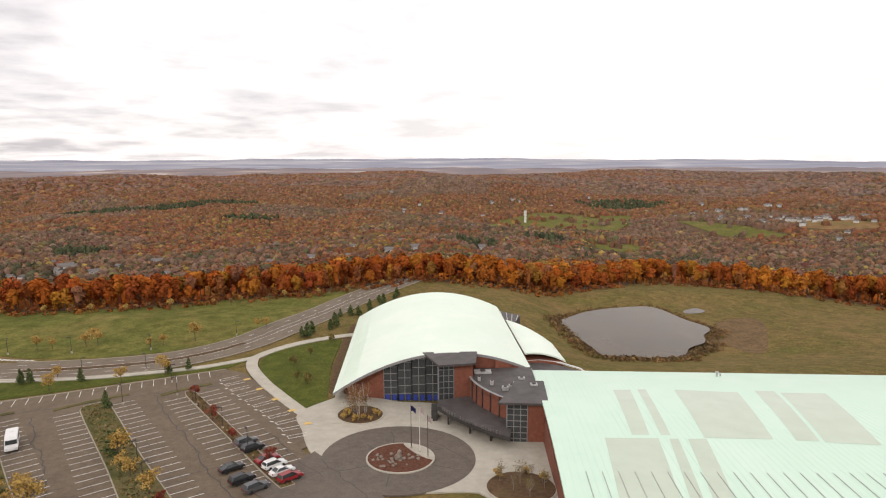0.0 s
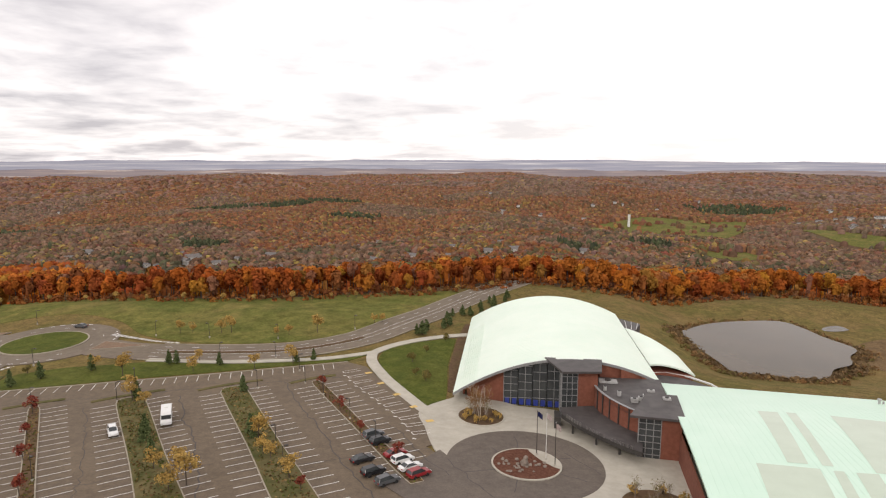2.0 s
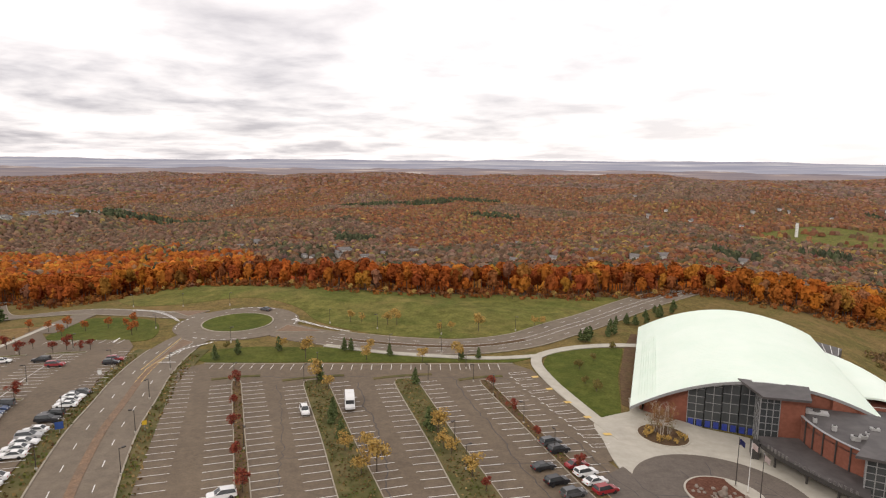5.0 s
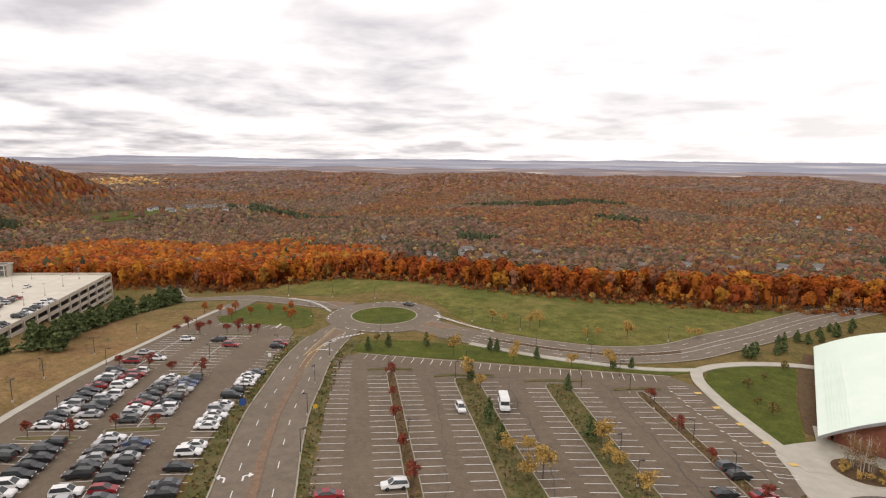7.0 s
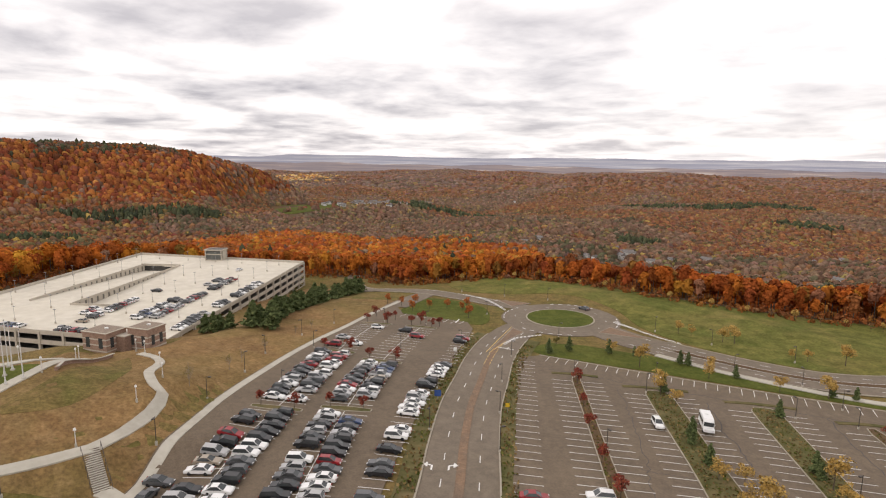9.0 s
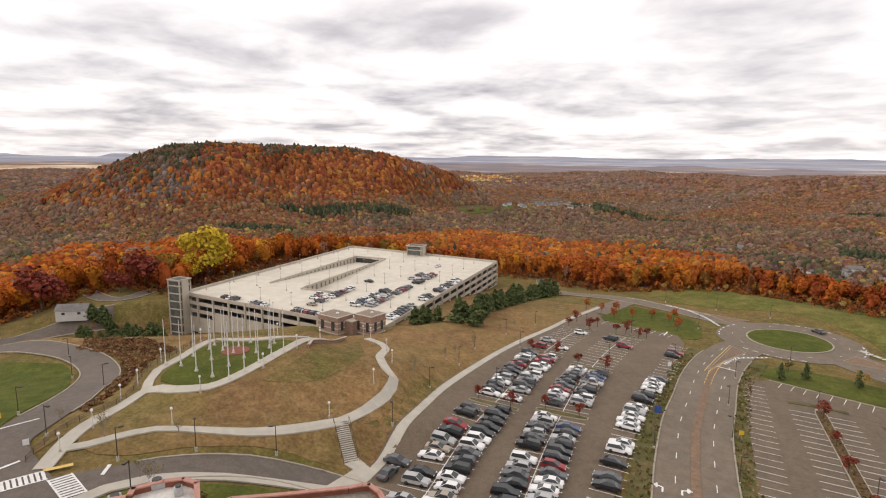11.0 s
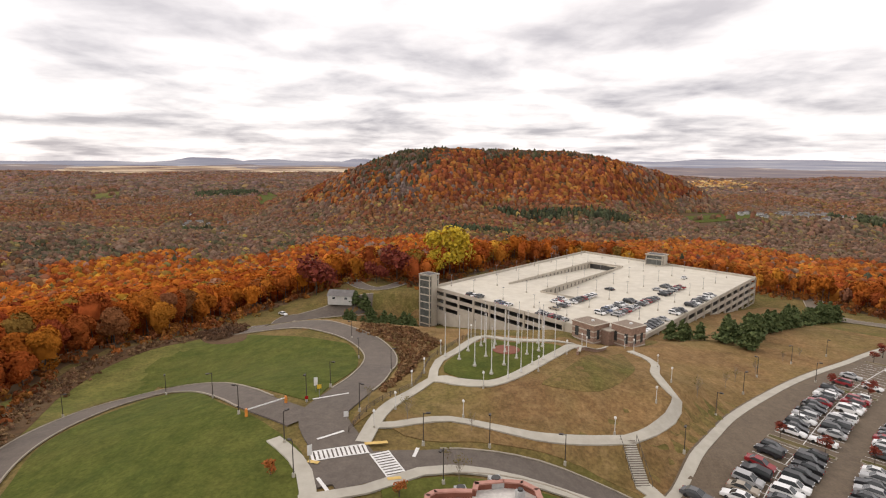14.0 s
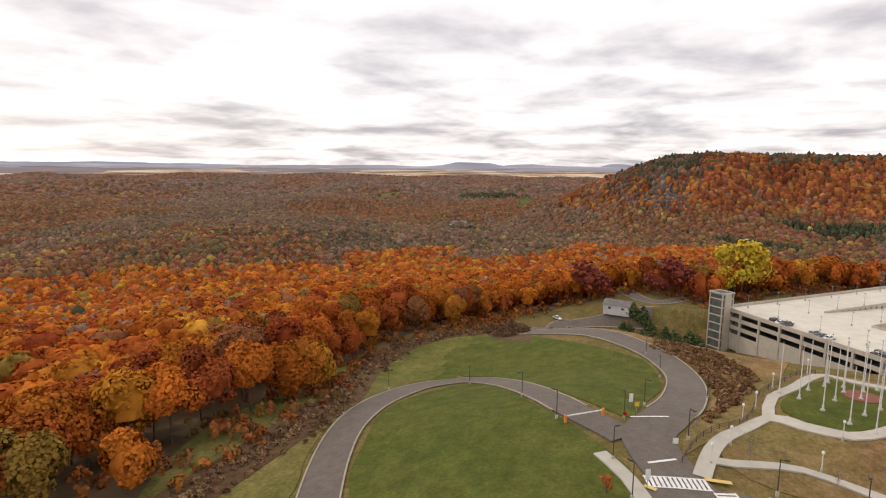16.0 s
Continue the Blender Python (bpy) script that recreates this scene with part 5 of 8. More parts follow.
def leafy(name):
    m = bpy.data.materials.new(name)
    m.use_nodes = True
    nt = m.node_tree
    b = nt.nodes["Principled BSDF"]
    b.inputs["Roughness"].default_value = 1.0
    b.inputs["Specular IOR Level"].default_value = 0.0
    at = nd(nt, "ShaderNodeAttribute", attribute_name="tint")
    geo = nd(nt, "ShaderNodeNewGeometry")
    noi = nd(nt, "ShaderNodeTexNoise", ins={"Scale": 0.45, "Detail": 4.0, "Roughness": 0.7})
    nt.links.new(geo.outputs["Position"], noi.inputs["Vector"])
    v = nd(nt, "ShaderNodeMapRange", ins={"From Min": 0.3, "From Max": 0.7, "To Min": 0.78, "To Max": 1.22})
    nt.links.new(noi.outputs[0], v.inputs[0])
    w = nd(nt, "ShaderNodeMapRange", ins={"To Min": 0.86, "To Max": 1.14})
    nt.links.new(geo.outputs["Random Per Island"], w.inputs[0])
    vw = nd(nt, "ShaderNodeMath", operation="MULTIPLY")
    crown = nd(nt, "ShaderNodeTexNoise", ins={"Scale": 0.11, "Detail": 3.0, "Roughness": 0.6})
    nt.links.new(geo.outputs["Position"], crown.inputs["Vector"])
    cr = nd(nt, "ShaderNodeMapRange", ins={"From Min": 0.35, "From Max": 0.65, "To Min": 0.84, "To Max": 1.16})
    nt.links.new(crown.outputs[0], cr.inputs[0])
    cv = nd(nt, "ShaderNodeMath", operation="MULTIPLY")
    nt.links.new(v.outputs[0], cv.inputs[0]); nt.links.new(cr.outputs[0], cv.inputs[1])
    nt.links.new(cv.outputs[0], vw.inputs[0]); nt.links.new(w.outputs[0], vw.inputs[1])
    mul = nd(nt, "ShaderNodeMix", data_type="RGBA", blend_type="MULTIPLY")
    mul.inputs[0].default_value = 1.0
    nt.links.new(at.outputs["Color"], mul.inputs[6])
    nt.links.new(vw.outputs[0], mul.inputs[7])
    nt.links.new(mul.outputs[2], b.inputs["Base Color"])
    return m


M["woods"] = leafy("autumn_woods")
FIELDS = [([(39, 1540), (150, 1690), (305, 1863), (613, 1853), (520, 1600), (420, 1480), (231, 1328), (93, 1426)], "meadow"),
          ([(282, 1111), (361, 1189), (402, 1106), (327, 1041)], "meadow"), ([(655, 1678), (760, 1430), (800, 1250), (670, 1364)], "meadow"),
          ([(-2307, -682), (-2428, -658), (-2289, -575), (-2026, -585)], "green"), ([(-1410, 640), (-1570, 650), (-1620, 900), (-1460, 850)], "green"),
          ([(-1475, 1010), (-1560, 1080), (-1760, 1330), (-1660, 1330), (-1520, 1150)], "asphalt"),
          ([(890, 1560), (1010, 1480), (990, 1270), (850, 1320)], "tan"), ([(-2225, -1240), (-2290, -1180), (-2180, -1130), (-2120, -1200)], "meadow")]
for poly, mt in FIELDS:
    setting(area("field", [tuple(p) for p in smooth_line(poly, True, 30)], 0.6, M[mt], 25.0, 2.0), "open ground in the valley between woods", "field")
setting(area("far_pond", [(-860 + 42 * math.cos(a), 905 + 20 * math.sin(a + 0.4)) for a in np.linspace(0, 6.283, 24, endpoint=False)], 0.8, M["water"], 25.0, 2.0), "small pale pond in the valley", "water")
HOUSE_SPOTS = [(-423, 1112), (-343, 1180), (-567, 861), (-586, 786), (-271, 896), (-208, 893), (-136, 954), (-138, 1501), (9, 1537), (-1555, 1641), (-787, 881), (-779, 833), (-604, 788), (-573, 859), (-512, 831), (-125, 1836), (-2, 1713), (-350, 1148), (-1660, -677), (-1246, -451), (-1421, -451), (-797, 791), (-1789, -722), (-1348, -494), (-353, 1063), (-324, 1103), (-429, 1054), (-160, 1010), (-90, 930), (70, 1330)]
rg = np.random.default_rng(41)
for cx, cy, wx, wy, n_ in ((-1500, 930, 50, 70, 30), (-1600, 1130, 90, 90, 20), (960, 1430, 80, 110, 34), (900, 1700, 120, 60, 14), (-60, 1780, 90, 60, 10), (330, 2080, 160, 60, 6), (-1560, -620, 90, 50, 6), (-480, 850, 90, 50, 5), (-30, 930, 90, 60, 6), (1150, 1150, 90, 120, 14)):
    HOUSE_SPOTS += [(float(a), float(b)) for a, b in zip(rg.normal(cx, wx, n_), rg.normal(cy, wy, n_))]

rng = np.random.default_rng(11)
# trees along the edge of the wood, in leaf almost down to the ground
x, y, d = wood_points(21, 34000, 60, 700, 2.5, 60, 6.0)
x2, y2, d2 = wood_points(24, 40000, 60, 700, 1.5, 45, 3.7)
k, k2 = y < 120, y2 >= 120
x, y, d = np.concatenate([x[k], x2[k2]]), np.concatenate([y[k], y2[k2]]), np.concatenate([d[k], d2[k2]])
z = height(x, y)
near = np.hypot(x + 55, y + 45) < 240
for nm, k, leaves, size in (("edge_near", near, 2600, 0.64), ("edge", ~near, 297, 1.0)):
    n = int(k.sum())
    low = d[k] < 8
    tall = rng.uniform(12.5, 18.5, n) * np.where(low, 0.82, 1.0)
    rad = rng.uniform(4.2, 6.9, n) * np.where(low, 0.8, 1.0)
    north = y[k] > 120
    rad, tall = np.where(north, rad * 0.54, rad), np.where(north, tall * 0.84, tall)
    up = np.where(low, tall * 0.46, tall * 0.31)
    mid = z[k] + tall - up * 1.02
    tint = tree_tint(rng, x[k], y[k])
    V, F, per = canopy(rng, x[k], y[k], mid, rad, up, leaves, size)
    soup("woodland_" + nm, V, F, M["woods"], "autumn trees in rust, orange and gold at the wood's edge", tint=np.repeat(tint, per, 0))
    V, F, per = domes(rng, x[k], y[k], mid + up * 0.06, rad * 0.58, up * 0.62, 7)
    soup("woodland_inner_" + nm, V, F, M["woods"], "inner foliage of the autumn trees", tint=np.repeat(tint, per, 0))
    # trunks
    bv, bf = [], []
    for i, (tx, ty, tz, th) in enumerate(zip(x[k], y[k], z[k], tall)):
        o = len(bv)
        lean = rng.uniform(-0.6, 0.6, 2)
        for h_, r_ in ((-0.5, 0.22), (th * 0.45, 0.15), (th * 0.8, 0.05)):
            for q in range(5):
                a = q * 1.2566
                bv.append((tx + r_ * math.cos(a) + lean[0] * h_ / th, ty + r_ * math.sin(a) + lean[1] * h_ / th, tz + h_))
        for lv in range(2):
            for q in range(5):
                bf.append((o + lv * 5 + q, o + lv * 5 + (q + 1) % 5, o + lv * 5 + 5 + (q + 1) % 5, o + lv * 5 + 5 + q))
    soup("woodland_trunks_" + nm, np.array(bv), np.array(bf), M["bark"], "grey-brown tree trunks at the wood's edge")
# low shrubs and brambles along the edge
x, y, d = wood_points(23, 60000, 60, 700, -4.5, 14, 2.2)
n = len(x)
tall = rng.uniform(1.4, 4.6, n) * np.where(d < 0, 0.5, 1.0)
V, F, per = canopy(rng, x, y, height(x, y) + tall * 0.35, rng.uniform(1.1, 2.4, n), tall * 0.6, 66, 0.7, 6)
c = tree_tint(rng, x, y) * 0.55 + np.array([0.13, 0.075, 0.038]) * 0.5
soup("woodland_shrubs", V, F, M["woods"], "low rust-brown shrubs along the wood's edge", "shrubs", np.repeat(c, per, 0))
# deeper wood
x, y, d = wood_points(22, 36000, 100, 820, 60, 300, 7.2)
k = clear_of_fields(x, y)
x, y, d = x[k], y[k], d[k]
n = len(x)
z = height(x, y)
rad, up = rng.uniform(5.2, 7.8, n), rng.uniform(4.6, 6.6, n)
mid = z + rng.uniform(13, 17, n) - up
tint = tree_tint(rng, x, y)
V, F, per = top_sprays(rng, x, y, mid, rad, up, 36, 1.7)
soup("woodland_deep", V, F, M["woods"], "dense autumn woodland in rust, orange and brown", tint=np.repeat(tint, per, 0))
V, F, per = domes(rng, x, y, mid - 0.5, rad * 0.98, up * 1.0, 7)
soup("woodland_inner_deep", V, F, M["woods"], "inner foliage of the dense autumn wood", tint=np.repeat(tint, per, 0), smooth=True)


def skyline():
    """Highest slope of sight up to each distance, by bearing, from the middle of the path."""
    az, rr = np.arange(-90, 176, 0.5), np.arange(240, 4700, 20.0)
    A, R = np.meshgrid(np.radians(az), rr, indexing="ij")
    t = (height(-25 - R * np.sin(A), -15 + R * np.cos(A)) + 7 - 53) / R
    return az, rr, np.maximum.accumulate(t, axis=1)


SKY_AZ, SKY_R, SKY_T = skyline()


def in_sight(x, y, top):
    az, r = np.degrees(np.arctan2(-(x + 25), y + 15)), np.hypot(x + 25, y + 15)
    i = np.clip(((az - SKY_AZ[0]) / 0.5).astype(int), 0, len(SKY_AZ) - 1)
    j = np.clip(((r - 70 - SKY_R[0]) / 20).astype(int), 0, len(SKY_R) - 1)
    return (top - 53) / r > SKY_T[i, j] - 0.0035


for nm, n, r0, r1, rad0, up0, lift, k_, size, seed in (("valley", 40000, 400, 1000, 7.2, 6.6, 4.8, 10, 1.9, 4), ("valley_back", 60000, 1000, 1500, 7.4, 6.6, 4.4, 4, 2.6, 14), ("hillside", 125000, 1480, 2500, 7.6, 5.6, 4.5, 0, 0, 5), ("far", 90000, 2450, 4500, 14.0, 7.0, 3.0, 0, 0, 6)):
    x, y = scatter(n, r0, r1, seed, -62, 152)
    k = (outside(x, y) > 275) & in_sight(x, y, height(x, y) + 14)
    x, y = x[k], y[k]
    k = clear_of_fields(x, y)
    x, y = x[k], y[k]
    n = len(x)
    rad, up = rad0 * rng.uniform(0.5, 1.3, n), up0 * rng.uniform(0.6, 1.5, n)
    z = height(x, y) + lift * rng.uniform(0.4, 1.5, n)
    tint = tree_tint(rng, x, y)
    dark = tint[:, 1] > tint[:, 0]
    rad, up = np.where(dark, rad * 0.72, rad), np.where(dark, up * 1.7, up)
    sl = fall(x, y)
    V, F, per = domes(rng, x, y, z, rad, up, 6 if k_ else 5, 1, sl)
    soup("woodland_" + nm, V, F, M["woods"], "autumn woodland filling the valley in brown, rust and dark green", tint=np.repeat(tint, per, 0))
    if k_:
        V, F, per = top_sprays(rng, x, y, z, rad, up, k_, size, sl)
        soup("woodland_sprays_" + nm, V, F, M["woods"], "sprays of autumn leaves over the valley wood", tint=np.repeat(tint, per, 0))
# reeds round the pond
a = rng.uniform(0, 6.283, 2600)
q = np.array([POND[int(t / 6.2832 * len(POND)) % len(POND)] for t in a]) + rng.normal(0, 1.0, (2600, 2))
cen = POND.mean(0)
q = cen + (q - cen) * rng.uniform(1.0, 1.12, (2600, 1))
V, F = leaf_sheets(rng, np.column_stack([q, height(q[:, 0], q[:, 1]) + rng.uniform(0.3, 1.1, 2600)]), rng.normal(0, 1, (2600, 3)), 1.3)
soup("pond_reeds", V, F, M["reed"], "dry brown reeds and shrubs round the pond", "reeds")


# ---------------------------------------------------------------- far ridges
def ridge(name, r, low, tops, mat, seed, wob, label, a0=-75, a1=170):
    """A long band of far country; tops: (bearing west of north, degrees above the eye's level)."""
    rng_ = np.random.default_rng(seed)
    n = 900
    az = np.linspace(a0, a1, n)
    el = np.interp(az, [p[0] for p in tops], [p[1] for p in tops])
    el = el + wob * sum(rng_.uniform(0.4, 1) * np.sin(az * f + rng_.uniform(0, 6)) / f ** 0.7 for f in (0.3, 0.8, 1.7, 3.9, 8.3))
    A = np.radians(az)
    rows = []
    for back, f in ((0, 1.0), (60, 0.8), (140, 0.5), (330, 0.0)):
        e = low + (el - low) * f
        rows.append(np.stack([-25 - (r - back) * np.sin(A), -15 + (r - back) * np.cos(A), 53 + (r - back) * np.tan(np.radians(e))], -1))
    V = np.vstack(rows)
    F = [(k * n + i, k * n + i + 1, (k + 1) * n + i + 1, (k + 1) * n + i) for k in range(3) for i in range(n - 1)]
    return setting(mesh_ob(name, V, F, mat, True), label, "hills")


def far_country(name, cols, across, up):
    """Woods, fields and towns seen edge-on: patches far wider than they are high."""
    m = bpy.data.materials.new(name)
    m.use_nodes = True
    nt = m.node_tree
    b = nt.nodes["Principled BSDF"]
    b.inputs["Roughness"].default_value = 1.0
    b.inputs["Specular IOR Level"].default_value = 0.0
    geo = nd(nt, "ShaderNodeNewGeometry")
    sc_ = nd(nt, "ShaderNodeVectorMath", operation="MULTIPLY")
    sc_.inputs[1].default_value = (across, across, up)
    nt.links.new(geo.outputs["Position"], sc_.inputs[0])
    noi = nd(nt, "ShaderNodeTexNoise", ins={"Scale": 1.0, "Detail": 8.0, "Roughness": 0.62})
    nt.links.new(sc_.outputs[0], noi.inputs["Vector"])
    ramp = nd(nt, "ShaderNodeValToRGB")
    els = ramp.color_ramp.elements
    while len(els) < len(cols):
        els.new(0.5)
    for el, (p, c) in zip(els, cols):
        el.position, el.color = p, (*c, 1)
    nt.links.new(noi.outputs[0], ramp.inputs[0])
    nt.links.new(ramp.outputs[0], b.inputs["Base Color"])
    return m


# sunshine on the dry far fields is put into the palest tans
M["far_fields"] = far_country("sunlit_dry_fields", [(0.36, (0.17, 0.125, 0.115)), (0.45, (0.26, 0.18, 0.14)), (0.53, (0.50, 0.38, 0.26)), (0.66, (0.72, 0.60, 0.46))], 0.0022, 0.09)
# haze of the distance is put into these greyed and blued colours
M["far_hazed_plain"] = far_country("hazed_wooded_plain", [(0.36, (0.19, 0.17, 0.19)), (0.5, (0.25, 0.215, 0.22)), (0.60, (0.30, 0.245, 0.23)), (0.70, (0.56, 0.51, 0.47))], 0.0022, 0.09)
M["far_hazed_ridge"] = far_country("hazed_far_hills", [(0.36, (0.25, 0.26, 0.32)), (0.52, (0.32, 0.325, 0.375)), (0.62, (0.42, 0.42, 0.45)), (0.72, (0.60, 0.59, 0.60))], 0.0016, 0.07)
ridge("backdrop_plain", 4560, -2.2, [(-75, -0.75), (-35, -0.78), (-17, -0.85), (0, -0.8), (15, -0.7), (37, -0.72), (60, -0.6), (95, -0.65), (115, -0.6), (170, -0.6)], M["far_hazed_plain"], 3, 0.05, "hazy wooded plain with towns towards the horizon")
ridge("backdrop_fields", 4520, -2.2, [(88, -1.3), (93, -0.95), (97, -0.72), (112, -0.72), (125, -0.8), (150, -0.85), (170, -0.9)], M["far_fields"], 5, 0.03, "sunlit dry fields and towns far off", 88, 170)
ridge("backdrop_far", 4880, -1.6, [(-75, -0.35), (-37, -0.3), (-25, -0.12), (-14, -0.02), (0, 0.14), (15, 0.12), (37, 0.1), (50, 0.05), (57, 0.12), (62, 0.16), (64.5, 0.18), (67, 0.0), (95, -0.1), (95.8, 0.04), (97, 0.0), (98, -0.25), (103, -0.2), (104.2, -0.03), (106, -0.05), (107, -0.16), (108.4, 0.1), (111.6, 0.13), (113, -0.16), (114.5, -0.3), (130, -0.28), (145, -0.15), (170, -0.1)], M["far_hazed_ridge"], 4, 0.02, "hazy blue-grey ridge on the horizon")


# ---------------------------------------------------------------- markings, kerbs, verges
def seg(bm, p, q, w, up):
    """A draped painted bar from p to q."""
    p, q = np.array(p, float), np.array(q, float)
    d = q - p
    ln = np.linalg.norm(d)
    n = np.array([-d[1], d[0]]) / ln * w / 2
    k = max(1, int(ln / 3))
    prev = None
    for i in range(k + 1):
        c = p + d * i / k
        a, b = c + n, c - n
        row = (bm.verts.new((a[0], a[1], H(*a) + up)), bm.verts.new((b[0], b[1], H(*b) + up)))
        if prev:
            bm.faces.new((prev[0], prev[1], row[1], row[0]))
        prev = row
    return bm


def polyline(bm, pts, w, up):
    for a, b in zip(pts[:-1], pts[1:]):
        seg(bm, a, b, w, up)
    return bm


def along(line, s):
    """Point and direction at s metres along a line."""
    line = np.asarray(line, float)
    d = np.linalg.norm(np.diff(line, axis=0), axis=1)
    c = np.concatenate([[0], np.cumsum(d)])
    s = min(max(s, 0), c[-1] - 1e-6)
    i = int(np.searchsorted(c, s, "right") - 1)
    t = (s - c[i]) / d[i]
    return line[i] + (line[i + 1] - line[i]) * t, (line[i + 1] - line[i]) / d[i]


def length(line):
    return float(np.linalg.norm(np.diff(np.asarray(line, float), axis=0), axis=1).sum())


UP = 0.31
PITCH = 2.95
ISLES = [((-123, 111), (-74, 59.5), 2.2), ((-105, 120), (-57, 67.5), 6.2), ((-84.5, 131.5), (-40, 76), 6.2), ((-65, 139.5), (-27.5, 93.5), 2.6)]
lines = bmesh.new()
for k, (p, q, w) in enumerate(ISLES):
    p, q = np.array(p, float), np.array(q, float)
    u = (q - p) / np.linalg.norm(q - p)
    n = np.array([-u[1], u[0]])
    o = smooth_line([p - u * 0.6 + n * w * 0.3, p - u * 0.6 - n * w * 0.3, p + u * 2 - n * w / 2, (p + q) / 2 - n * w / 2, q - n * w / 2, q + n * w / 2, (p + q) / 2 + n * w / 2, p + u * 2 + n * w / 2], True)
    setting(area("planted_island", [tuple(c) for c in o], 0.42, M["mulch"] if w < 3 else M["verge"], 3.0, 0.4), "kerbed planting strip with mulch and scruffy grass between parking rows", "planting bed")
    setting(strip("kerb", o, 0.22, 0.45, M["kerb"], closed=True, across=1), "pale kerb round a planting strip", "kerb")
    L_ = np.linalg.norm(q - p)
    for i in range(int((L_ - 3) / PITCH)):
        c = p + u * (3.0 + i * PITCH)
        for s in (-1, 1):
            seg(lines, c + n * s * (w / 2 + 0.2), c + n * s * (w / 2 + 5.3), 0.17, UP)
    # the cross kerb at the head of each row
    hd = [p - u * 2.2 - n * (w / 2 + 5), p - u * 2.8 - n * w / 2, p - u * 2.8 + n * w / 2, p - u * 2.2 + n * (w / 2 + 5)]
    setting(strip("row_head_island", smooth_line(hd, step=1.5), 1.3, 0.42, M["verge"], across=1, thick=0.4), "narrow kerbed bed at the end of a parking row", "planting bed")
ea, eb = np.array((-141.0, 108.0)), np.array((-86.0, 47.0))
u = (eb - ea) / np.linalg.norm(eb - ea); n = np.array([-u[1], u[0]])
for i in range(27):
    c = ea + u * i * PITCH
    seg(lines, c, c + n * 5.0, 0.14, UP)
ta, tb = np.array((-138.5, 119.4)), np.array((-63.5, 155.2))
u = (tb - ta) / np.linalg.norm(tb - ta); n = np.array([u[1], -u[0]])
for i in range(30):
    c = ta + u * i * 2.78
    seg(lines, c + n * 0.2, c + n * 4.8, 0.14, UP)
setting(strip("kerb", np.array([ta - u * 3, ta, (ta + tb) / 2, tb, tb + u * 2]), 0.3, 0.42, M["kerb"], across=1), "pale kerb along the car park", "kerb")
tips = bmesh.new()
FROW = smooth_line([(-57.0, 151.5), (-50, 142.5), (-43.5, 135.5), (-34, 124.5), (-27.5, 114.5)])
s = 0.6
while s < length(FROW) - 2:
    c, dv = along(FROW, s)
    n = np.array([dv[1], -dv[0]])
    n = -n if n[0] > 0 else n
    for o in (0, 1.35):
        seg(lines, c + dv * o, c + dv * o + n * 4.9, 0.14, UP)
    seg(lines, c + n * 4.85, c + dv * 1.35 + n * 4.85, 0.14, UP)
    seg(lines, c + dv * 2.9 + n * 5.6, c + dv * 3.5 + n * 5.0, 0.35, UP)
    if int(s / 4.35) % 2:
        seg(tips, c - n * 2.0, c - n * 0.2, 1.2, 0.40)
    s += 4.35
# full lot
ROW1 = smooth_line([(-111, 5), (-121, 14.5), (-132, 24.6), (-143, 36.3), (-157.6, 51.4), (-175.5, 71.3), (-190, 89.5), (-197.8, 99.2)])
ROW2 = smooth_line([(-104, 19), (-117.9, 31.9), (-127.2, 40.6), (-141.3, 54.6), (-153.2, 67.4), (-170.6, 88.5), (-185, 108.7)])
ROW3 = smooth_line([(-95, 29), (-109, 43.1), (-115.7, 50.6), (-122.2, 57.6), (-131.2, 68.3), (-142.5, 83.6), (-156, 102), (-169.3, 118.6)])
CAR_SPOTS = []
rng = np.random.default_rng(5)
for r, (row, sides, d0) in enumerate(((ROW1, (-1, 1), 0.0), (ROW2, (-1, 1), 0.0), (ROW3, (1,), 0.0))):
    L_ = length(row)
    if r < 2:
        polyline(lines, [row[i] for i in range(0, len(row), 2)], 0.16, UP)
    s = 1.0
    while s < L_ - 1:
        c, dv = along(row, s)
        n = np.array([-dv[1], dv[0]])
        for sd in sides:
            e = n * sd
            seg(lines, c, c + e * 5.2, 0.16, UP)
            t = s / L_
            full = (0.86 if t < 0.72 else 0.18) if r == 0 else (0.88 if t < 0.66 else 0.10) if r == 1 else (0.66 if t < 0.66 else 0.2)
            if rng.uniform() < full:
                c2, dv2 = along(row, s + 1.4)
                n2 = np.array([-dv2[1], dv2[0]]) * sd
                CAR_SPOTS.append((c2 + n2 * (2.75 + rng.uniform(-0.3, 0.3)), math.atan2(n2[1], n2[0]) + (math.pi if rng.uniform() < 0.45 else 0) + rng.uniform(-0.03, 0.03)))
        s += 2.78
E1 = [(-206, 116), (-181, 126)]
for i in range(9):
    c = np.array(E1[0]) + (np.array(E1[1]) - np.array(E1[0])) * (i + 0.5) / 9
    seg(lines, c, c + np.array((2.2, -4.6)), 0.14, UP)
part_lines = part("parking_lines", lines, M["white_paint"])
setting(part_lines, "white painted parking bay lines on asphalt", "road marking")
setting(part("parking_tips", tips, M["yellow_paint"]), "yellow painted ramp pads on the footpath edge", "road marking")

RED_SPOTS = [(-119.6, 107.2), (-109.1, 95.4), (-101.4, 86.9), (-90.8, 75.8), (-82.0, 68.0), (-61.1, 134.4), (-51.9, 121.6), (-43.5, 110.9), (-33.3, 102.7), (-46.1, 86.0), (-206.4, 104.1), (-198.5, 107), (-187.5, 110), (-181.2, 113)]


def nearest(line, p):
    """Metres along a line to the place nearest to p."""
    ss = np.arange(0, length(line), 0.5)
    return float(ss[np.argmin([np.hypot(*(along(line, q)[0] - np.array(p))) for q in ss])])


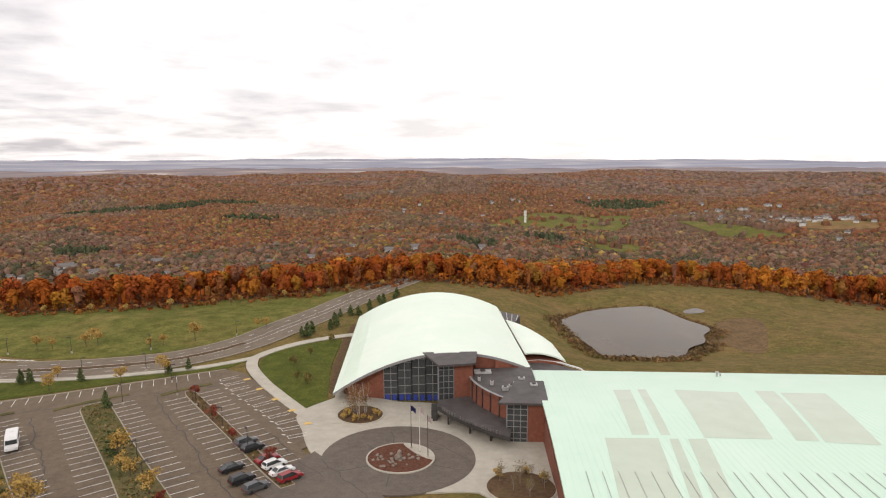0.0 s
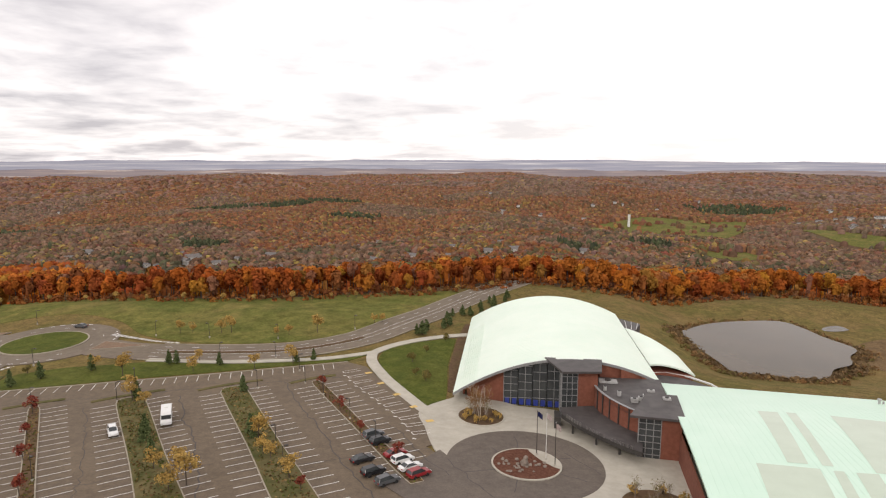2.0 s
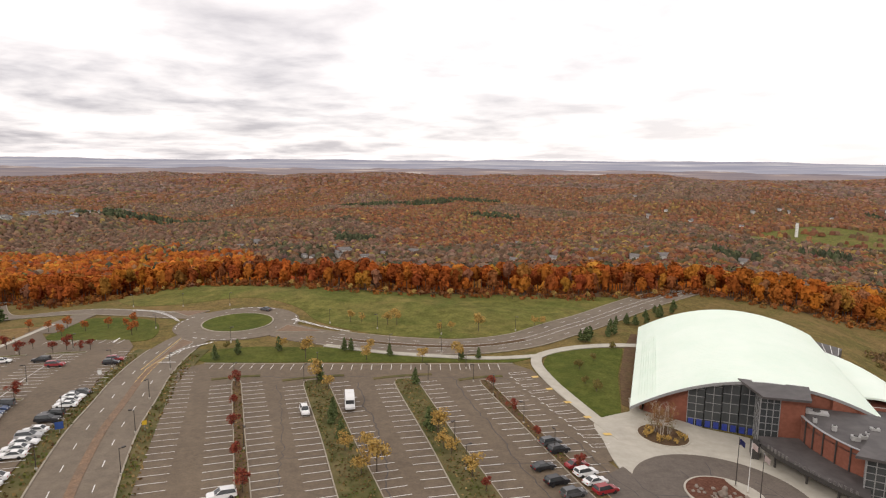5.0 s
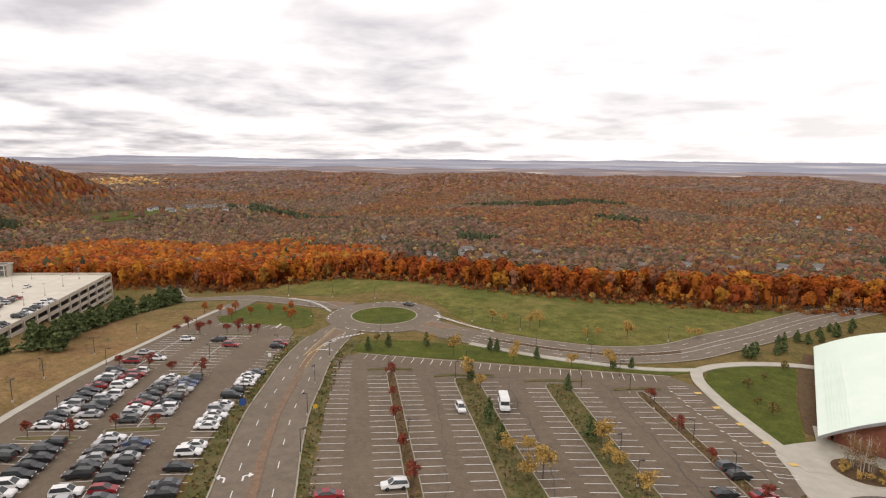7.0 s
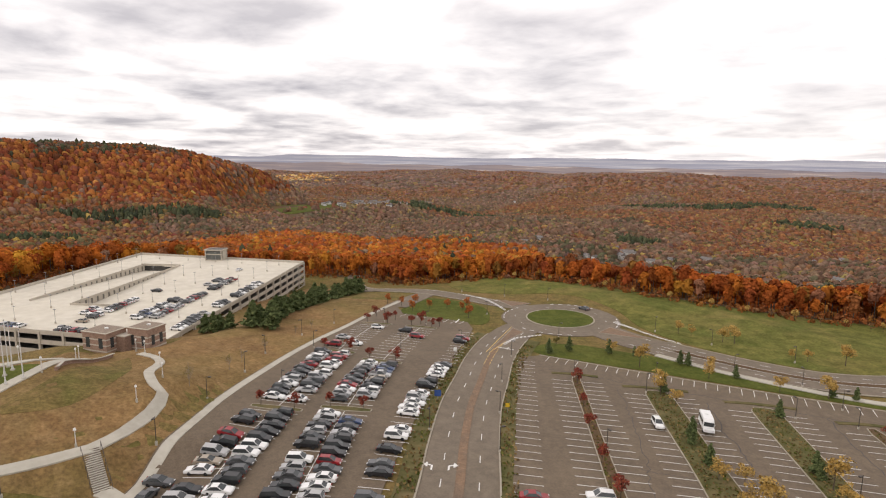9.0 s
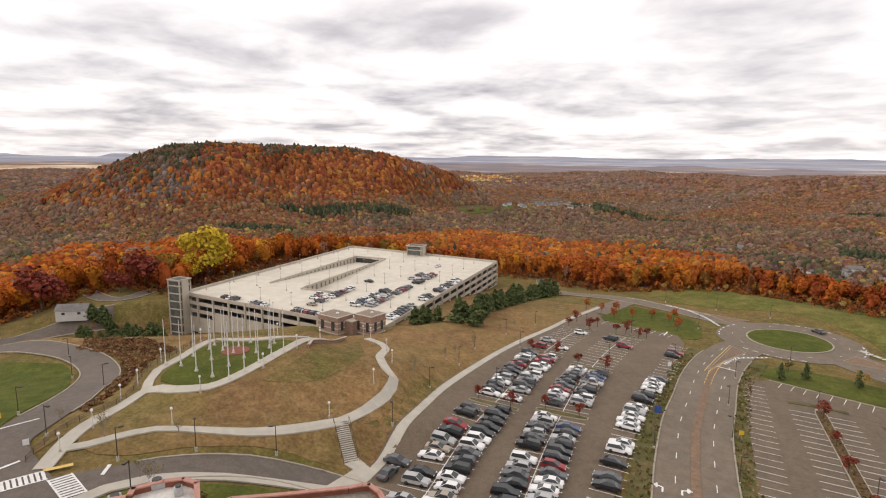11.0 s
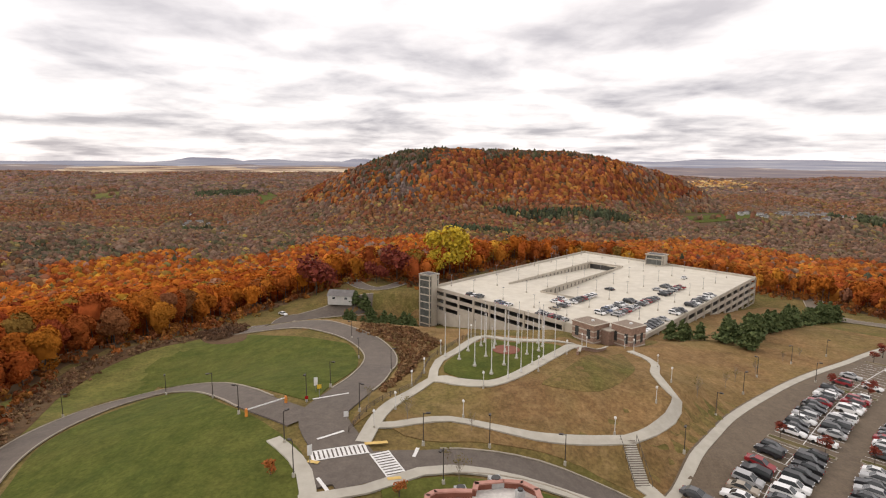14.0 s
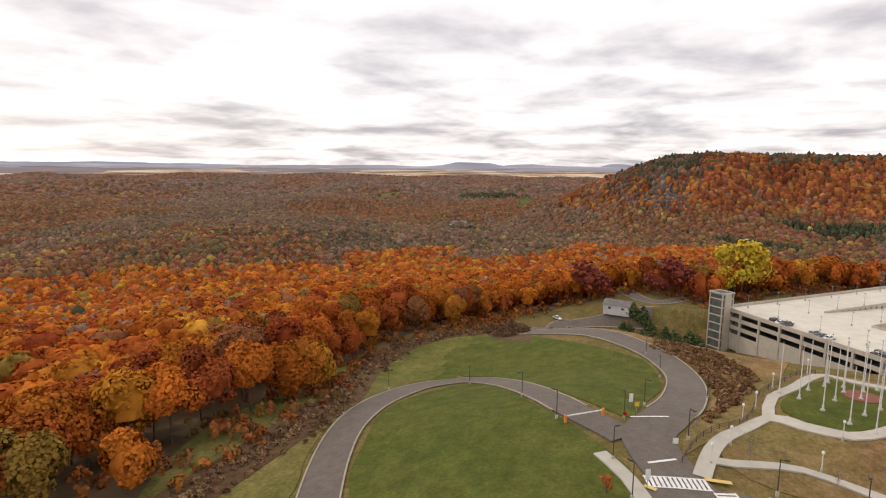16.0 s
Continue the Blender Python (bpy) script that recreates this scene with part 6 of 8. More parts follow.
for row, s0 in ((ROW1, nearest(ROW1, (-145.6, 37.5))), (ROW1, nearest(ROW1, (-172.5, 69))), (ROW2, nearest(ROW2, (-137.5, 50))), (ROW2, nearest(ROW2, (-158.5, 75))), (ROW1, length(ROW1) - 1.5), (ROW2, length(ROW2) - 1.5)):
    for sd in (-3.6, 3.6):
        c, dv = along(row, s0 + 0.6)
        RED_SPOTS.append(tuple(c + np.array([-dv[1], dv[0]]) * sd))
    c, dv = along(row, s0)
    n = np.array([-dv[1], dv[0]])
    CAR_SPOTS = [q for q in CAR_SPOTS if abs((q[0] - c) @ dv) > 2.6 or abs((q[0] - c) @ n) > 7]
    o = smooth_line([c + n * 5.4 - dv * 0.6, c + n * 5.4 + dv * 0.6, c + dv * 1.1, c - n * 5.4 + dv * 0.6, c - n * 5.4 - dv * 0.6, c - dv * 1.1], True, 1.0)
    setting(area("lot_island", [tuple(p) for p in o], 0.42, M["verge"], 3.0, 0.4), "kerbed grass island across a parking row", "planting bed")
    setting(strip("kerb", o, 0.22, 0.45, M["kerb"], closed=True, across=1), "pale kerb round a grass island", "kerb")

# roads: lane dashes, edge lines, kerbs
paint = bmesh.new()
for off in (-3.2, 3.2):
    s = 3.0
    while s < length(BOUL) - 12:
        a, dv = along(BOUL, s)
        b, _ = along(BOUL, s + 2.6)
        n = np.array([-dv[1], dv[0]]) * off
        seg(paint, a + n, b + n, 0.16, UP)
        s += 9.2
for off in (-4.4, 4.4):
    s = 14.0
    while s < length(R2) - 8:
        a, dv = along(R2, s); b, _ = along(R2, s + 2.6)
        n = np.array([-dv[1], dv[0]]) * off
        seg(paint, a + n, b + n, 0.16, 0.29)
        s += 9.0
for off, w in ((1.3, 0.14), (-1.3, 0.14)):
    polyline(paint, [along(R2, s)[0] + np.array([-along(R2, s)[1][1], along(R2, s)[1][0]]) * off for s in np.arange(22, length(R2) - 6, 4.0)], w, 0.29)
for off in (-3.9, 3.9):
    polyline(paint, [along(R3, s)[0] + np.array([-along(R3, s)[1][1], along(R3, s)[1][0]]) * off for s in np.arange(10, 60, 4.0)], 0.14, 0.29)
for a0 in range(0, 360, 9):
    a, b = math.radians(a0), math.radians(a0 + 4.5)
    if a0 % 90 < 48:
        seg(paint, (RB[0] + 20.6 * math.cos(a), RB[1] + 20.6 * math.sin(a)), (RB[0] + 20.6 * math.cos(b), RB[1] + 20.6 * math.sin(b)), 0.35, 0.33)
    if a0 % 36 == 0:
        seg(paint, (RB[0] + 16.4 * math.cos(a), RB[1] + 16.4 * math.sin(a)), (RB[0] + 16.4 * math.cos(b), RB[1] + 16.4 * math.sin(b)), 0.16, 0.33)
# hatched splitter tails: a curved edge line with a row of thick bars beside it
for pts in ([(-153.9, 116.6), (-156.7, 124.8), (-155.9, 129.9), (-154.5, 136.3)], [(-220, 158.2), (-209.9, 159), (-197.8, 155.6), (-185.7, 149.8)], [(-149.8, 168.1), (-142.9, 166.6), (-130.4, 164.1), (-121, 163.6)]):
    ln_ = smooth_line(pts, step=1.0)
    polyline(paint, ln_, 0.16, 0.345)
    for s in np.arange(0.6, length(ln_) - 0.6, 1.5):
        c, dv = along(ln_, s)
        n = np.array([-dv[1], dv[0]]) * (1.5 * (1 - 0.6 * s / length(ln_)))
        seg(paint, c, c + n + dv * 0.5, 0.6, 0.345)
    off_ = np.array([along(ln_, s)[0] + np.array([-along(ln_, s)[1][1], along(ln_, s)[1][0]]) * 1.5 * (1 - 0.6 * s / length(ln_)) for s in np.arange(0, length(ln_), 1.5)])
    polyline(paint, off_, 0.16, 0.345)
seg(paint, (-153.3, 112.7), (-148.8, 115.1), 0.5, 0.345)
# paved splitter islands
for tri in ([(-166.2, 133.4), (-158.4, 119.6), (-151.6, 107.5), (-156.4, 119.4), (-160.4, 132.6)], [(-201.9, 161.7), (-188.6, 157), (-186.8, 166.2)], [(-146.2, 161.6), (-145.0, 153.2), (-129.5, 160.2)]):
    setting(area("splitter_island", tri, 0.40, M["median"], 4.0, 0.3), "reddish paved splitter island at the junction", "traffic island")
    setting(strip("kerb_splitter", np.array(tri + tri[:1], float), 0.22, 0.42, M["kerb"], across=1), "pale kerb round a splitter island", "kerb")
# turn arrows, one lane each side of the dashed line
for (bx, by), sgn in (((-108.1, 50.3), 1), ((-106.2, 52.6), -1)):
    dv = along(BOUL, 40.5)[1]
    n = np.array([-dv[1], dv[0]])
    b0 = np.array((bx, by)) - dv * 0.9
    seg(paint, b0 - dv * 0.9, b0 + dv * 0.7, 0.32, UP)
    seg(paint, b0 + dv * 0.6, b0 + dv * 0.95 + n * sgn * 0.9, 0.34, UP)
    seg(paint, b0 + dv * 0.95 + n * sgn * 0.95 - dv * 0.75, b0 + dv * 0.95 + n * sgn * 0.95 + dv * 0.75, 0.34, UP)
    seg(paint, b0 + dv * 0.95 + n * sgn * 1.2 - dv * 0.4, b0 + dv * 0.95 + n * sgn * 1.2 + dv * 0.4, 0.3, UP)
    seg(paint, b0 + dv * 0.95 + n * sgn * 1.45 - dv * 0.15, b0 + dv * 0.95 + n * sgn * 1.45 + dv * 0.15, 0.3, UP)
# zebra crossings
for (x0, y0), (x1, y1), nn, ln in (((-126.6, -46.6), (-129.2, -38.6), 13, 2.6), ((-128.2, -36.9), (-121.4, -33.6), 11, 2.8)):
    d = np.array((x1 - x0, y1 - y0), float)
    w = np.array((-d[1], d[0])) / np.linalg.norm(d) * ln / 2
    for i in range(nn):
        c = np.array((x0, y0)) + d * (i + 0.5) / nn
        seg(paint, c - w, c + w, 0.42, UP + 0.02)
    for s in (-1, 1):
        polyline(paint, [np.array((x0, y0)) + w * s, np.array((x1, y1)) + w * s], 0.25, UP + 0.02)
for p, q in (((-131.8, -46.5), (-134.5, -42.8)), ((-130.2, -31.2), (-127.4, -31.8)), ((-121.0, -44.5), (-117.8, -42.6)), ((-147.8, -50.2), (-151.5, -44.2)), ((-118, 3.5), (-113, -1)), ((-186, 126.5), (-182.5, 121.5))):
    seg(paint, p, q, 0.5, UP + 0.02)
setting(part("road_markings", paint, M["white_paint"]), "white painted lane dashes, arrows and zebra crossings", "road marking")
yl = bmesh.new()
for (p, q, w) in (((-130.4, -39.2), (-131.2, -35.8), 0.8), ((-121.6, -33.4), (-121.0, -35.2), 0.7), ((-125.3, -46.6), (-124.8, -45.0), 0.7)):
    seg(yl, p, q, w, 0.40)
for pts in ([(-167.4, 134.2), (-159, 119), (-151.2, 105.8)], [(-161.8, 131.4), (-156.0, 118.8), (-150.4, 106.4)]):
    polyline(yl, smooth_line(pts), 0.2, 0.35)
for off in (-0.75, 0.75):
    polyline(yl, [along(BOUL, s)[0] + np.array([-along(BOUL, s)[1][1], along(BOUL, s)[1][0]]) * off for s in np.arange(96, length(BOUL) - 10, 3.0)], 0.16, UP)
setting(part("yellow_markings", yl, M["yellow_paint"]), "yellow painted lines and ramp pads", "road marking")

for nm, ln, w in (("boulevard", BOUL[:-7], 13.2), ("east", R2[8:], 14.5), ("west", R3[6:], 8.5), ("south", R4[14:], 8.0), ("loop", LOOP[5:], 6.4), ("garage", R6[6:], 7.0), ("back", R7, 6.0), ("drop", R5[7:-3], 6.4)):
    for s in (-1, 1):
        setting(strip("kerb_" + nm, ln, 0.3, 0.40, M["kerb"], across=1, offset=s * (w / 2 + 0.12)), "pale stone kerb beside the road", "kerb")
for s, w in ((1, 3.6), (-1, 4.0)):
    setting(strip("verge_boulevard", BOUL[:-7], w, 0.22, M["verge"], across=2, offset=s * (6.8 + w / 2)), "scruffy grass verge beside the road", "grass")
for ln, a, b in ((R2, 10, 34),):
    setting(strip("median_east", ln[a:b], 1.6, 0.36, M["mulch"], across=1, thick=0.2), "narrow reddish median bed along the road", "planting bed")
# tar-filled cracks
crack = bmesh.new()
rng = np.random.default_rng(9)
for p, q, w in (((-94, 124), (-50, 66), 0.22), ((-73, 138), (-33, 86), 0.2), ((-112, 113), (-68, 60), 0.12), ((-131, 110), (-60, 145), 0.2), ((-60, 90), (-28, 108), 0.14), ((-86, 80), (-66, 92), 0.12), ((-40, 118), (-22, 98), 0.14), ((-20, 100), (0, 110), 0.2), ((-16, 112), (2, 100), 0.18), ((-12, 118), (-10, 94), 0.16), ((-24, 104), (-12, 90), 0.16), ((-3, 114), (5, 104), 0.14)):
    p, q = np.array(p, float), np.array(q, float)
    d = q - p
    n = np.array([-d[1], d[0]]) / np.linalg.norm(d)
    k = int(np.linalg.norm(d) / 1.6)
    j, pts = 0.0, []
    for i in range(k + 1):
        j = 0.86 * j + rng.normal(0, 0.34)
        pts.append(p + d * i / k + n * j)
    polyline(crack, pts, w, UP + 0.09 if q[0] > -26 else UP - 0.02)
M["tar"] = material("tar_seal", [(0.3, (0.05, 0.044, 0.04)), (0.7, (0.07, 0.06, 0.054))], 2, 0.8, 0.0)
setting(part("crack_seals", crack, M["tar"]), "dark tar-sealed cracks wandering over the asphalt", "road marking")


# ---------------------------------------------------------------- vehicles
def paint_material(name, c, metallic=0.0):
    m = bpy.data.materials.new(name)
    m.use_nodes = True
    nt = m.node_tree
    b = nt.nodes["Principled BSDF"]
    b.inputs["Base Color"].default_value = (*c, 1)
    b.inputs["Roughness"].default_value = 0.36
    b.inputs["Metallic"].default_value = metallic
    b.inputs["Coat Weight"].default_value = 0.25
    b.inputs["Coat Roughness"].default_value = 0.08
    return m


PAINTS = {"white": (0.72, 0.72, 0.71), "black": (0.012, 0.012, 0.014), "silver": (0.38, 0.38, 0.38), "dark grey": (0.075, 0.078, 0.082), "red": (0.25, 0.012, 0.016), "blue": (0.035, 0.06, 0.13), "beige": (0.32, 0.27, 0.21)}
PM = {k: paint_material(k.replace(" ", "_") + "_car_paint", c) for k, c in PAINTS.items()}
M["tyre"] = material("black_tyre_rubber", [(0.3, (0.012, 0.012, 0.012)), (0.7, (0.02, 0.02, 0.02))], 3, 0.9, 0.0)
M["rim"] = material("silver_wheel_rim", [(0.3, (0.35, 0.35, 0.36)), (0.7, (0.45, 0.45, 0.46))], 3, 0.35, 0.0, metallic=0.6)
M["lamp_clear"] = material("clear_headlamp", [(0.3, (0.6, 0.6, 0.6)), (0.7, (0.7, 0.7, 0.7))], 3, 0.15, 0.0)
M["lamp_red"] = material("red_tail_lamp", [(0.3, (0.3, 0.01, 0.01)), (0.7, (0.36, 0.015, 0.012))], 3, 0.2, 0.0)

SHAPES = {  # length, width, side outline of body (x, z), cabin outline (x, z)
    "sedan": (4.75, 1.82, [(-2.37, 0.35), (-2.37, 0.78), (-2.2, 0.95), (-1.5, 1.0), (0.95, 0.97), (2.0, 0.84), (2.33, 0.66), (2.37, 0.35)], [(-1.75, 0.98), (-1.05, 1.42), (0.15, 1.45), (1.05, 0.96)]),
    "suv": (4.65, 1.88, [(-2.3, 0.42), (-2.32, 0.85), (-2.25, 1.05), (-1.2, 1.08), (1.0, 1.07), (2.05, 0.98), (2.3, 0.78), (2.32, 0.42)], [(-2.2, 1.06), (-1.95, 1.62), (0.2, 1.7), (1.1, 1.06)]),
    "hatchback": (4.2, 1.76, [(-2.08, 0.36), (-2.1, 0.8), (-2.02, 0.98), (-1.2, 1.0), (0.95, 0.98), (1.8, 0.86), (2.07, 0.66), (2.1, 0.36)], [(-2.0, 0.98), (-1.6, 1.46), (0.1, 1.5), (1.0, 0.97)]),
    "pickup": (5.5, 1.95, [(-2.75, 0.5), (-2.75, 1.1), (-2.6, 1.15), (-0.6, 1.15), (1.3, 1.13), (2.45, 1.05), (2.73, 0.82), (2.75, 0.5)], [(-0.75, 1.13), (-0.55, 1.75), (0.75, 1.8), (1.45, 1.12)]),
}


def loft(bm, outline, half, inset):
    """Extrudes a side outline across the car; the upper points are pulled in."""
    zs = [z for _, z in outline]
    lo, hi = min(zs), max(zs)
    rows = []
    for y in (-1, 1):
        rows.append([bm.verts.new((x, y * (half - inset * max(0, (z - lo) / (hi - lo + 1e-6)) ** 1.3), z)) for x, z in outline])
    bm.faces.new(rows[0])
    bm.faces.new(rows[1][::-1])
    n = len(outline)
    for i in range(n):
        j = (i + 1) % n
        bm.faces.new((rows[0][j], rows[0][i], rows[1][i], rows[1][j]))
    bmesh.ops.recalc_face_normals(bm, faces=bm.faces[:])
    return bm


CAR_MESH = {}


def shared(key, make, mat):
    """One mesh for alike parts."""
    if key not in CAR_MESH:
        bm = make()
        me = bpy.data.meshes.new(key[0])
        bm.to_mesh(me); bm.free()
        me.materials.append(mat)
        CAR_MESH[key] = me
    return CAR_MESH[key]


def wheel_bm(r, w):
    bm = bmesh.new()
    bmesh.ops.create_cone(bm, cap_ends=True, segments=14, radius1=r, radius2=r, depth=w, matrix=Matrix.Rotation(math.pi / 2, 4, "X"))
    bmesh.ops.bevel(bm, geom=[e for e in bm.edges if abs(e.calc_length()) < r * 0.6], offset=0.03, segments=1, affect="EDGES")
    return bm


CAR_PROTO = {}


def car(kind, colour, m, label_tail="parked on asphalt"):
    if (kind, colour) in CAR_PROTO:
        c = copy_thing(CAR_PROTO[(kind, colour)], m)
        c["label"] = f"{colour} {kind} {label_tail}"
        return c
    L_, W_, body, cabin = SHAPES[kind]
    root = new("car")
    tagged(root, f"{colour} {kind} {label_tail}", "car", "parked cars")
    root.matrix_basis = m
    pm = PM[colour]

    def add(name, me, at=(0, 0, 0), parent=root, label=""):
        ob = new(name, me)
        ob.parent = parent
        ob.location = at
        return tagged(ob, label) if label else ob

    def body_bm():
        bm = loft(bmesh.new(), body, W_ / 2, 0.1)
        bmesh.ops.bevel(bm, geom=bm.edges[:], offset=0.07, segments=2, affect="EDGES")
        return bm

    add("body", shared(("body", kind, colour), body_bm, pm))
    add("window_glass", shared(("window_glass", kind), lambda: loft(bmesh.new(), cabin, W_ / 2 - 0.1, 0.2), M["glass"]), label="dark tinted windows")
    (x0, z0), (x1, z1), (x2, z2), (x3, z3) = cabin
    rf = [(x1 - 0.05, z1 - 0.05), (x1 + 0.02, z1 + 0.02), (x2 - 0.05, z2 + 0.03), (x2 + 0.06, z2 - 0.04)]

    def roof_bm():
        bm = loft(bmesh.new(), rf, W_ / 2 - 0.27, 0.05)
        for s in (-1, 1):
            for (ax, az), (bx, bz) in (((x0, z0), (x1, z1)), ((x3, z3), (x2, z2))):
                d = Vector((bx - ax, -s * 0.2, bz - az))
                box_m = Matrix.Translation(((ax + bx) / 2, s * (W_ / 2 - 0.19), (az + bz) / 2)) @ d.to_track_quat("X", "Z").to_matrix().to_4x4() @ Matrix.Diagonal((d.length, 0.08, 0.07, 1))
                bmesh.ops.create_cube(bm, size=1.0, matrix=box_m)
        return bm

    add("roof", shared(("roof", kind, colour), roof_bm, pm))
    r = 0.37 if kind in ("suv", "pickup") else 0.33
    wb = L_ * 0.29
    for sx in (-1, 1):
        for sy in (-1, 1):
            add("wheel", shared(("wheel", r), lambda: wheel_bm(r, 0.24), M["tyre"]), (sx * wb, sy * (W_ / 2 - 0.13), r))
    hz = body[-2][1] + 0.02
    for sy in (-1, 1):
        add("headlight", shared(("headlight", kind), lambda: box(bmesh.new(), 0, 0, 0, 0.14, 0.4, 0.14, 0, 0.02), M["lamp_clear"]), (L_ / 2 - 0.07, sy * (W_ / 2 - 0.32), hz), label="clear headlight")
        add("tail_light", shared(("tail_light", kind), lambda: box(bmesh.new(), 0, 0, 0, 0.1, 0.3, 0.2, 0, 0.02), M["lamp_red"]), (-L_ / 2 + 0.02, sy * (W_ / 2 - 0.27), body[1][1] - 0.02), label="red tail light")
    if kind == "pickup":
        add("cargo_bed", shared(("cargo_bed", kind), lambda: box(bmesh.new(), 0, 0, 0, 1.75, 1.6, 0.06), M["metal"]), (-1.72, 0, 1.17), label="dark open cargo bed")
    CAR_PROTO[(kind, colour)] = root
    return root


def on_ground(x, y, yaw, up):
    e = 1.2
    nx = -(H(x + e, y) - H(x - e, y)) / (2 * e); ny = -(H(x, y + e) - H(x, y - e)) / (2 * e)
    n = Vector((nx, ny, 1)).normalized()
    f = Vector((math.cos(yaw), math.sin(yaw), 0)); f = (f - n * f.dot(n)).normalized()
    s = n.cross(f)
    m = Matrix((f, s, n)).transposed().to_4x4()
    m.translation = (x, y, H(x, y) + up)
    return m


rng = np.random.default_rng(17)
KINDS, KP = ["sedan", "suv", "hatchback", "pickup"], [0.44, 0.36, 0.15, 0.05]
COLS, CP = ["white", "black", "silver", "dark grey", "red", "blue", "beige"], [0.29, 0.28, 0.14, 0.19, 0.055, 0.03, 0.015]
for (x, y), yaw in CAR_SPOTS:
    car(str(rng.choice(KINDS, p=KP)), str(rng.choice(COLS, p=CP)), on_ground(x, y, yaw, 0.27))
ISLE_A = math.atan2(0.74, 0.67)
for x, y, kind, col, yaw in ((-40.6, 110.4, "suv", "dark grey", ISLE_A), (-38.4, 107.8, "suv", "black", ISLE_A), (-39.4, 99.2, "sedan", "black", ISLE_A), (-36.0, 94.8, "suv", "black", ISLE_A), (-32.6, 92.0, "suv", "dark grey", ISLE_A),
                            (-34.0, 103.2, "sedan", "red", ISLE_A), (-32.0, 100.8, "suv", "white", ISLE_A), (-29.9, 98.4, "sedan", "white", ISLE_A), (-27.8, 96.0, "suv", "red", ISLE_A),
                            (-83.8, 65.2, "suv", "white", ISLE_A + math.pi), (-94.0, 100.8, "suv", "white", radians(-46)), (-90.0, 56.4, "sedan", "red", ISLE_A), (-71.5, 63.0, "sedan", "black", ISLE_A),
                            (-126.4, 8.9, "sedan", "dark grey", 2.3), (-166.5, 174.2, "sedan", "dark grey", 3.1), (-306, -94, "sedan", "white", 0.9)):
    car(kind, col, on_ground(x, y, yaw, 0.3))

van = empty("shuttle_bus", "white shuttle minibus parked across bays", "minibus")
van.matrix_basis = on_ground(-87.4, 109.0, radians(-56), 0.28)
VB = [(-3.6, 0.55), (-3.6, 2.75), (-3.45, 2.9), (1.7, 2.95), (2.35, 2.3), (2.45, 1.25), (3.45, 1.1), (3.6, 0.55)]
bm = loft(bmesh.new(), VB, 1.12, 0.08)
bmesh.ops.bevel(bm, geom=bm.edges[:], offset=0.08, segments=2, affect="EDGES")
part("body", bm, PM["white"], van)
for s in (-1, 1):
    for k in range(5):
        part("side_window", box(bmesh.new(), -2.9 + k * 1.05, s * 1.08, 1.95, 0.85, 0.06, 0.75, 0, 0.02), M["glass"], van, "dark side window")
part("windscreen", box(bmesh.new(), 2.38, 0, 1.85, 0.12, 1.9, 0.85), M["glass"], van, "dark windscreen")
part("roof_hatch", box(bmesh.new(), -1.0, 0, 2.98, 0.8, 0.7, 0.12, 0, 0.03), M["white_metal"], van)
for sx in (-2.2, 2.3):
    for sy in (-1, 1):
        w = part("wheel", wheel_bm(0.42, 0.3), M["tyre"], van)
        w.location = (sx, sy * 0.98, 0.42)
for s in (-1, 1):
    part("headlight", box(bmesh.new(), 3.56, s * 0.8, 0.95, 0.1, 0.35, 0.2, 0, 0.02), M["lamp_clear"], van, "clear headlight")

# cars on the garage roof
x, y = -129.6, 11.6
car("sedan", "dark grey", pose(x, y, H(x, y) + 0.29, 0, 0, 44), "waiting alone on the car park drive")
rng = np.random.default_rng(23)



def deck_cars(a0, b0, da, n, fill, flip):
    for i in range(n):
        if rng.uniform() > fill:
            continue
        x, y = gp(a0 + da * i, b0)
        yaw = ANG_B + (math.pi if flip else 0) + rng.uniform(-0.03, 0.03)
        m = pose(x, y, deck_z(a0 + da * i, b0), 0, 0, math.degrees(yaw))
        car(str(rng.choice(KINDS, p=KP)), str(rng.choice(COLS, p=CP)), m, "parked on the garage roof")


deck_cars(14, 4.0, 2.75, 27, 0.72, True)
deck_cars(22, 19.5, 2.75, 15, 0.85, False)
deck_cars(22, 25.0, 2.75, 12, 0.8, True)
deck_cars(70, 19.5, 2.75, 8, 0.8, False)
deck_cars(74, 25.0, 2.75, 7, 0.7, True)
deck_cars(14, 41.5, 2.75, 20, 0.6, False)
deck_cars(20, 47.0, 2.75, 4, 0.9, True)
for b0, nn in ((12, 5), (18, 3), (30, 5), (36, 3), (58, 3), (75, 3)):
    for i in range(nn):
        x, y = gp(4.0, b0 + 2.75 * i)
        car(str(rng.choice(KINDS, p=KP)), str(rng.choice(COLS, p=CP)), pose(x, y, DZ, 0, 0, math.degrees(ANG_A)), "parked on the garage roof")
x, y = gp(112, 26)
car("sedan", "white", pose(x, y, DZ, 0, 0, math.degrees(ANG_A)), "parked alone on the garage roof")


# ---------------------------------------------------------------- planted trees
def limb(bm, p, q, r0, r1, n=6):
    p, q = Vector(p), Vector(q)
    d = q - p
    bmesh.ops.create_cone(bm, cap_ends=False, segments=n, radius1=r0, radius2=r1, depth=d.length, matrix=Matrix.Translation((p + q) / 2) @ d.to_track_quat("Z", "Y").to_matrix().to_4x4())


def leaf_mesh(name, V, F, mat, parent, label=""):
    me = bpy.data.meshes.new(name)
    me.from_pydata(V.tolist(), [], F.tolist())
    me.materials.append(mat)
    ob = new(name, me)
    ob.parent = parent
    return tagged(ob, label) if label else ob


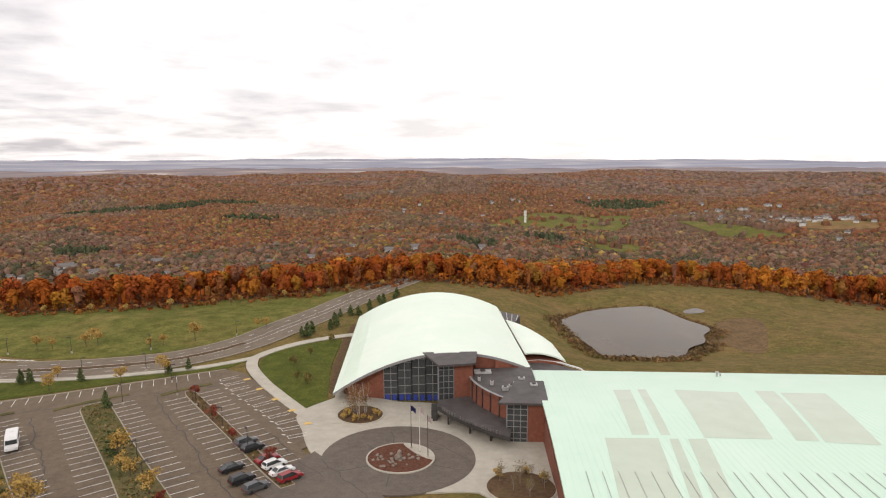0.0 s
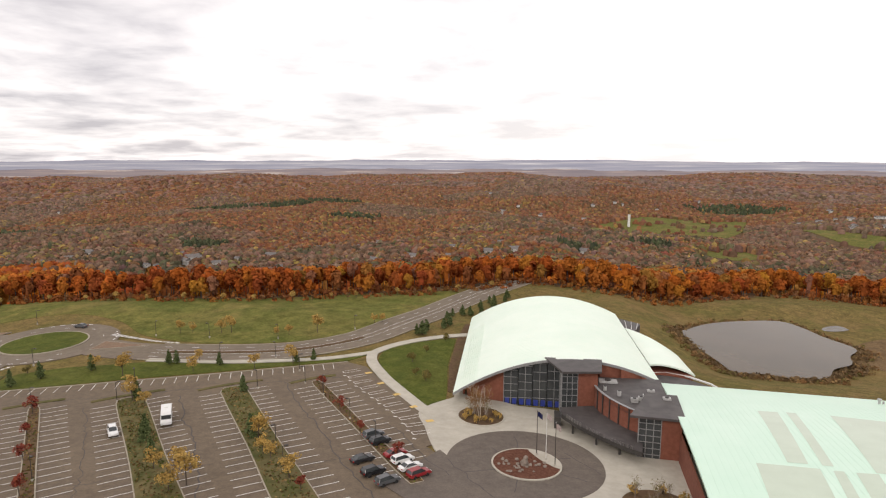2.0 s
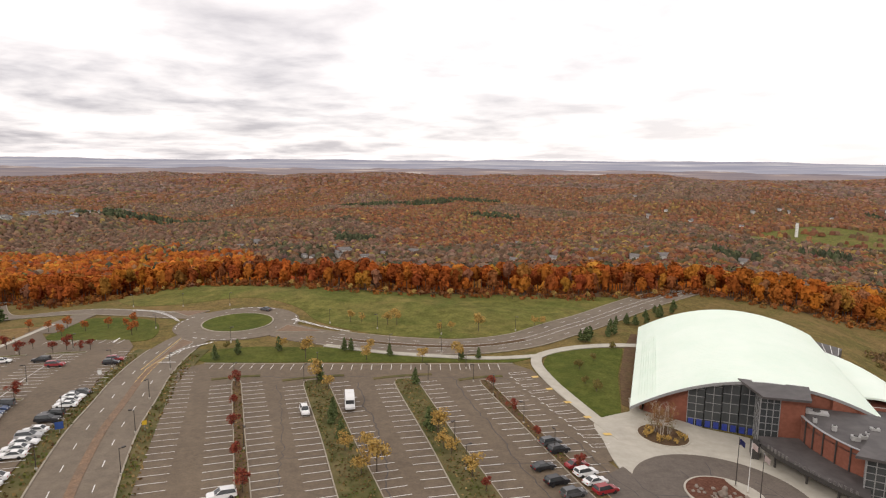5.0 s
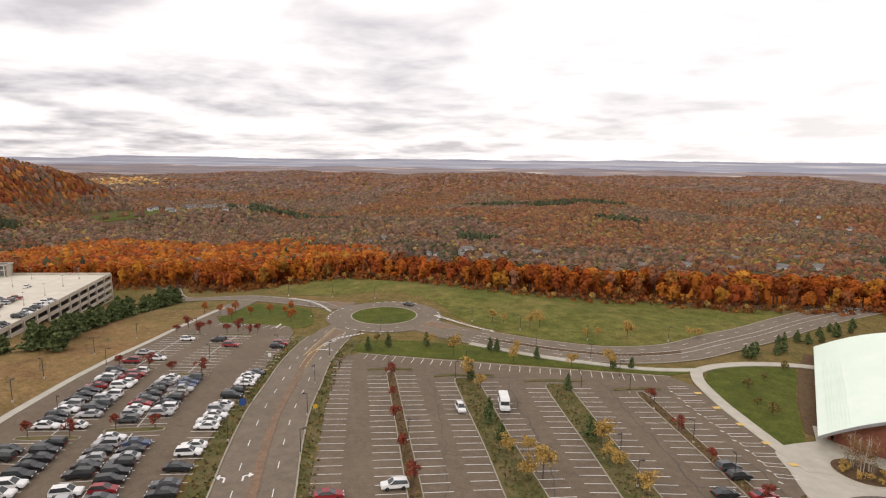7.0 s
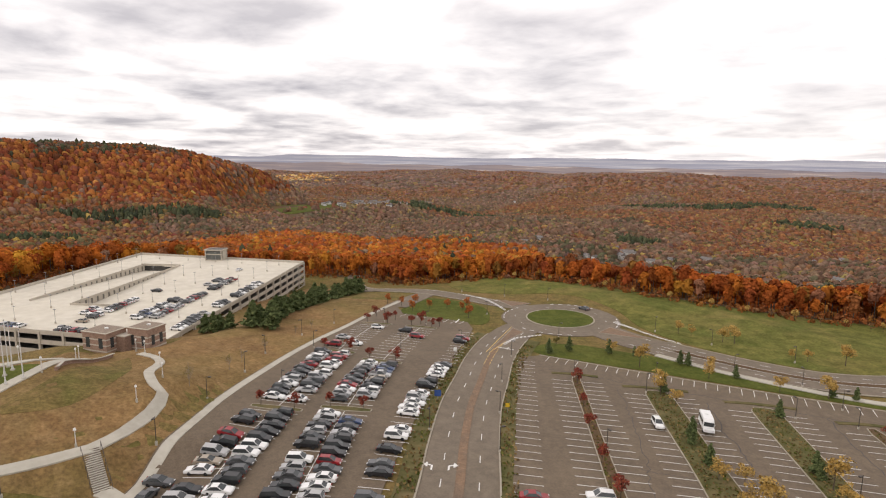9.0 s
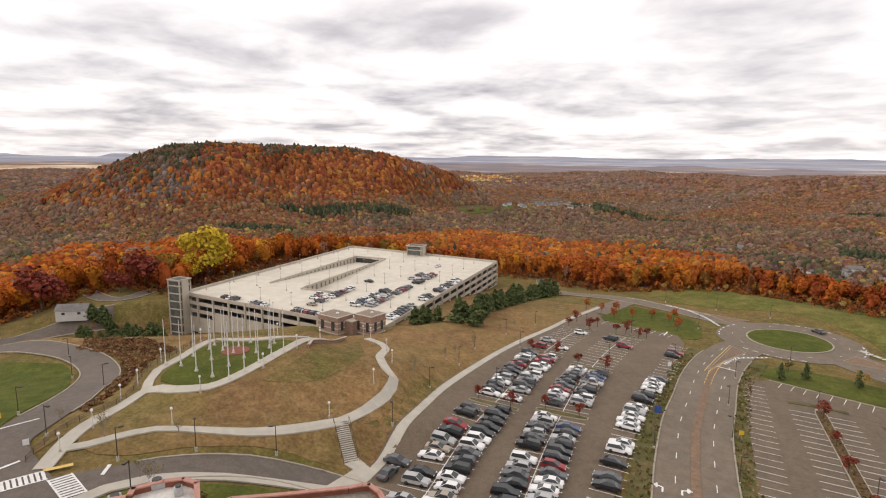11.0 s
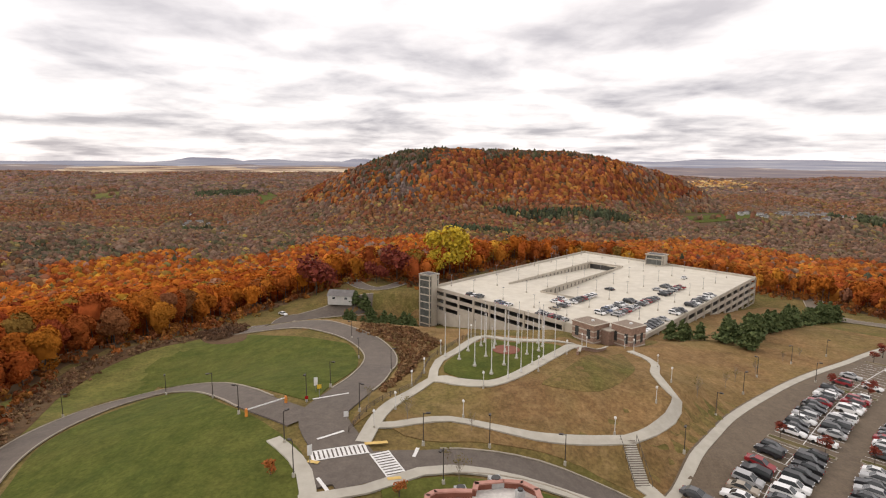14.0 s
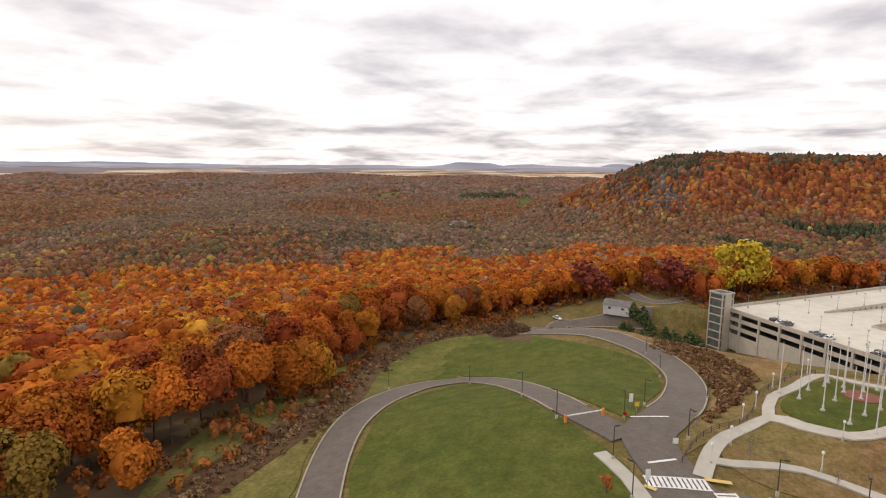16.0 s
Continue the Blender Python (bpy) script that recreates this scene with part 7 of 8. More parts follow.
def leaf_colours(name, cols):
    return material(name, [(i / max(1, len(cols) - 1), c) for i, c in enumerate(cols)], 2.0, 0.85, 0.0, rand="island", spec=0.15)


LEAF = {
    "red": leaf_colours("dark_red_leaves", [(0.13, 0.026, 0.02), (0.22, 0.046, 0.03), (0.29, 0.075, 0.035)]),
    "orange": leaf_colours("orange_leaves", [(0.30, 0.09, 0.03), (0.42, 0.15, 0.04), (0.36, 0.09, 0.03)]),
    "gold": leaf_colours("golden_leaves", [(0.38, 0.23, 0.06), (0.48, 0.31, 0.09), (0.30, 0.21, 0.07)]),
    "yellow": leaf_colours("bright_yellow_leaves", [(0.50, 0.34, 0.03), (0.62, 0.44, 0.04), (0.40, 0.30, 0.04)]),
    "pine": leaf_colours("dark_pine_needles", [(0.062, 0.086, 0.034), (0.10, 0.13, 0.048), (0.145, 0.17, 0.066)]),
    "olive": leaf_colours("olive_leaves", [(0.12, 0.10, 0.03), (0.2, 0.15, 0.045), (0.16, 0.15, 0.05)]),
}


def broadleaf(seed, tall, rad, leaves, size, mat, label, thin=1.0):
    rg = np.random.default_rng(seed)
    t = empty("tree", label, "tree", "planted trees")
    bm = bmesh.new()
    limb(bm, (0, 0, -0.3), (0.05, 0, tall * 0.45), 0.11, 0.075)
    limb(bm, (0.05, 0, tall * 0.45), (0, 0.1, tall * 0.85), 0.075, 0.02)
    for k in range(7):
        a = k * 2.4 + rg.uniform(-0.3, 0.3)
        z = tall * rg.uniform(0.3, 0.6)
        limb(bm, (0.03, 0, z), (math.cos(a) * rad * 0.75, math.sin(a) * rad * 0.75, z + tall * 0.24), 0.045, 0.012, 5)
    part("trunk", bm, M["bark"], t)
    (V, F), _ = crowns(rg, np.array([0.0]), np.array([0.0]), np.array([0.0]), np.array([tall]), np.array([rad]), leaves, size, 9)
    leaf_mesh("crown", V, F, mat, t)
    return t


def conifer(seed, tall, rad, mat, label):
    rg = np.random.default_rng(seed)
    t = empty("conifer", label, "tree", "planted conifers")
    bm = bmesh.new()
    limb(bm, (0, 0, -0.3), (0, 0, tall * 0.95), 0.12, 0.02)
    part("trunk", bm, M["bark"], t)
    c, out = [], []
    whorls = 13
    for w in range(whorls):
        h_ = 0.10 + 0.86 * w / (whorls - 1)
        reach = rad * (1 - h_ ** 1.3) ** 0.8 + 0.12
        for k in range(7 if w < 9 else 4):
            a = rg.uniform(0, 6.283)
            ln = reach * rg.uniform(0.55, 1.1)
            m_ = 20
            f = rg.uniform(0.15, 1.0, m_)
            side = rg.normal(0, 0.16, m_) * ln * (1.25 - f * 0.6)
            c.append(np.stack([math.cos(a) * ln * f - math.sin(a) * side, math.sin(a) * ln * f + math.cos(a) * side, h_ * tall + 0.16 * ln * f ** 2 + rg.normal(0, 0.09, m_)], -1))
            out.append(np.tile([math.cos(a) * 0.4, math.sin(a) * 0.4, 0.8], (m_, 1)))
    V, F = leaf_sheets(rg, np.vstack(c), np.vstack(out), 0.2 + 0.125 * rad, 0.5)
    leaf_mesh("crown", V, F, mat, t)
    return t


def plant(protos, places, seed, s0=0.8, s1=1.2, up=0.25):
    rg = np.random.default_rng(seed)
    for i, (x, y) in enumerate(places):
        p = protos[i % len(protos)]
        s = rg.uniform(s0, s1)
        m = pose(x, y, H(x, y) + up, 0, 0, rg.uniform(0, 360)) @ Matrix.Scale(s, 4)
        if not p.get("used"):
            p.matrix_basis = m
            p["used"] = 1
        else:
            copy_thing(p, m)


plant([broadleaf(i, 4.3, 1.55, 480, 0.29, LEAF["red"], "small dark red tree in a planting strip") for i in (1, 2)], RED_SPOTS, 1, 0.75, 1.15, 0.4)
plant([broadleaf(i, 4.2, 1.6, 360, 0.32, LEAF["orange"], "young orange-red tree on the lawn") for i in (3, 4)], [(-219, 124.7), (-217, 130), (-207, 129.7), (-203.4, 135.5), (-196.9, 137.8), (-198.7, 141.7), (-190, 136), (-186, 131), (-208, 122), (-225, 122)], 2, 0.8, 1.15)
plant([broadleaf(i, 5.4, 2.2, 560, 0.32, LEAF["gold"], "golden autumn tree with thin foliage") for i in (5, 6, 7)],
      [(-97.9, 116), (-103.5, 119), (-75.5, 88.5), (-72, 90.5), (-62, 102.1), (-56.7, 96.5), (-59, 98), (-66, 84), (-105.4, 150), (-86.4, 147), (-127.9, 174.2), (-124, 175.5), (-114.2, 177), (-111, 178), (-93.8, 176.8), (-90, 178), (-81.7, 182.5), (-62.5, 197), (-65, 195), (-118.5, 134.5), (-102, 141.5), (-130, 138), (-77, 152), (-68, 82), (-50, 90)], 3, 0.75, 1.2, 0.35)
plant([conifer(i, 4.9, 1.35, LEAF["pine"], "dark green young pine with airy branches") for i in (8, 9)],
      [(-104.1, 121.3), (-86.8, 101.4), (-85.4, 98.6), (-79, 92.5), (-80.4, 129.7), (-66, 106.4), (-64.5, 104.5), (-138.9, 129), (-130.4, 137.2), (-124.4, 141.4), (-110.4, 146.4), (-112.5, 146), (-97.7, 147.8), (-76.6, 153.4), (-72.2, 156), (-47.5, 186), (-141, 122)], 4, 0.6, 0.98, 0.3)
pines = []
rg = np.random.default_rng(6)
for k in range(17):
    t = k / 16
    pines.append((-46 + 26 * t + rg.uniform(-3, 3), 188 + 58 * t + rg.uniform(-3, 3)))
plant([conifer(i, 5.2, 2.0, LEAF["pine"], "airy green pine beside the hall") for i in (18, 19)], pines, 17, 0.6, 1.0, 0.05)
pines = []
bank_row = smooth_line([(-229, 51), (-219, 55), (-214, 61), (-220, 71), (-229, 81), (-240, 95), (-250, 105), (-258, 115), (-265, 126), (-272, 138)], step=4.4)
for k, p in enumerate(bank_row):
    pines.append((p[0] + rg.uniform(-1.2, 1.2), p[1] + rg.uniform(-1.2, 1.2)))
    if k % 2:
        pines.append((p[0] - 4.5 + rg.uniform(-1, 1), p[1] + 3.2 + rg.uniform(-1, 1)))
pines.append((-207.5, 65))
for k in range(20):
    t = (k % 10) / 9
    pines.append((-311 + 26 * t + (k // 10) * 7 + rg.uniform(-1.5, 1.5), -61 + 27 * t - (k // 10) * 5 + rg.uniform(-1.5, 1.5)))
plant([conifer(i, 5.6, 2.7, LEAF["pine"], "dense dark green pine on the bank") for i in (10, 11, 12)], pines, 7, 0.9, 1.35, 0.05)
plant([broadleaf(13, 3.2, 1.7, 520, 0.34, LEAF["olive"], "rounded brown-green shrub on the lawn")], [(-43.3, 160.2), (-40.8, 169.4), (-36.5, 146.6), (-37, 182.5), (-117.8, -19.5), (-146, 132), (-40, 150)], 8, 0.7, 1.1)
plant([broadleaf(14, 9.0, 4.2, 1500, 0.55, LEAF["yellow"], "large bright yellow tree at the wood's edge")], [(-349, -22), (-352, -16)], 9, 1.5, 1.8, 0)
plant([broadleaf(15, 6.5, 3.2, 1200, 0.5, LEAF["red"], "broad dark red tree beside the road")], [(-338, -54), (-334, -84), (-345, -44)], 10, 1.4, 1.9, 0)
plant([broadleaf(16, 2.0, 1.1, 300, 0.26, LEAF["orange"], "small rust-coloured shrub on the lawn")], [(-122.2, -51), (-117.5, -33.5)], 11, 0.9, 1.1, 0.15)


def bare_tree(seed, tall, rad, label):
    rg = np.random.default_rng(seed)
    t = empty("bare_tree", label, "tree", "bare young trees")
    bm = bmesh.new()
    limb(bm, (0, 0, -0.3), (0, 0, tall * 0.5), 0.07, 0.045, 5)
    for k in range(16):
        a, z = rg.uniform(0, 6.28), tall * rg.uniform(0.2, 0.6)
        e = Vector((math.cos(a) * rad * rg.uniform(0.3, 0.7), math.sin(a) * rad * rg.uniform(0.3, 0.7), z + tall * rg.uniform(0.2, 0.36)))
        limb(bm, (0, 0, z), e, 0.03, 0.014, 4)
        for j in range(3):
            f = e + Vector((rg.uniform(-0.5, 0.5), rg.uniform(-0.5, 0.5), rg.uniform(0.3, 0.9)))
            limb(bm, Vector((0, 0, z)).lerp(e, rg.uniform(0.5, 0.95)), f, 0.016, 0.006, 3)
    part("branch_work", bm, M["pale_bark"], t)
    (V, F), _ = crowns(rg, np.array([0.0]), np.array([0.0]), np.array([0.0]), np.array([tall]), np.array([rad]), 80, 0.22, 8)
    leaf_mesh("last_leaves", V, F, LEAF["olive"], t, "few withered leaves")
    return t


M["pale_bark"] = material("pale_grey_bark", [(0.3, (0.19, 0.15, 0.12)), (0.7, (0.3, 0.25, 0.2))], 3, 0.9, 0.2, 10)
plant([bare_tree(20, 5.5, 1.9, "bare pale-barked tree in a planting bed"), bare_tree(21, 5.0, 1.8, "bare pale-barked tree in a planting bed")],
      [(-20.5, 126.5), (-18.2, 126), (-22.2, 128.2), (10, 96), (13.5, 95), (16, 97.5), (12, 92.5), (17.5, 93), (14.5, 90), (-126, -27), (-122.5, -25.5), (-139, -33), (-137.5, -22.5), (-171, 38), (-176, 43), (-183, 52), (-158, 25), (-197, 68), (-202, 76), (-146, -40)], 12, 0.7, 1.15, 0.3)

# planting beds at the hall
for nm, pts in (("bed", ring(-19.6, 127.3, 5.4, 30)), ("bed", ring(13.5, 93.6, 6.2, 30))):
    setting(area("planting_bed", pts, 0.46, M["mulch"], 2.0, 0.3), "round mulched bed with shrubs beside the plaza", "planting bed")
    setting(strip("kerb", np.array(pts), 0.3, 0.5, M["concrete"], closed=True, across=1), "pale kerb round the bed", "kerb")
plant([broadleaf(22, 1.2, 0.7, 160, 0.2, LEAF["gold"], "low golden shrub in the bed")], [(-23, 124.5), (-20, 123), (-17, 124), (-15.6, 126.5), (-22.5, 126.5), (-18.5, 124.6), (-16.4, 128.6), (10, 97.6), (15, 98.4), (18, 96)], 13, 0.7, 1.3, 0.4)

# circle island
M["red_mulch"] = material("reddish_bark_mulch", [(0.3, (0.075, 0.03, 0.02)), (0.7, (0.16, 0.075, 0.05))], 2.0, 1.0, 0.6, 6, spec=0.1, dist=0.1)
setting(area("circle_island", ring(-8.6, 105.6, 6.5, 40), 0.6, M["red_mulch"], 2.0, 0.3), "round mulched island with stones", "planting bed")
setting(strip("kerb_island", np.array(ring(-8.6, 105.6, 6.6, 48)), 0.35, 0.62, M["concrete"], closed=True, across=1), "pale kerb ring round the island", "kerb")
setting(area("flag_pad", [tuple(p) for p in smooth_line([(-8.4, 112.0), (-5.6, 111.3), (-3.4, 109.6), (-2.2, 107), (-2.2, 104.6), (-4.5, 106.2), (-6.8, 109)], True, 1.0)], 0.66, M["concrete"], 2.0, 0.3), "pale concrete pad under the flagpoles", "pavement")
M["stone"] = material("pale_field_stone", [(0.3, (0.13, 0.105, 0.085)), (0.7, (0.27, 0.22, 0.18))], 1.5, 0.9, 0.3, 6)


def rock(seed, r, sq=0.6):
    rg = np.random.default_rng(seed)
    bm = bmesh.new()
    bmesh.ops.create_icosphere(bm, subdivisions=2, radius=r)
    for v in bm.verts:
        v.co *= 1 + rg.uniform(-0.16, 0.16)
        v.co.z *= sq
    return bm


rg = np.random.default_rng(31)
for k in range(30):
    a, r = rg.uniform(0, 6.28), rg.uniform(0.8, 5.0)
    x, y = -9.4 + r * math.cos(a), 104.6 + r * math.sin(a) * 0.75
    st = part("stone", rock(k, rg.uniform(0.16, 0.42)), M["stone"])
    st.location = (x, y, H(x, y) + 0.68)
    tagged(st, "weathered pale field stone on the mulch", "stone", "island stones")
sc = empty("stone_sculpture", "upright pale stone sculpture on the island", "sculpture", at=(-9.0, 105.0, H(-9, 105) + 0.6))
bm = rock(77, 0.8, 1.5)
part("stone", bm, M["stone"], sc)
bm = rock(78, 0.45, 1.2)
st = part("stone", bm, M["stone"], sc)
st.location = (0.25, 0.3, 1.2)

# ---------------------------------------------------------------- flagpoles, lamps, signs
M["pole_white"] = material("white_pole_paint", [(0.3, (0.55, 0.54, 0.52)), (0.7, (0.66, 0.65, 0.63))], 2, 0.4, 0.0)
M["bronze"] = material("dark_bronze_metal", [(0.3, (0.035, 0.028, 0.024)), (0.7, (0.055, 0.045, 0.038))], 2, 0.5, 0.0)
M["flag_blue"] = material("navy_flag_cloth", [(0.3, (0.02, 0.025, 0.1)), (0.7, (0.03, 0.035, 0.14))], 2, 0.8, 0.0)
M["flag_pale"] = material("pale_flag_cloth", [(0.3, (0.5, 0.42, 0.4)), (0.7, (0.6, 0.52, 0.5))], 2, 0.8, 0.0)


def cloth(w, h_):
    bm = bmesh.new()
    rows = []
    for i in range(9):
        t = i / 8
        rows.append([bm.verts.new((w * t * 0.55, 0.16 * math.sin(t * 7), -h_ * k / 4 - 0.55 * t * t * h_)) for k in range(5)])
    for a, b in zip(rows[:-1], rows[1:]):
        for k in range(4):
            bm.faces.new((a[k], b[k], b[k + 1], a[k + 1]))
    bmesh.ops.solidify(bm, geom=bm.faces[:], thickness=0.02)
    return bm


for x, y, mat, fm, h_, lab in ((-6.7, 110.0, "bronze", "flag_blue", 9.2, "dark flagpole with a hanging navy flag"), (-4.9, 108.2, "pole_white", "flag_pale", 9.6, "pale flagpole with a hanging red and white flag"), (-3.2, 105.9, "bronze", "flag_pale", 8.6, "dark flagpole with a hanging pale flag")):
    fp = empty("flagpole", lab, "flagpole", "island flagpoles", (x, y, H(x, y) + 0.66))
    part("pole", cyl(bmesh.new(), 0, 0, 0, h_, 0.09, 0.05), M[mat], fp)
    part("ball", cyl(bmesh.new(), 0, 0, h_, h_ + 0.18, 0.1), M["mullion"], fp)
    part("base", cyl(bmesh.new(), 0, 0, 0, 0.25, 0.25), M["concrete"], fp)
    fl = part("flag", cloth(1.7, 1.1), M[fm], fp, "hanging cloth flag")
    fl.location = (0.06, 0, h_ - 0.2)


def tall_pole(h_=9.6):
    fp = empty("bare_flagpole", "tall white bare flagpole on the memorial lawn", "flagpole", "memorial flagpoles")
    part("pole", cyl(bmesh.new(), 0, 0, 0, h_, 0.11, 0.055, 8), M["pole_white"], fp)
    part("base", cyl(bmesh.new(), 0, 0, 0, 0.9, 0.2, 0.18, 8), M["pole_white"], fp)
    part("footing", cyl(bmesh.new(), 0, 0, -0.5, 0.25, 0.42, 0.4, 10), M["concrete"], fp)
    part("finial", cyl(bmesh.new(), 0, 0, h_, h_ + 0.2, 0.1, 0.1, 8), M["mullion"], fp)
    return fp


POLES = [(-167.3, -25.7), (-165.6, -22.8), (-161.6, -19.9), (-157.1, -17.0), (-162.1, -13.8), (-154.6, -14.1), (-166.0, -10.6), (-157.5, -11.1), (-161.9, -8.0), (-164.9, -5.1), (-174.4, -17.3), (-167.3, -17.0), (-175.4, -14.0), (-174.0, -11.2), (-168.5, -7.9), (-170.7, -4.9), (-166.6, -2.3), (-177, -16.2), (-171, -20.5), (-172.4, -14.6), (-176.2, -8.5), (-173.5, -3.5), (-170, -12.5), (-176, -4)]
fp0 = tall_pole()
for i, (x, y) in enumerate(POLES):
    m = pose(x, y, H(x, y) + 0.2)
    if i == 0:
        fp0.matrix_basis = m
    else:
        copy_thing(fp0, m)
setting(area("memorial_lawn", [tuple(p) for p in smooth_line([(-159, -26.2), (-155.6, -23.5), (-154, -18), (-156.4, -14.2), (-161.4, -9.4), (-167, -4.6), (-174, 1), (-176.4, -4), (-177, -10), (-179.6, -15), (-176.5, -18.6), (-169.6, -22.6), (-164, -25.6)], True)], 0.2, M["green"]), "green memorial lawn inside the curved path", "lawn")
setting(area("memorial_bed", ring(-171.5, -12.0, 3.0, 24), 0.36, M["brick"], 2.0, 0.3), "small round red paved memorial bed", "pavement")


def street_lamp(h_=5.0):
    l = empty("street_lamp", "dark bronze street lamp with box head", "street lamp", "street lamps")
    part("pole", cyl(bmesh.new(), 0, 0, 0, h_, 0.085, 0.06, 8), M["bronze"], l)
    part("base", cyl(bmesh.new(), 0, 0, -0.3, 0.45, 0.24, 0.22, 10), M["concrete"], l, "pale concrete base")
    part("arm", box(bmesh.new(), 0.35, 0, h_ - 0.12, 0.7, 0.08, 0.08), M["bronze"], l)
    part("head", box(bmesh.new(), 0.75, 0, h_ - 0.08, 0.7, 0.4, 0.2, 0, 0.03), M["bronze"], l)
    return l


LAMPS = [(-123.2, 110.6), (-106.4, 117.4), (-77.8, 132.1), (-67.2, 137.8), (-110, 128.4), (-72.6, 146.5), (-59.5, 131), (-48.2, 118), (-58, 101.5), (-93, 80.5), (-52, 92), (-39, 107),
         (-117.2, 76.6), (-131, 91.5), (-144.5, 109.5), (-104.5, 63.5), (-136, 74.5), (-160, 104), (-119, 58.5), (-150, 138), (-134, 170), (-115, 171), (-92, 174), (-70, 188), (-186, 176), (-205, 170), (-225, 163), (-186, 140.5),
         (-153.9, 43.7), (-179.5, 65), (-145, 60), (-165, 85), (-198, 102), (-186, 111), (-131.6, -30.4), (-133.6, -20), (-133.4, -8), (-121.4, -27.7), (-142.2, -41.2), (-170.4, -37.4), (-191.1, -46.8), (-210.8, -51), (-147.5, -51.2), (-157.1, -48.5), (-130.9, -51.2), (-121.6, -47.8), (-158.4, -71.8), (-180.5, -91), (-168.6, -107.6), (-145.2, -105.6), (-143.1, -61.8),
         (-138.6, 13.6), (-155, 27.5), (-169, 41), (-181.4, 51.5), (-194.9, 69), (-205, 86), (-100, 152.2), (-84, 155.5)]
sl = street_lamp()
for i, (x, y) in enumerate(LAMPS):
    m = pose(x, y, H(x, y) + 0.3, 0, 0, (i * 77) % 360)
    if i == 0:
        sl.matrix_basis = m
    else:
        copy_thing(sl, m)
M["globe"] = material("white_lamp_globe", [(0.3, (0.7, 0.69, 0.66)), (0.7, (0.8, 0.79, 0.76))], 2, 0.4, 0.0)


def path_lamp(h_=2.7):
    l = empty("path_lamp", "short pale path lamp with white globe", "path lamp", "path lamps")
    part("post", cyl(bmesh.new(), 0, 0, 0, h_, 0.075, 0.06, 8), M["pole_white"], l)
    part("base", cyl(bmesh.new(), 0, 0, -0.3, 0.5, 0.2, 0.18, 8), M["concrete"], l)
    bm = bmesh.new()
    bmesh.ops.create_icosphere(bm, subdivisions=2, radius=0.23, matrix=Matrix.Translation((0, 0, h_ + 0.2)))
    part("globe", bm, M["globe"], l, "white lamp globe")
    part("cap", cyl(bmesh.new(), 0, 0, h_ + 0.42, h_ + 0.52, 0.2, 0.05, 8), M["pole_white"], l)
    return l


pl = path_lamp()
for i, (x, y) in enumerate([(-143.5, -35.2), (-155.5, -32.6), (-160.2, -30.2), (-169, -26.6), (-151.0, -19.2), (-141.6, -23.6), (-140.4, 2.2), (-150.5, 13.4), (-160, 20.4), (-174, 23.4), (-190, 23.8), (-193, 22.5), (-158.5, -7.4), (-168.5, 0.8), (-177, 7.6), (-181, -19), (-180, -2), (-187, 9.4), (-135.6, -38.2)]):
    m = pose(x, y, H(x, y) + 0.25)
    if i == 0:
        pl.matrix_basis = m
    else:
        copy_thing(pl, m)


def sign(x, y, w, h_, z, mat, label, yaw):
    s = empty("road_sign", label, "road sign", "road signs", (x, y, H(x, y) + 0.2))
    part("post", cyl(bmesh.new(), 0, 0, -0.3, z + h_ / 2, 0.05, 0.05, 6), M["mullion"], s)
    part("panel", box(bmesh.new(), 0.05, 0, z, 0.05, w, h_, 0, 0.01), M[mat], s)
    s.rotation_euler = (0, 0, yaw)


M["sign_blue"] = material("blue_sign_face", [(0.3, (0.02, 0.06, 0.22)), (0.7, (0.03, 0.08, 0.28))], 2, 0.5, 0.0)
M["sign_yellow"] = material("yellow_sign_face", [(0.3, (0.6, 0.38, 0.02)), (0.7, (0.7, 0.46, 0.04))], 2, 0.5, 0.0)
sign(-130.5, 70.2, 1.5, 1.5, 1.6, "sign_blue", "blue square sign on the verge", -0.7)
sign(-116.5, 78.2, 0.9, 0.9, 1.9, "sign_yellow", "yellow sign on the verge", -0.7)
sign(-153.6, 95.8, 0.9, 1.1, 2.0, "white_metal", "white sign beside the road", -0.7)
sign(-150.2, -49.4, 0.8, 0.8, 1.8, "sign_yellow", "yellow diamond sign on the lawn", 0.4)
sign(-153.2, -50.6, 0.7, 1.6, 2.0, "white_metal", "white sign on the lawn", 0.4)
sign(-124.6, -46.2, 0.7, 1.5, 2.2, "white_metal", "white sign at the crossing", 0.5)
sign(-138.6, -43.0, 0.8, 0.9, 1.0, "white_metal", "white sign at the corner", 0.2)
sign(-146.5, -51.0, 0.6, 0.6, 0.9, "lamp_red", "small red sign on the lawn", 0.2)

gate = empty("barrier_gate", "white and orange swing barrier across the loop road", "barrier", at=(0, 0, 0))
ga, gb = np.array((-141.4, -60.0)), np.array((-146.4, -54.6))
M["orange"] = material("orange_barrier_paint", [(0.3, (0.6, 0.2, 0.03)), (0.7, (0.7, 0.27, 0.05))], 2, 0.5, 0.0)
ya = math.atan2(gb[1] - ga[1], gb[0] - ga[0])
part("boom", box(bmesh.new(), (ga[0] + gb[0]) / 2, (ga[1] + gb[1]) / 2, H(*ga) + 1.3, np.linalg.norm(gb - ga), 0.14, 0.18, ya), M["white_metal"], gate, "white barrier boom")
for p in (ga, gb):
    part("post", box(bmesh.new(), p[0], p[1], H(*p) + 0.75, 0.35, 0.5, 1.5, ya, 0.03), M["orange"], gate, "orange barrier post")

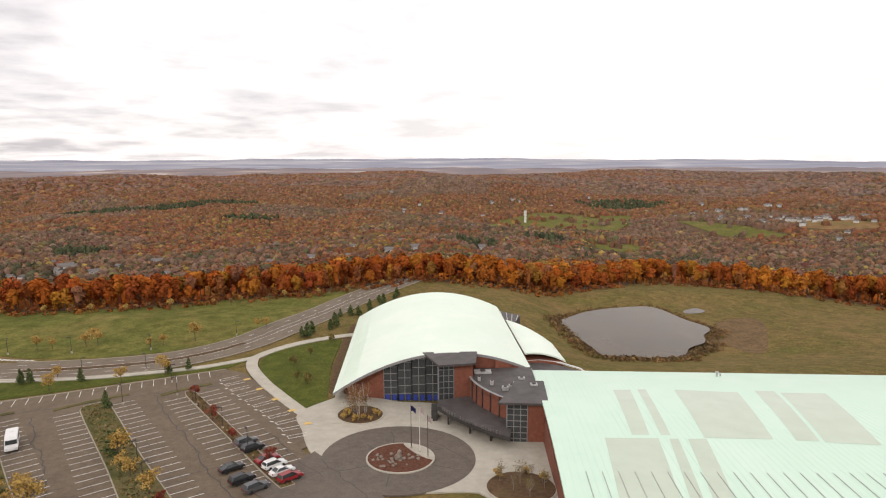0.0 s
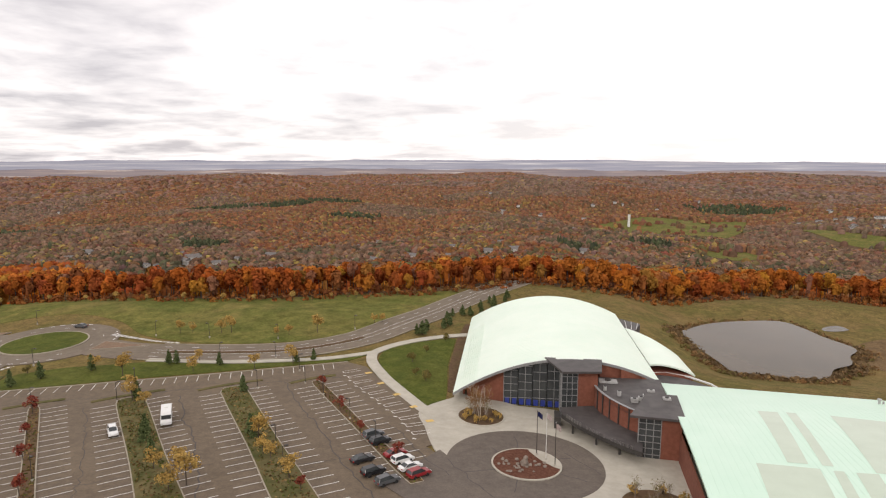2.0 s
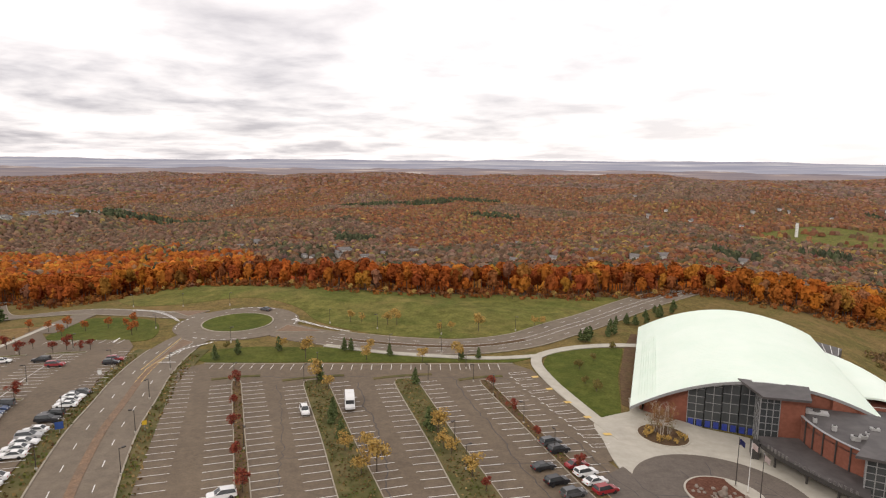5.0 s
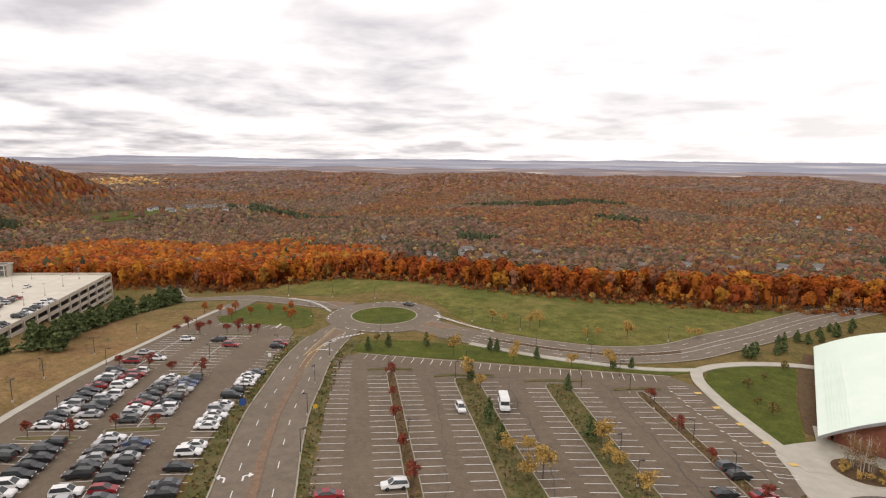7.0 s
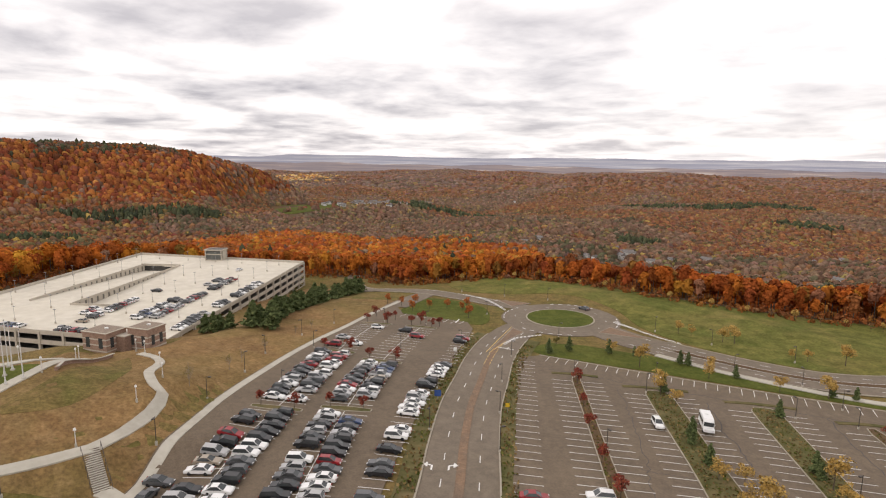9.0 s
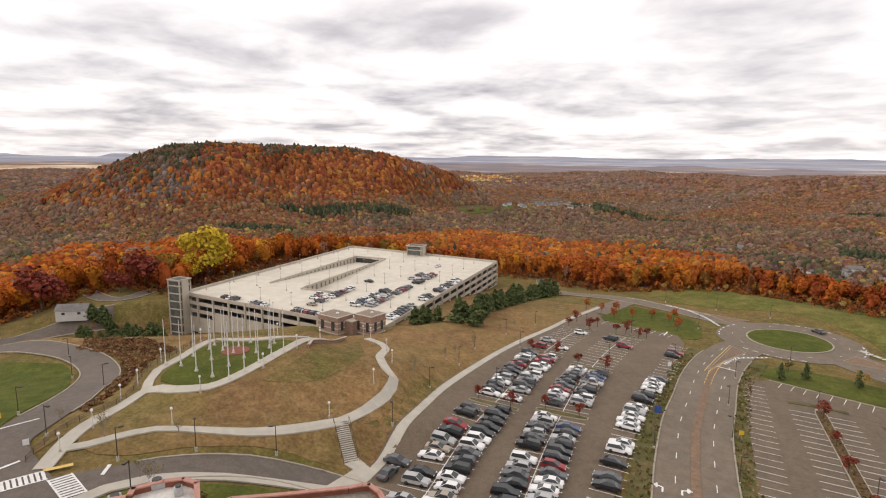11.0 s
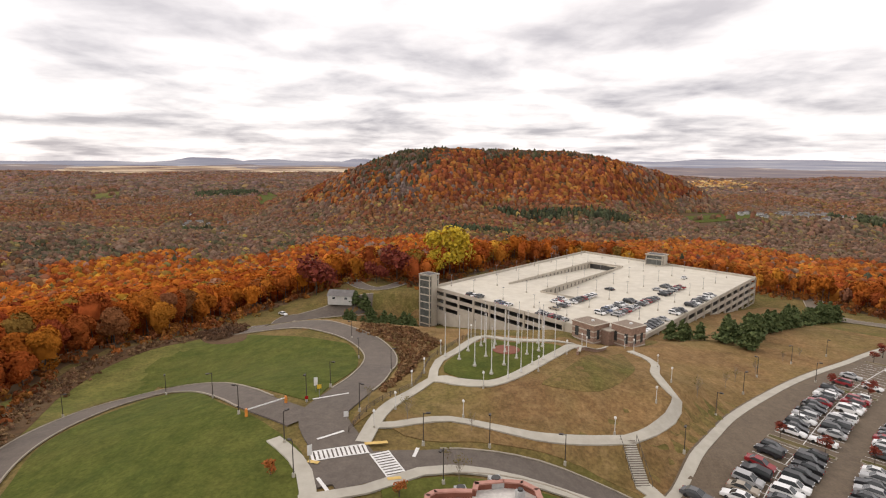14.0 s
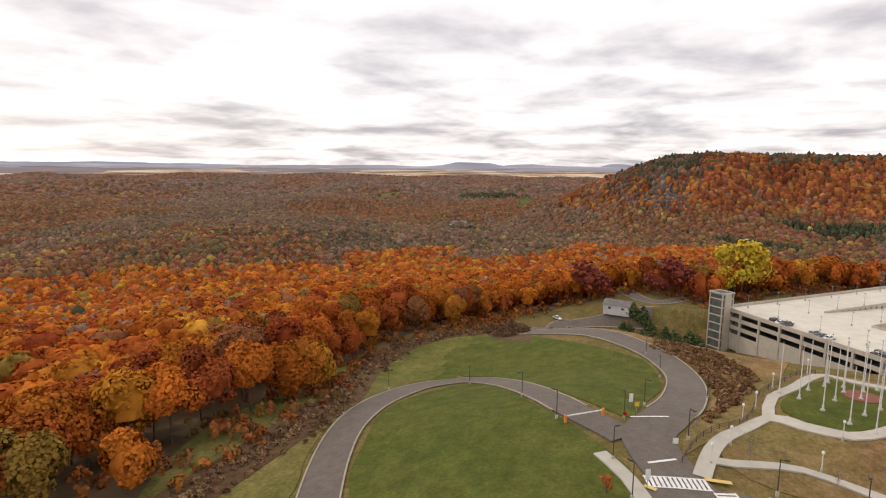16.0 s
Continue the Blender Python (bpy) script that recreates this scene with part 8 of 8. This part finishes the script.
# stair down the bank
STA, STB = np.array((-138.8, 4.0)), np.array((-131.6, 4.1))
stair = empty("garden_stair", "pale concrete stair down the grass bank", "stair")
d = STB - STA
sa = math.atan2(d[1], d[0])
for k in range(20):
    c = STA + d * (k + 0.5) / 20
    z = H(*STA) + (H(*STB) - H(*STA)) * (k + 1) / 20 + 0.4
    part("step", box(bmesh.new(), c[0], c[1], z - 0.45, np.linalg.norm(d) / 20 + 0.02, 2.3, 0.9, sa), M["concrete"], stair)
    c = c - d / 40
    # shade on each riser is put in as a darker strip
    part("nosing", box(bmesh.new(), c[0], c[1], z + 0.1, 0.03, 2.3, 0.16, sa), M["stone"], stair, "dark strip for the shade on the riser")
for s in (-1, 1):
    n = np.array([-d[1], d[0]]) / np.linalg.norm(d) * 1.4 * s
    part("handrail", rib(bmesh.new(), [(STA[0] + n[0], STA[1] + n[1], H(*STA) + 1.3), (STB[0] + n[0], STB[1] + n[1], H(*STB) + 1.2)], 0.07, 0.07), M["bronze"], stair, "dark handrail")
    for k in range(6):
        c = STA + d * k / 5 + n
        part("rail_post", cyl(bmesh.new(), c[0], c[1], H(*c), H(*STA) + (H(*STB) - H(*STA)) * k / 5 + 1.25, 0.03, 0.03, 6), M["bronze"], stair)
setting(strip("footpath_foot", smooth_line([(-132, 4.1), (-129.4, 5.4), (-127, 3.2), (-123, -1.2), (-119, -4)]), 3.0, 0.37, M["concrete"], across=1), "pale concrete footpath", "path")

# timber rail fence along the scrub bank
fence = empty("rail_fence", "dark rail fence along the footpath", "fence")
FL = smooth_line([(-134, -42.0), (-142, -40.0), (-150, -36.4), (-156, -31.8), (-161, -30.2), (-166, -29.0), (-172, -25.2), (-179, -21.2), (-184, -17)], step=2.4)
for p in FL:
    part("post", box(bmesh.new(), p[0], p[1], H(*p) + 0.6, 0.1, 0.1, 1.3), M["bark"], fence)
for z in (0.5, 0.8, 1.1):
    for p, q in zip(FL[:-1], FL[1:]):
        part("rail", rib(bmesh.new(), [(p[0], p[1], H(*p) + z), (q[0], q[1], H(*q) + z)], 0.07, 0.07), M["bark"], fence)

# low retaining wall with planters beside the pavilion
rwall = empty("retaining_wall", "low brown brick retaining wall with pale cap", "wall")
RW = smooth_line([(-168, 3.2), (-172, 4.6), (-178.5, 9.2), (-187, 14.4), (-191, 17)], step=3.0)
for p, q in zip(RW[:-1], RW[1:]):
    za, zb = H(*p), H(*q)
    part("wall_block", face_x(bmesh.new(), p, q, min(za, zb) - 1, za + 0.9, 0.4, zb + 0.9), M["brown_brick"], rwall)
    part("cap_stone", rib(bmesh.new(), [(p[0], p[1] + 0.2, za + 0.9), (q[0], q[1] + 0.2, zb + 0.9)], 0.55, 0.12), M["concrete"], rwall, "pale cap stone")

M["parapet"] = material("faded_red_coping", [(0.3, (0.36, 0.17, 0.13)), (0.7, (0.46, 0.24, 0.19))], 1, 0.8, 0.0)
# two brick buildings with parapets, just below the camera's path
M["old_white_roof"] = material("stained_white_roof", [(0.3, (0.52, 0.49, 0.45)), (0.7, (0.66, 0.63, 0.59))], 0.6, 0.8, 0.05, 4, big=[(0.3, (0.42, 0.38, 0.33), 0.5)], grain=[(2.5, 0.12)])
M["gravel_roof"] = material("grey_gravel_roof", [(0.3, (0.17, 0.14, 0.115)), (0.7, (0.25, 0.21, 0.17))], 1.5, 0.95, 0.3, 8, grain=[(4.0, 0.25)])


def parapet_building(label, outline, z0, z1, roof_mat, roof_label):
    b_ = empty("brick_building", label, "building", "brick buildings")
    part("wall", prism(bmesh.new(), outline, z0, z1 - 0.9), M["brick"], b_)
    part("roof", prism(bmesh.new(), outline, z1 - 0.9, z1 - 0.75), M[roof_mat], b_, roof_label)
    area_ = sum(p[0] * q[1] - q[0] * p[1] for p, q in zip(outline, outline[1:] + outline[:1]))
    sg = 1 if area_ > 0 else -1
    for p, q in zip(outline, outline[1:] + outline[:1]):
        part("parapet", face_x(bmesh.new(), p, q, z1 - 0.75, z1 - 0.1, 0.35 * sg), M["brick"], b_)
        part("coping", face_x(bmesh.new(), p, q, z1 - 0.1, z1 + 0.06, 0.55 * sg), M["parapet"], b_, "faded red coping")
    return b_


BL_L = [(-101.2, -30.3), (-102.0, -29.4), (-102.1, -27.3), (-102.0, -25.6), (-103.3, -25.3), (-103.7, -22.3), (-103.4, -20.3), (-101.9, -18.9), (-98.0, -18.8)] + [(-86.0, -19.8), (-90.2, -31.3)]
ringb = parapet_building("brick building with stained white flat roof and red coping", BL_L, 5, 20.0, "old_white_roof", "stained white flat roof")
BL_R = [(-102.5, -17.4), (-102.9, -15.9), (-101.6, -10.5), (-100.3, -3.8), (-100.2, -2.2), (-99.9, -1.3), (-97.9, -0.6)] + [(-86.9, -0.6), (-92.5, -17.4)]
parapet_building("low brick building with gravel roof and red coping", BL_R, 0, 17.0, "gravel_roof", "grey gravel flat roof")
cx_, cy_ = np.mean([p[0] for p in BL_L]), np.mean([p[1] for p in BL_L])
for dx, dy, sx, sy, sz in ((-4.5, 1.5, 1.6, 1.3, 0.7), (-3.2, -2.2, 1.2, 1.2, 0.5), (-2.0, 3.6, 0.8, 0.8, 0.9), (1.5, 0.5, 2.2, 1.4, 0.9)):
    roof_unit(cx_ + dx, cy_ + dy, 19.25, sx, sy, sz, 0.2)
setting(area("lawn_strip", [tuple(p) for p in smooth_line([(-119, -36), (-122, -31), (-123.6, -26), (-124.2, -20), (-124, -15), (-123, -9), (-117, -6), (-112, -14), (-110, -30)], True)], 0.15, M["green"]), "green lawn between path and brick building", "lawn")

# lamp masts on the garage roof
def roof_mast():
    l = empty("roof_mast", "slim grey lamp mast on the garage roof", "lamp mast", "garage roof masts")
    part("pole", cyl(bmesh.new(), 0, 0, 0, 5.2, 0.07, 0.05, 6), M["mullion"], l)
    part("head", box(bmesh.new(), 0, 0, 5.2, 1.1, 0.3, 0.14), M["mullion"], l)
    part("plinth", cyl(bmesh.new(), 0, 0, 0, 0.8, 0.3, 0.28, 8), M["precast"], l)
    return l


rm, first = roof_mast(), True
for a in np.linspace(10, GA_L - 10, 8):
    for b in (11, 33, 49, 66, 84, 99):
        x, y = gp(a, b)
        if first:
            rm.matrix_basis = pose(x, y, deck_z(a, b)); first = False
        else:
            copy_thing(rm, pose(x, y, deck_z(a, b), 0, 0, 40))


# ---------------------------------------------------------------- houses in the valley and beside the road
M["siding"] = material("white_house_siding", [(0.3, (0.5, 0.49, 0.47)), (0.7, (0.6, 0.59, 0.56))], 0.5, 0.8, 0.0)
M["shingle"] = material("grey_shingle_roof", [(0.3, (0.12, 0.11, 0.105)), (0.7, (0.2, 0.185, 0.175))], 0.5, 0.9, 0.0)


def house(w, d_, h_, label):
    t = empty("house", label, "house", "valley houses")
    part("wall", box(bmesh.new(), 0, 0, h_ / 2 - 1, w, d_, h_ + 2), M["siding"], t)
    bm = bmesh.new()
    e = 0.5
    v = [bm.verts.new(p) for p in ((-w / 2 - e, -d_ / 2 - e, h_), (w / 2 + e, -d_ / 2 - e, h_), (w / 2 + e, d_ / 2 + e, h_), (-w / 2 - e, d_ / 2 + e, h_), (-w / 2 - e, 0, h_ + d_ * 0.36), (w / 2 + e, 0, h_ + d_ * 0.36))]
    for f in ((0, 1, 5, 4), (2, 3, 4, 5), (0, 4, 3), (1, 2, 5), (0, 3, 2, 1)):
        bm.faces.new([v[i] for i in f])
    part("roof", bm, M["shingle"], t, "grey shingle roof")
    for s in (-1, 1):
        for k in range(2):
            part("window", box(bmesh.new(), -w * 0.25 + k * w * 0.5, s * (d_ / 2 + 0.02), h_ * 0.62, 1.8, 0.08, 1.4), M["glass"], t, "dark window")
    part("chimney", box(bmesh.new(), w * 0.25, 0.4, h_ + d_ * 0.36, 0.8, 0.8, 1.8), M["brick"], t, "brick chimney")
    return t


h1 = house(13, 8.5, 5.2, "white clapboard house among autumn trees")
h2 = house(17, 9.5, 4.2, "pale sided house among autumn trees")
h3 = house(19, 9, 5.4, "long white building with grey roof among trees")
rg = np.random.default_rng(43)
for i, (x, y) in enumerate(HOUSE_SPOTS):
    p = (h1, h2, h3)[i % 3]
    m = pose(x, y, H(x, y) + 1.2, 0, 0, rg.uniform(0, 360)) @ Matrix.Scale(rg.uniform(0.85, 1.2), 4)
    if i < 3:
        p.matrix_basis = m
    else:
        copy_thing(p, m)
copy_thing(h2, pose(-315, -68.5, H(-315, -68.5) + 0.4, 0, 0, 80) @ Matrix.Scale(0.6, 4))
tower = empty("white_tower", "slim white tower block standing in a field", "tower", at=(242, 1684, H(242, 1684)))
part("shaft", box(bmesh.new(), 0, 0, 17, 6.5, 6.5, 36), M["white_metal"], tower)
part("cap", box(bmesh.new(), 0, 0, 35.4, 7.2, 7.2, 1.0), M["hvac"], tower)
for k in range(7):
    part("window_band", box(bmesh.new(), 0, 0, 6 + k * 4.2, 6.7, 6.7, 0.7), M["hvac"], tower)


# ---------------------------------------------------------------- birches, rough grass and brambles
M["birch"] = material("white_birch_bark", [(0.3, (0.36, 0.31, 0.26)), (0.7, (0.5, 0.45, 0.39))], 2.5, 0.8, 0.2, 8)


def birch(seed, tall, rad):
    rg_ = np.random.default_rng(seed)
    t = empty("birch_tree", "thin white-barked birch with few brown leaves in a bed", "tree", "birches")
    bm = bmesh.new()
    for s in range(3):
        a = s * 2.1 + seed
        base, head = Vector((math.cos(a) * 0.25, math.sin(a) * 0.25, -0.2)), Vector((math.cos(a) * rad * 0.55, math.sin(a) * rad * 0.55, tall * rg_.uniform(0.85, 1.0)))
        mid_ = base.lerp(head, 0.5) - Vector((math.cos(a), math.sin(a), 0)) * 0.25
        limb(bm, base, mid_, 0.085, 0.055, 5)
        limb(bm, mid_, head, 0.055, 0.012, 5)
        for k in range(14):
            p_ = (base.lerp(mid_, rg_.uniform(0.5, 1)) if k < 4 else mid_.lerp(head, rg_.uniform(0, 0.9)))
            e_ = p_ + Vector((rg_.normal(0, 0.5), rg_.normal(0, 0.5), rg_.uniform(0.5, 1.4)))
            limb(bm, p_, e_, 0.022, 0.006, 3)
    part("stem", bm, M["birch"], t, "white birch stems")
    (V, F), _ = crowns(rg_, np.array([0.0]), np.array([0.0]), np.array([0.0]), np.array([tall]), np.array([rad * 1.1]), 660, 0.2, 11)
    leaf_mesh("last_leaves", V, F, LEAF["wither"], t, "sparse withered brown leaves")
    return t


LEAF["wither"] = leaf_colours("withered_leaves", [(0.17, 0.09, 0.04), (0.26, 0.14, 0.06), (0.21, 0.12, 0.055)])
plant([birch(1, 7.6, 2.0), birch(2, 7.0, 1.9)], [(-21.4, 128.2), (-18.6, 128.6), (-19.8, 126.0)], 61, 0.9, 1.1, 0.4)


def tuft_patch(name, pts, size, cols, label, category="grass"):
    """Upright rough blades scattered over the ground."""
    rg_ = np.random.default_rng(len(pts))
    n = len(pts)
    zz = height(pts[:, 0], pts[:, 1])
    c = np.column_stack([pts, zz + 0.28 + size * rg_.uniform(0.15, 0.4, n)])
    V, F = leaf_sheets(rg_, c, rg_.normal(0, 1, (n, 3)) * np.array([1, 1, 0.5]), size, 0.3)
    tint = np.array(cols)[rg_.integers(0, len(cols), n)] * rg_.uniform(0.75, 1.25, (n, 1))
    soup(name, V, F, M["woods"], label, category, np.repeat(tint, 4, 0))


rg = np.random.default_rng(71)
pts = []
for p, q, w in ISLES:
    p, q = np.array(p, float), np.array(q, float)
    u = (q - p) / np.linalg.norm(q - p)
    n_ = int(np.linalg.norm(q - p) * w * 2.6)
    pts.append(p + np.outer(rg.uniform(0.5, np.linalg.norm(q - p), n_), u) + np.outer(rg.uniform(-0.45, 0.45, n_) * w, (-u[1], u[0])))
for off in (-8.4, 8.4):
    b = np.array([along(BOUL, s)[0] + np.array([-along(BOUL, s)[1][1], along(BOUL, s)[1][0]]) * (off + rg.uniform(-1.6, 1.6)) for s in rg.uniform(2, length(BOUL) - 25, 700)])
    pts.append(b)
tuft_patch("rough_grass_strips", np.vstack(pts), 0.5, [(0.19, 0.13, 0.055), (0.10, 0.10, 0.03), (0.25, 0.17, 0.075), (0.13, 0.08, 0.04), (0.08, 0.095, 0.025)], "scruffy brown and green grass in the planting strips")


def inside_poly(poly, n):
    poly = np.array(poly, float)
    lo, hi = poly.min(0), poly.max(0)
    P = rg.uniform(lo, hi, (n * 3, 2))
    ins = np.zeros(len(P), bool)
    for a, b in zip(poly, np.roll(poly, -1, 0)):
        ins ^= ((a[1] > P[:, 1]) != (b[1] > P[:, 1])) & (P[:, 0] < (b[0] - a[0]) * (P[:, 1] - a[1]) / (b[1] - a[1] + 1e-12) + a[0])
    return P[ins][:n]


def brambles(name, P, size, tall, cols, label):
    rg_ = np.random.default_rng(len(P))
    n = len(P)
    hh = tall * rg_.uniform(0.5, 1.3, n)
    V, F, per = canopy(rg_, P[:, 0], P[:, 1], height(P[:, 0], P[:, 1]) + 0.2 + hh * 0.3, size * rg_.uniform(0.6, 1.3, n), hh * 0.6, 54, 0.36, 6)
    tint = np.array(cols)[rg_.integers(0, len(cols), n)] * rg_.uniform(0.7, 1.25, (n, 1))
    soup(name, V, F, M["woods"], label, "shrubs", np.repeat(tint, per, 0))


brambles("bank_brambles", inside_poly([(-150, -39.5), (-165, -36), (-186, -35), (-207, -39), (-217, -50), (-226, -50), (-222, -34), (-206, -24), (-190, -27), (-170, -29)], 760), 0.75, 0.38, [(0.19, 0.098, 0.05), (0.24, 0.135, 0.065), (0.17, 0.09, 0.05), (0.26, 0.165, 0.085)], "reddish brown brambles on the bank below the path")
brambles("edge_brambles", inside_poly([(-236, -103), (-250, -112), (-262, -104), (-248, -92), (-236, -96)], 160), 1.5, 1.3, [(0.13, 0.07, 0.042), (0.17, 0.10, 0.06), (0.10, 0.06, 0.04)], "tangled brown brambles between lawn and wood")
rp = POND.mean(0) + (np.array([POND[i] for i in rg.integers(0, len(POND), 420)]) - POND.mean(0)) * rg.uniform(1.03, 1.22, (420, 1)) + rg.normal(0, 1.2, (420, 2))
brambles("pond_shrubs", rp, 1.0, 1.2, [(0.22, 0.14, 0.065), (0.28, 0.18, 0.08), (0.16, 0.135, 0.05), (0.20, 0.11, 0.05)], "dry shrubs and tall grass round the pond")

# young golden trees along the north wood's edge
edge_pts = [along(np.array([(-250, 176), (-229, 195), (-206, 207), (-176, 211), (-147, 214), (-122, 219), (-88, 233), (-54, 245), (-20, 272)], float), s_)[0] + rg.normal(0, 1.5, 2) for s_ in np.linspace(4, 250, 34)]
plant([broadleaf(91, 4.2, 1.5, 300, 0.36, LEAF["gold"], "young golden tree at the wood's edge"), broadleaf(92, 4.6, 1.3, 260, 0.36, LEAF["wither"], "thin brown young tree at the wood's edge")], [tuple(p) for p in edge_pts], 92, 0.6, 1.1, 0.1)
setting(area("bank_green", [tuple(p) for p in smooth_line([(-152, -8.0), (-158, -3), (-166, 3.2), (-174, 9.5), (-184, 16), (-187, 19.5), (-176, 18), (-167, 15.5), (-160, 11.5), (-154, 6), (-151, 0)], True)], 0.17, M["rough"]), "greener grass on the crown of the bank", "grass")

EDGE_LINE = smooth_line([(-100, -112), (-130, -111), (-152, -111.5), (-172, -119), (-188, -125), (-210, -127), (-230, -121), (-246, -109), (-262, -106), (-285, -107)])
setting(strip("scrub_edge", EDGE_LINE, 9.0, 0.2, M["scrub"], across=3), "brown scrub strip between lawn and wood", "scrub")
ep = np.array([along(EDGE_LINE, q)[0] for q in rg.uniform(0, length(EDGE_LINE) - 1, 620)]) + rg.normal(0, 2.2, (620, 2))
brambles("scrub_brambles", ep, 0.75, 0.5, [(0.19, 0.105, 0.06), (0.25, 0.15, 0.08), (0.16, 0.09, 0.055), (0.27, 0.17, 0.09)], "tangled brown brambles along the wood's edge")
setting(area("tan_island", [tuple(p) for p in smooth_line([(-233.3, -69.2), (-224.9, -64.7), (-224.5, -53.9), (-223.3, -41.4), (-219.5, -29.3), (-214.8, -20.4), (-220.4, -19.1), (-304.1, -26.3), (-306.5, -39.2), (-309.2, -52.3), (-308.1, -68.0)], True)], 0.17, M["tan"]), "dry tan grass between the two roads", "grass")
setting(area("gravel_patch", [tuple(p) for p in smooth_line([(-249.9, -108.9), (-262.3, -106.6), (-248.5, -93.6), (-227.7, -87.6), (-233.5, -101.0)], True)], 0.16, M["mulch"]), "bare brown gravel beside the road", "gravel")
setting(area("reed_marsh", [tuple(p) for p in smooth_line([(109.5, 229.5), (127.3, 241.7), (134.1, 233.8), (113.2, 195.0), (104.1, 206.0), (98.4, 205.4)], True)], 0.2, M["reed"]), "brown reedy marsh beside the pond", "reeds")
setting(area("marsh_pool", [tuple(p) for p in smooth_line([(110.0, 255.5), (117.4, 259.5), (119.1, 253.5), (113.4, 250.5), (108.3, 250.6)], True)], 0.25, M["water"], 3.0, 0.1), "small pool in the marsh", "water")
setting(area("lawn_joint", [tuple(p) for p in smooth_line([(-188, -99), (-205, -101), (-228, -94), (-244, -97), (-240, -112), (-215, -116), (-190, -112)], True)], 0.115, M["green"]), "green lawn between loop road and wood", "lawn")
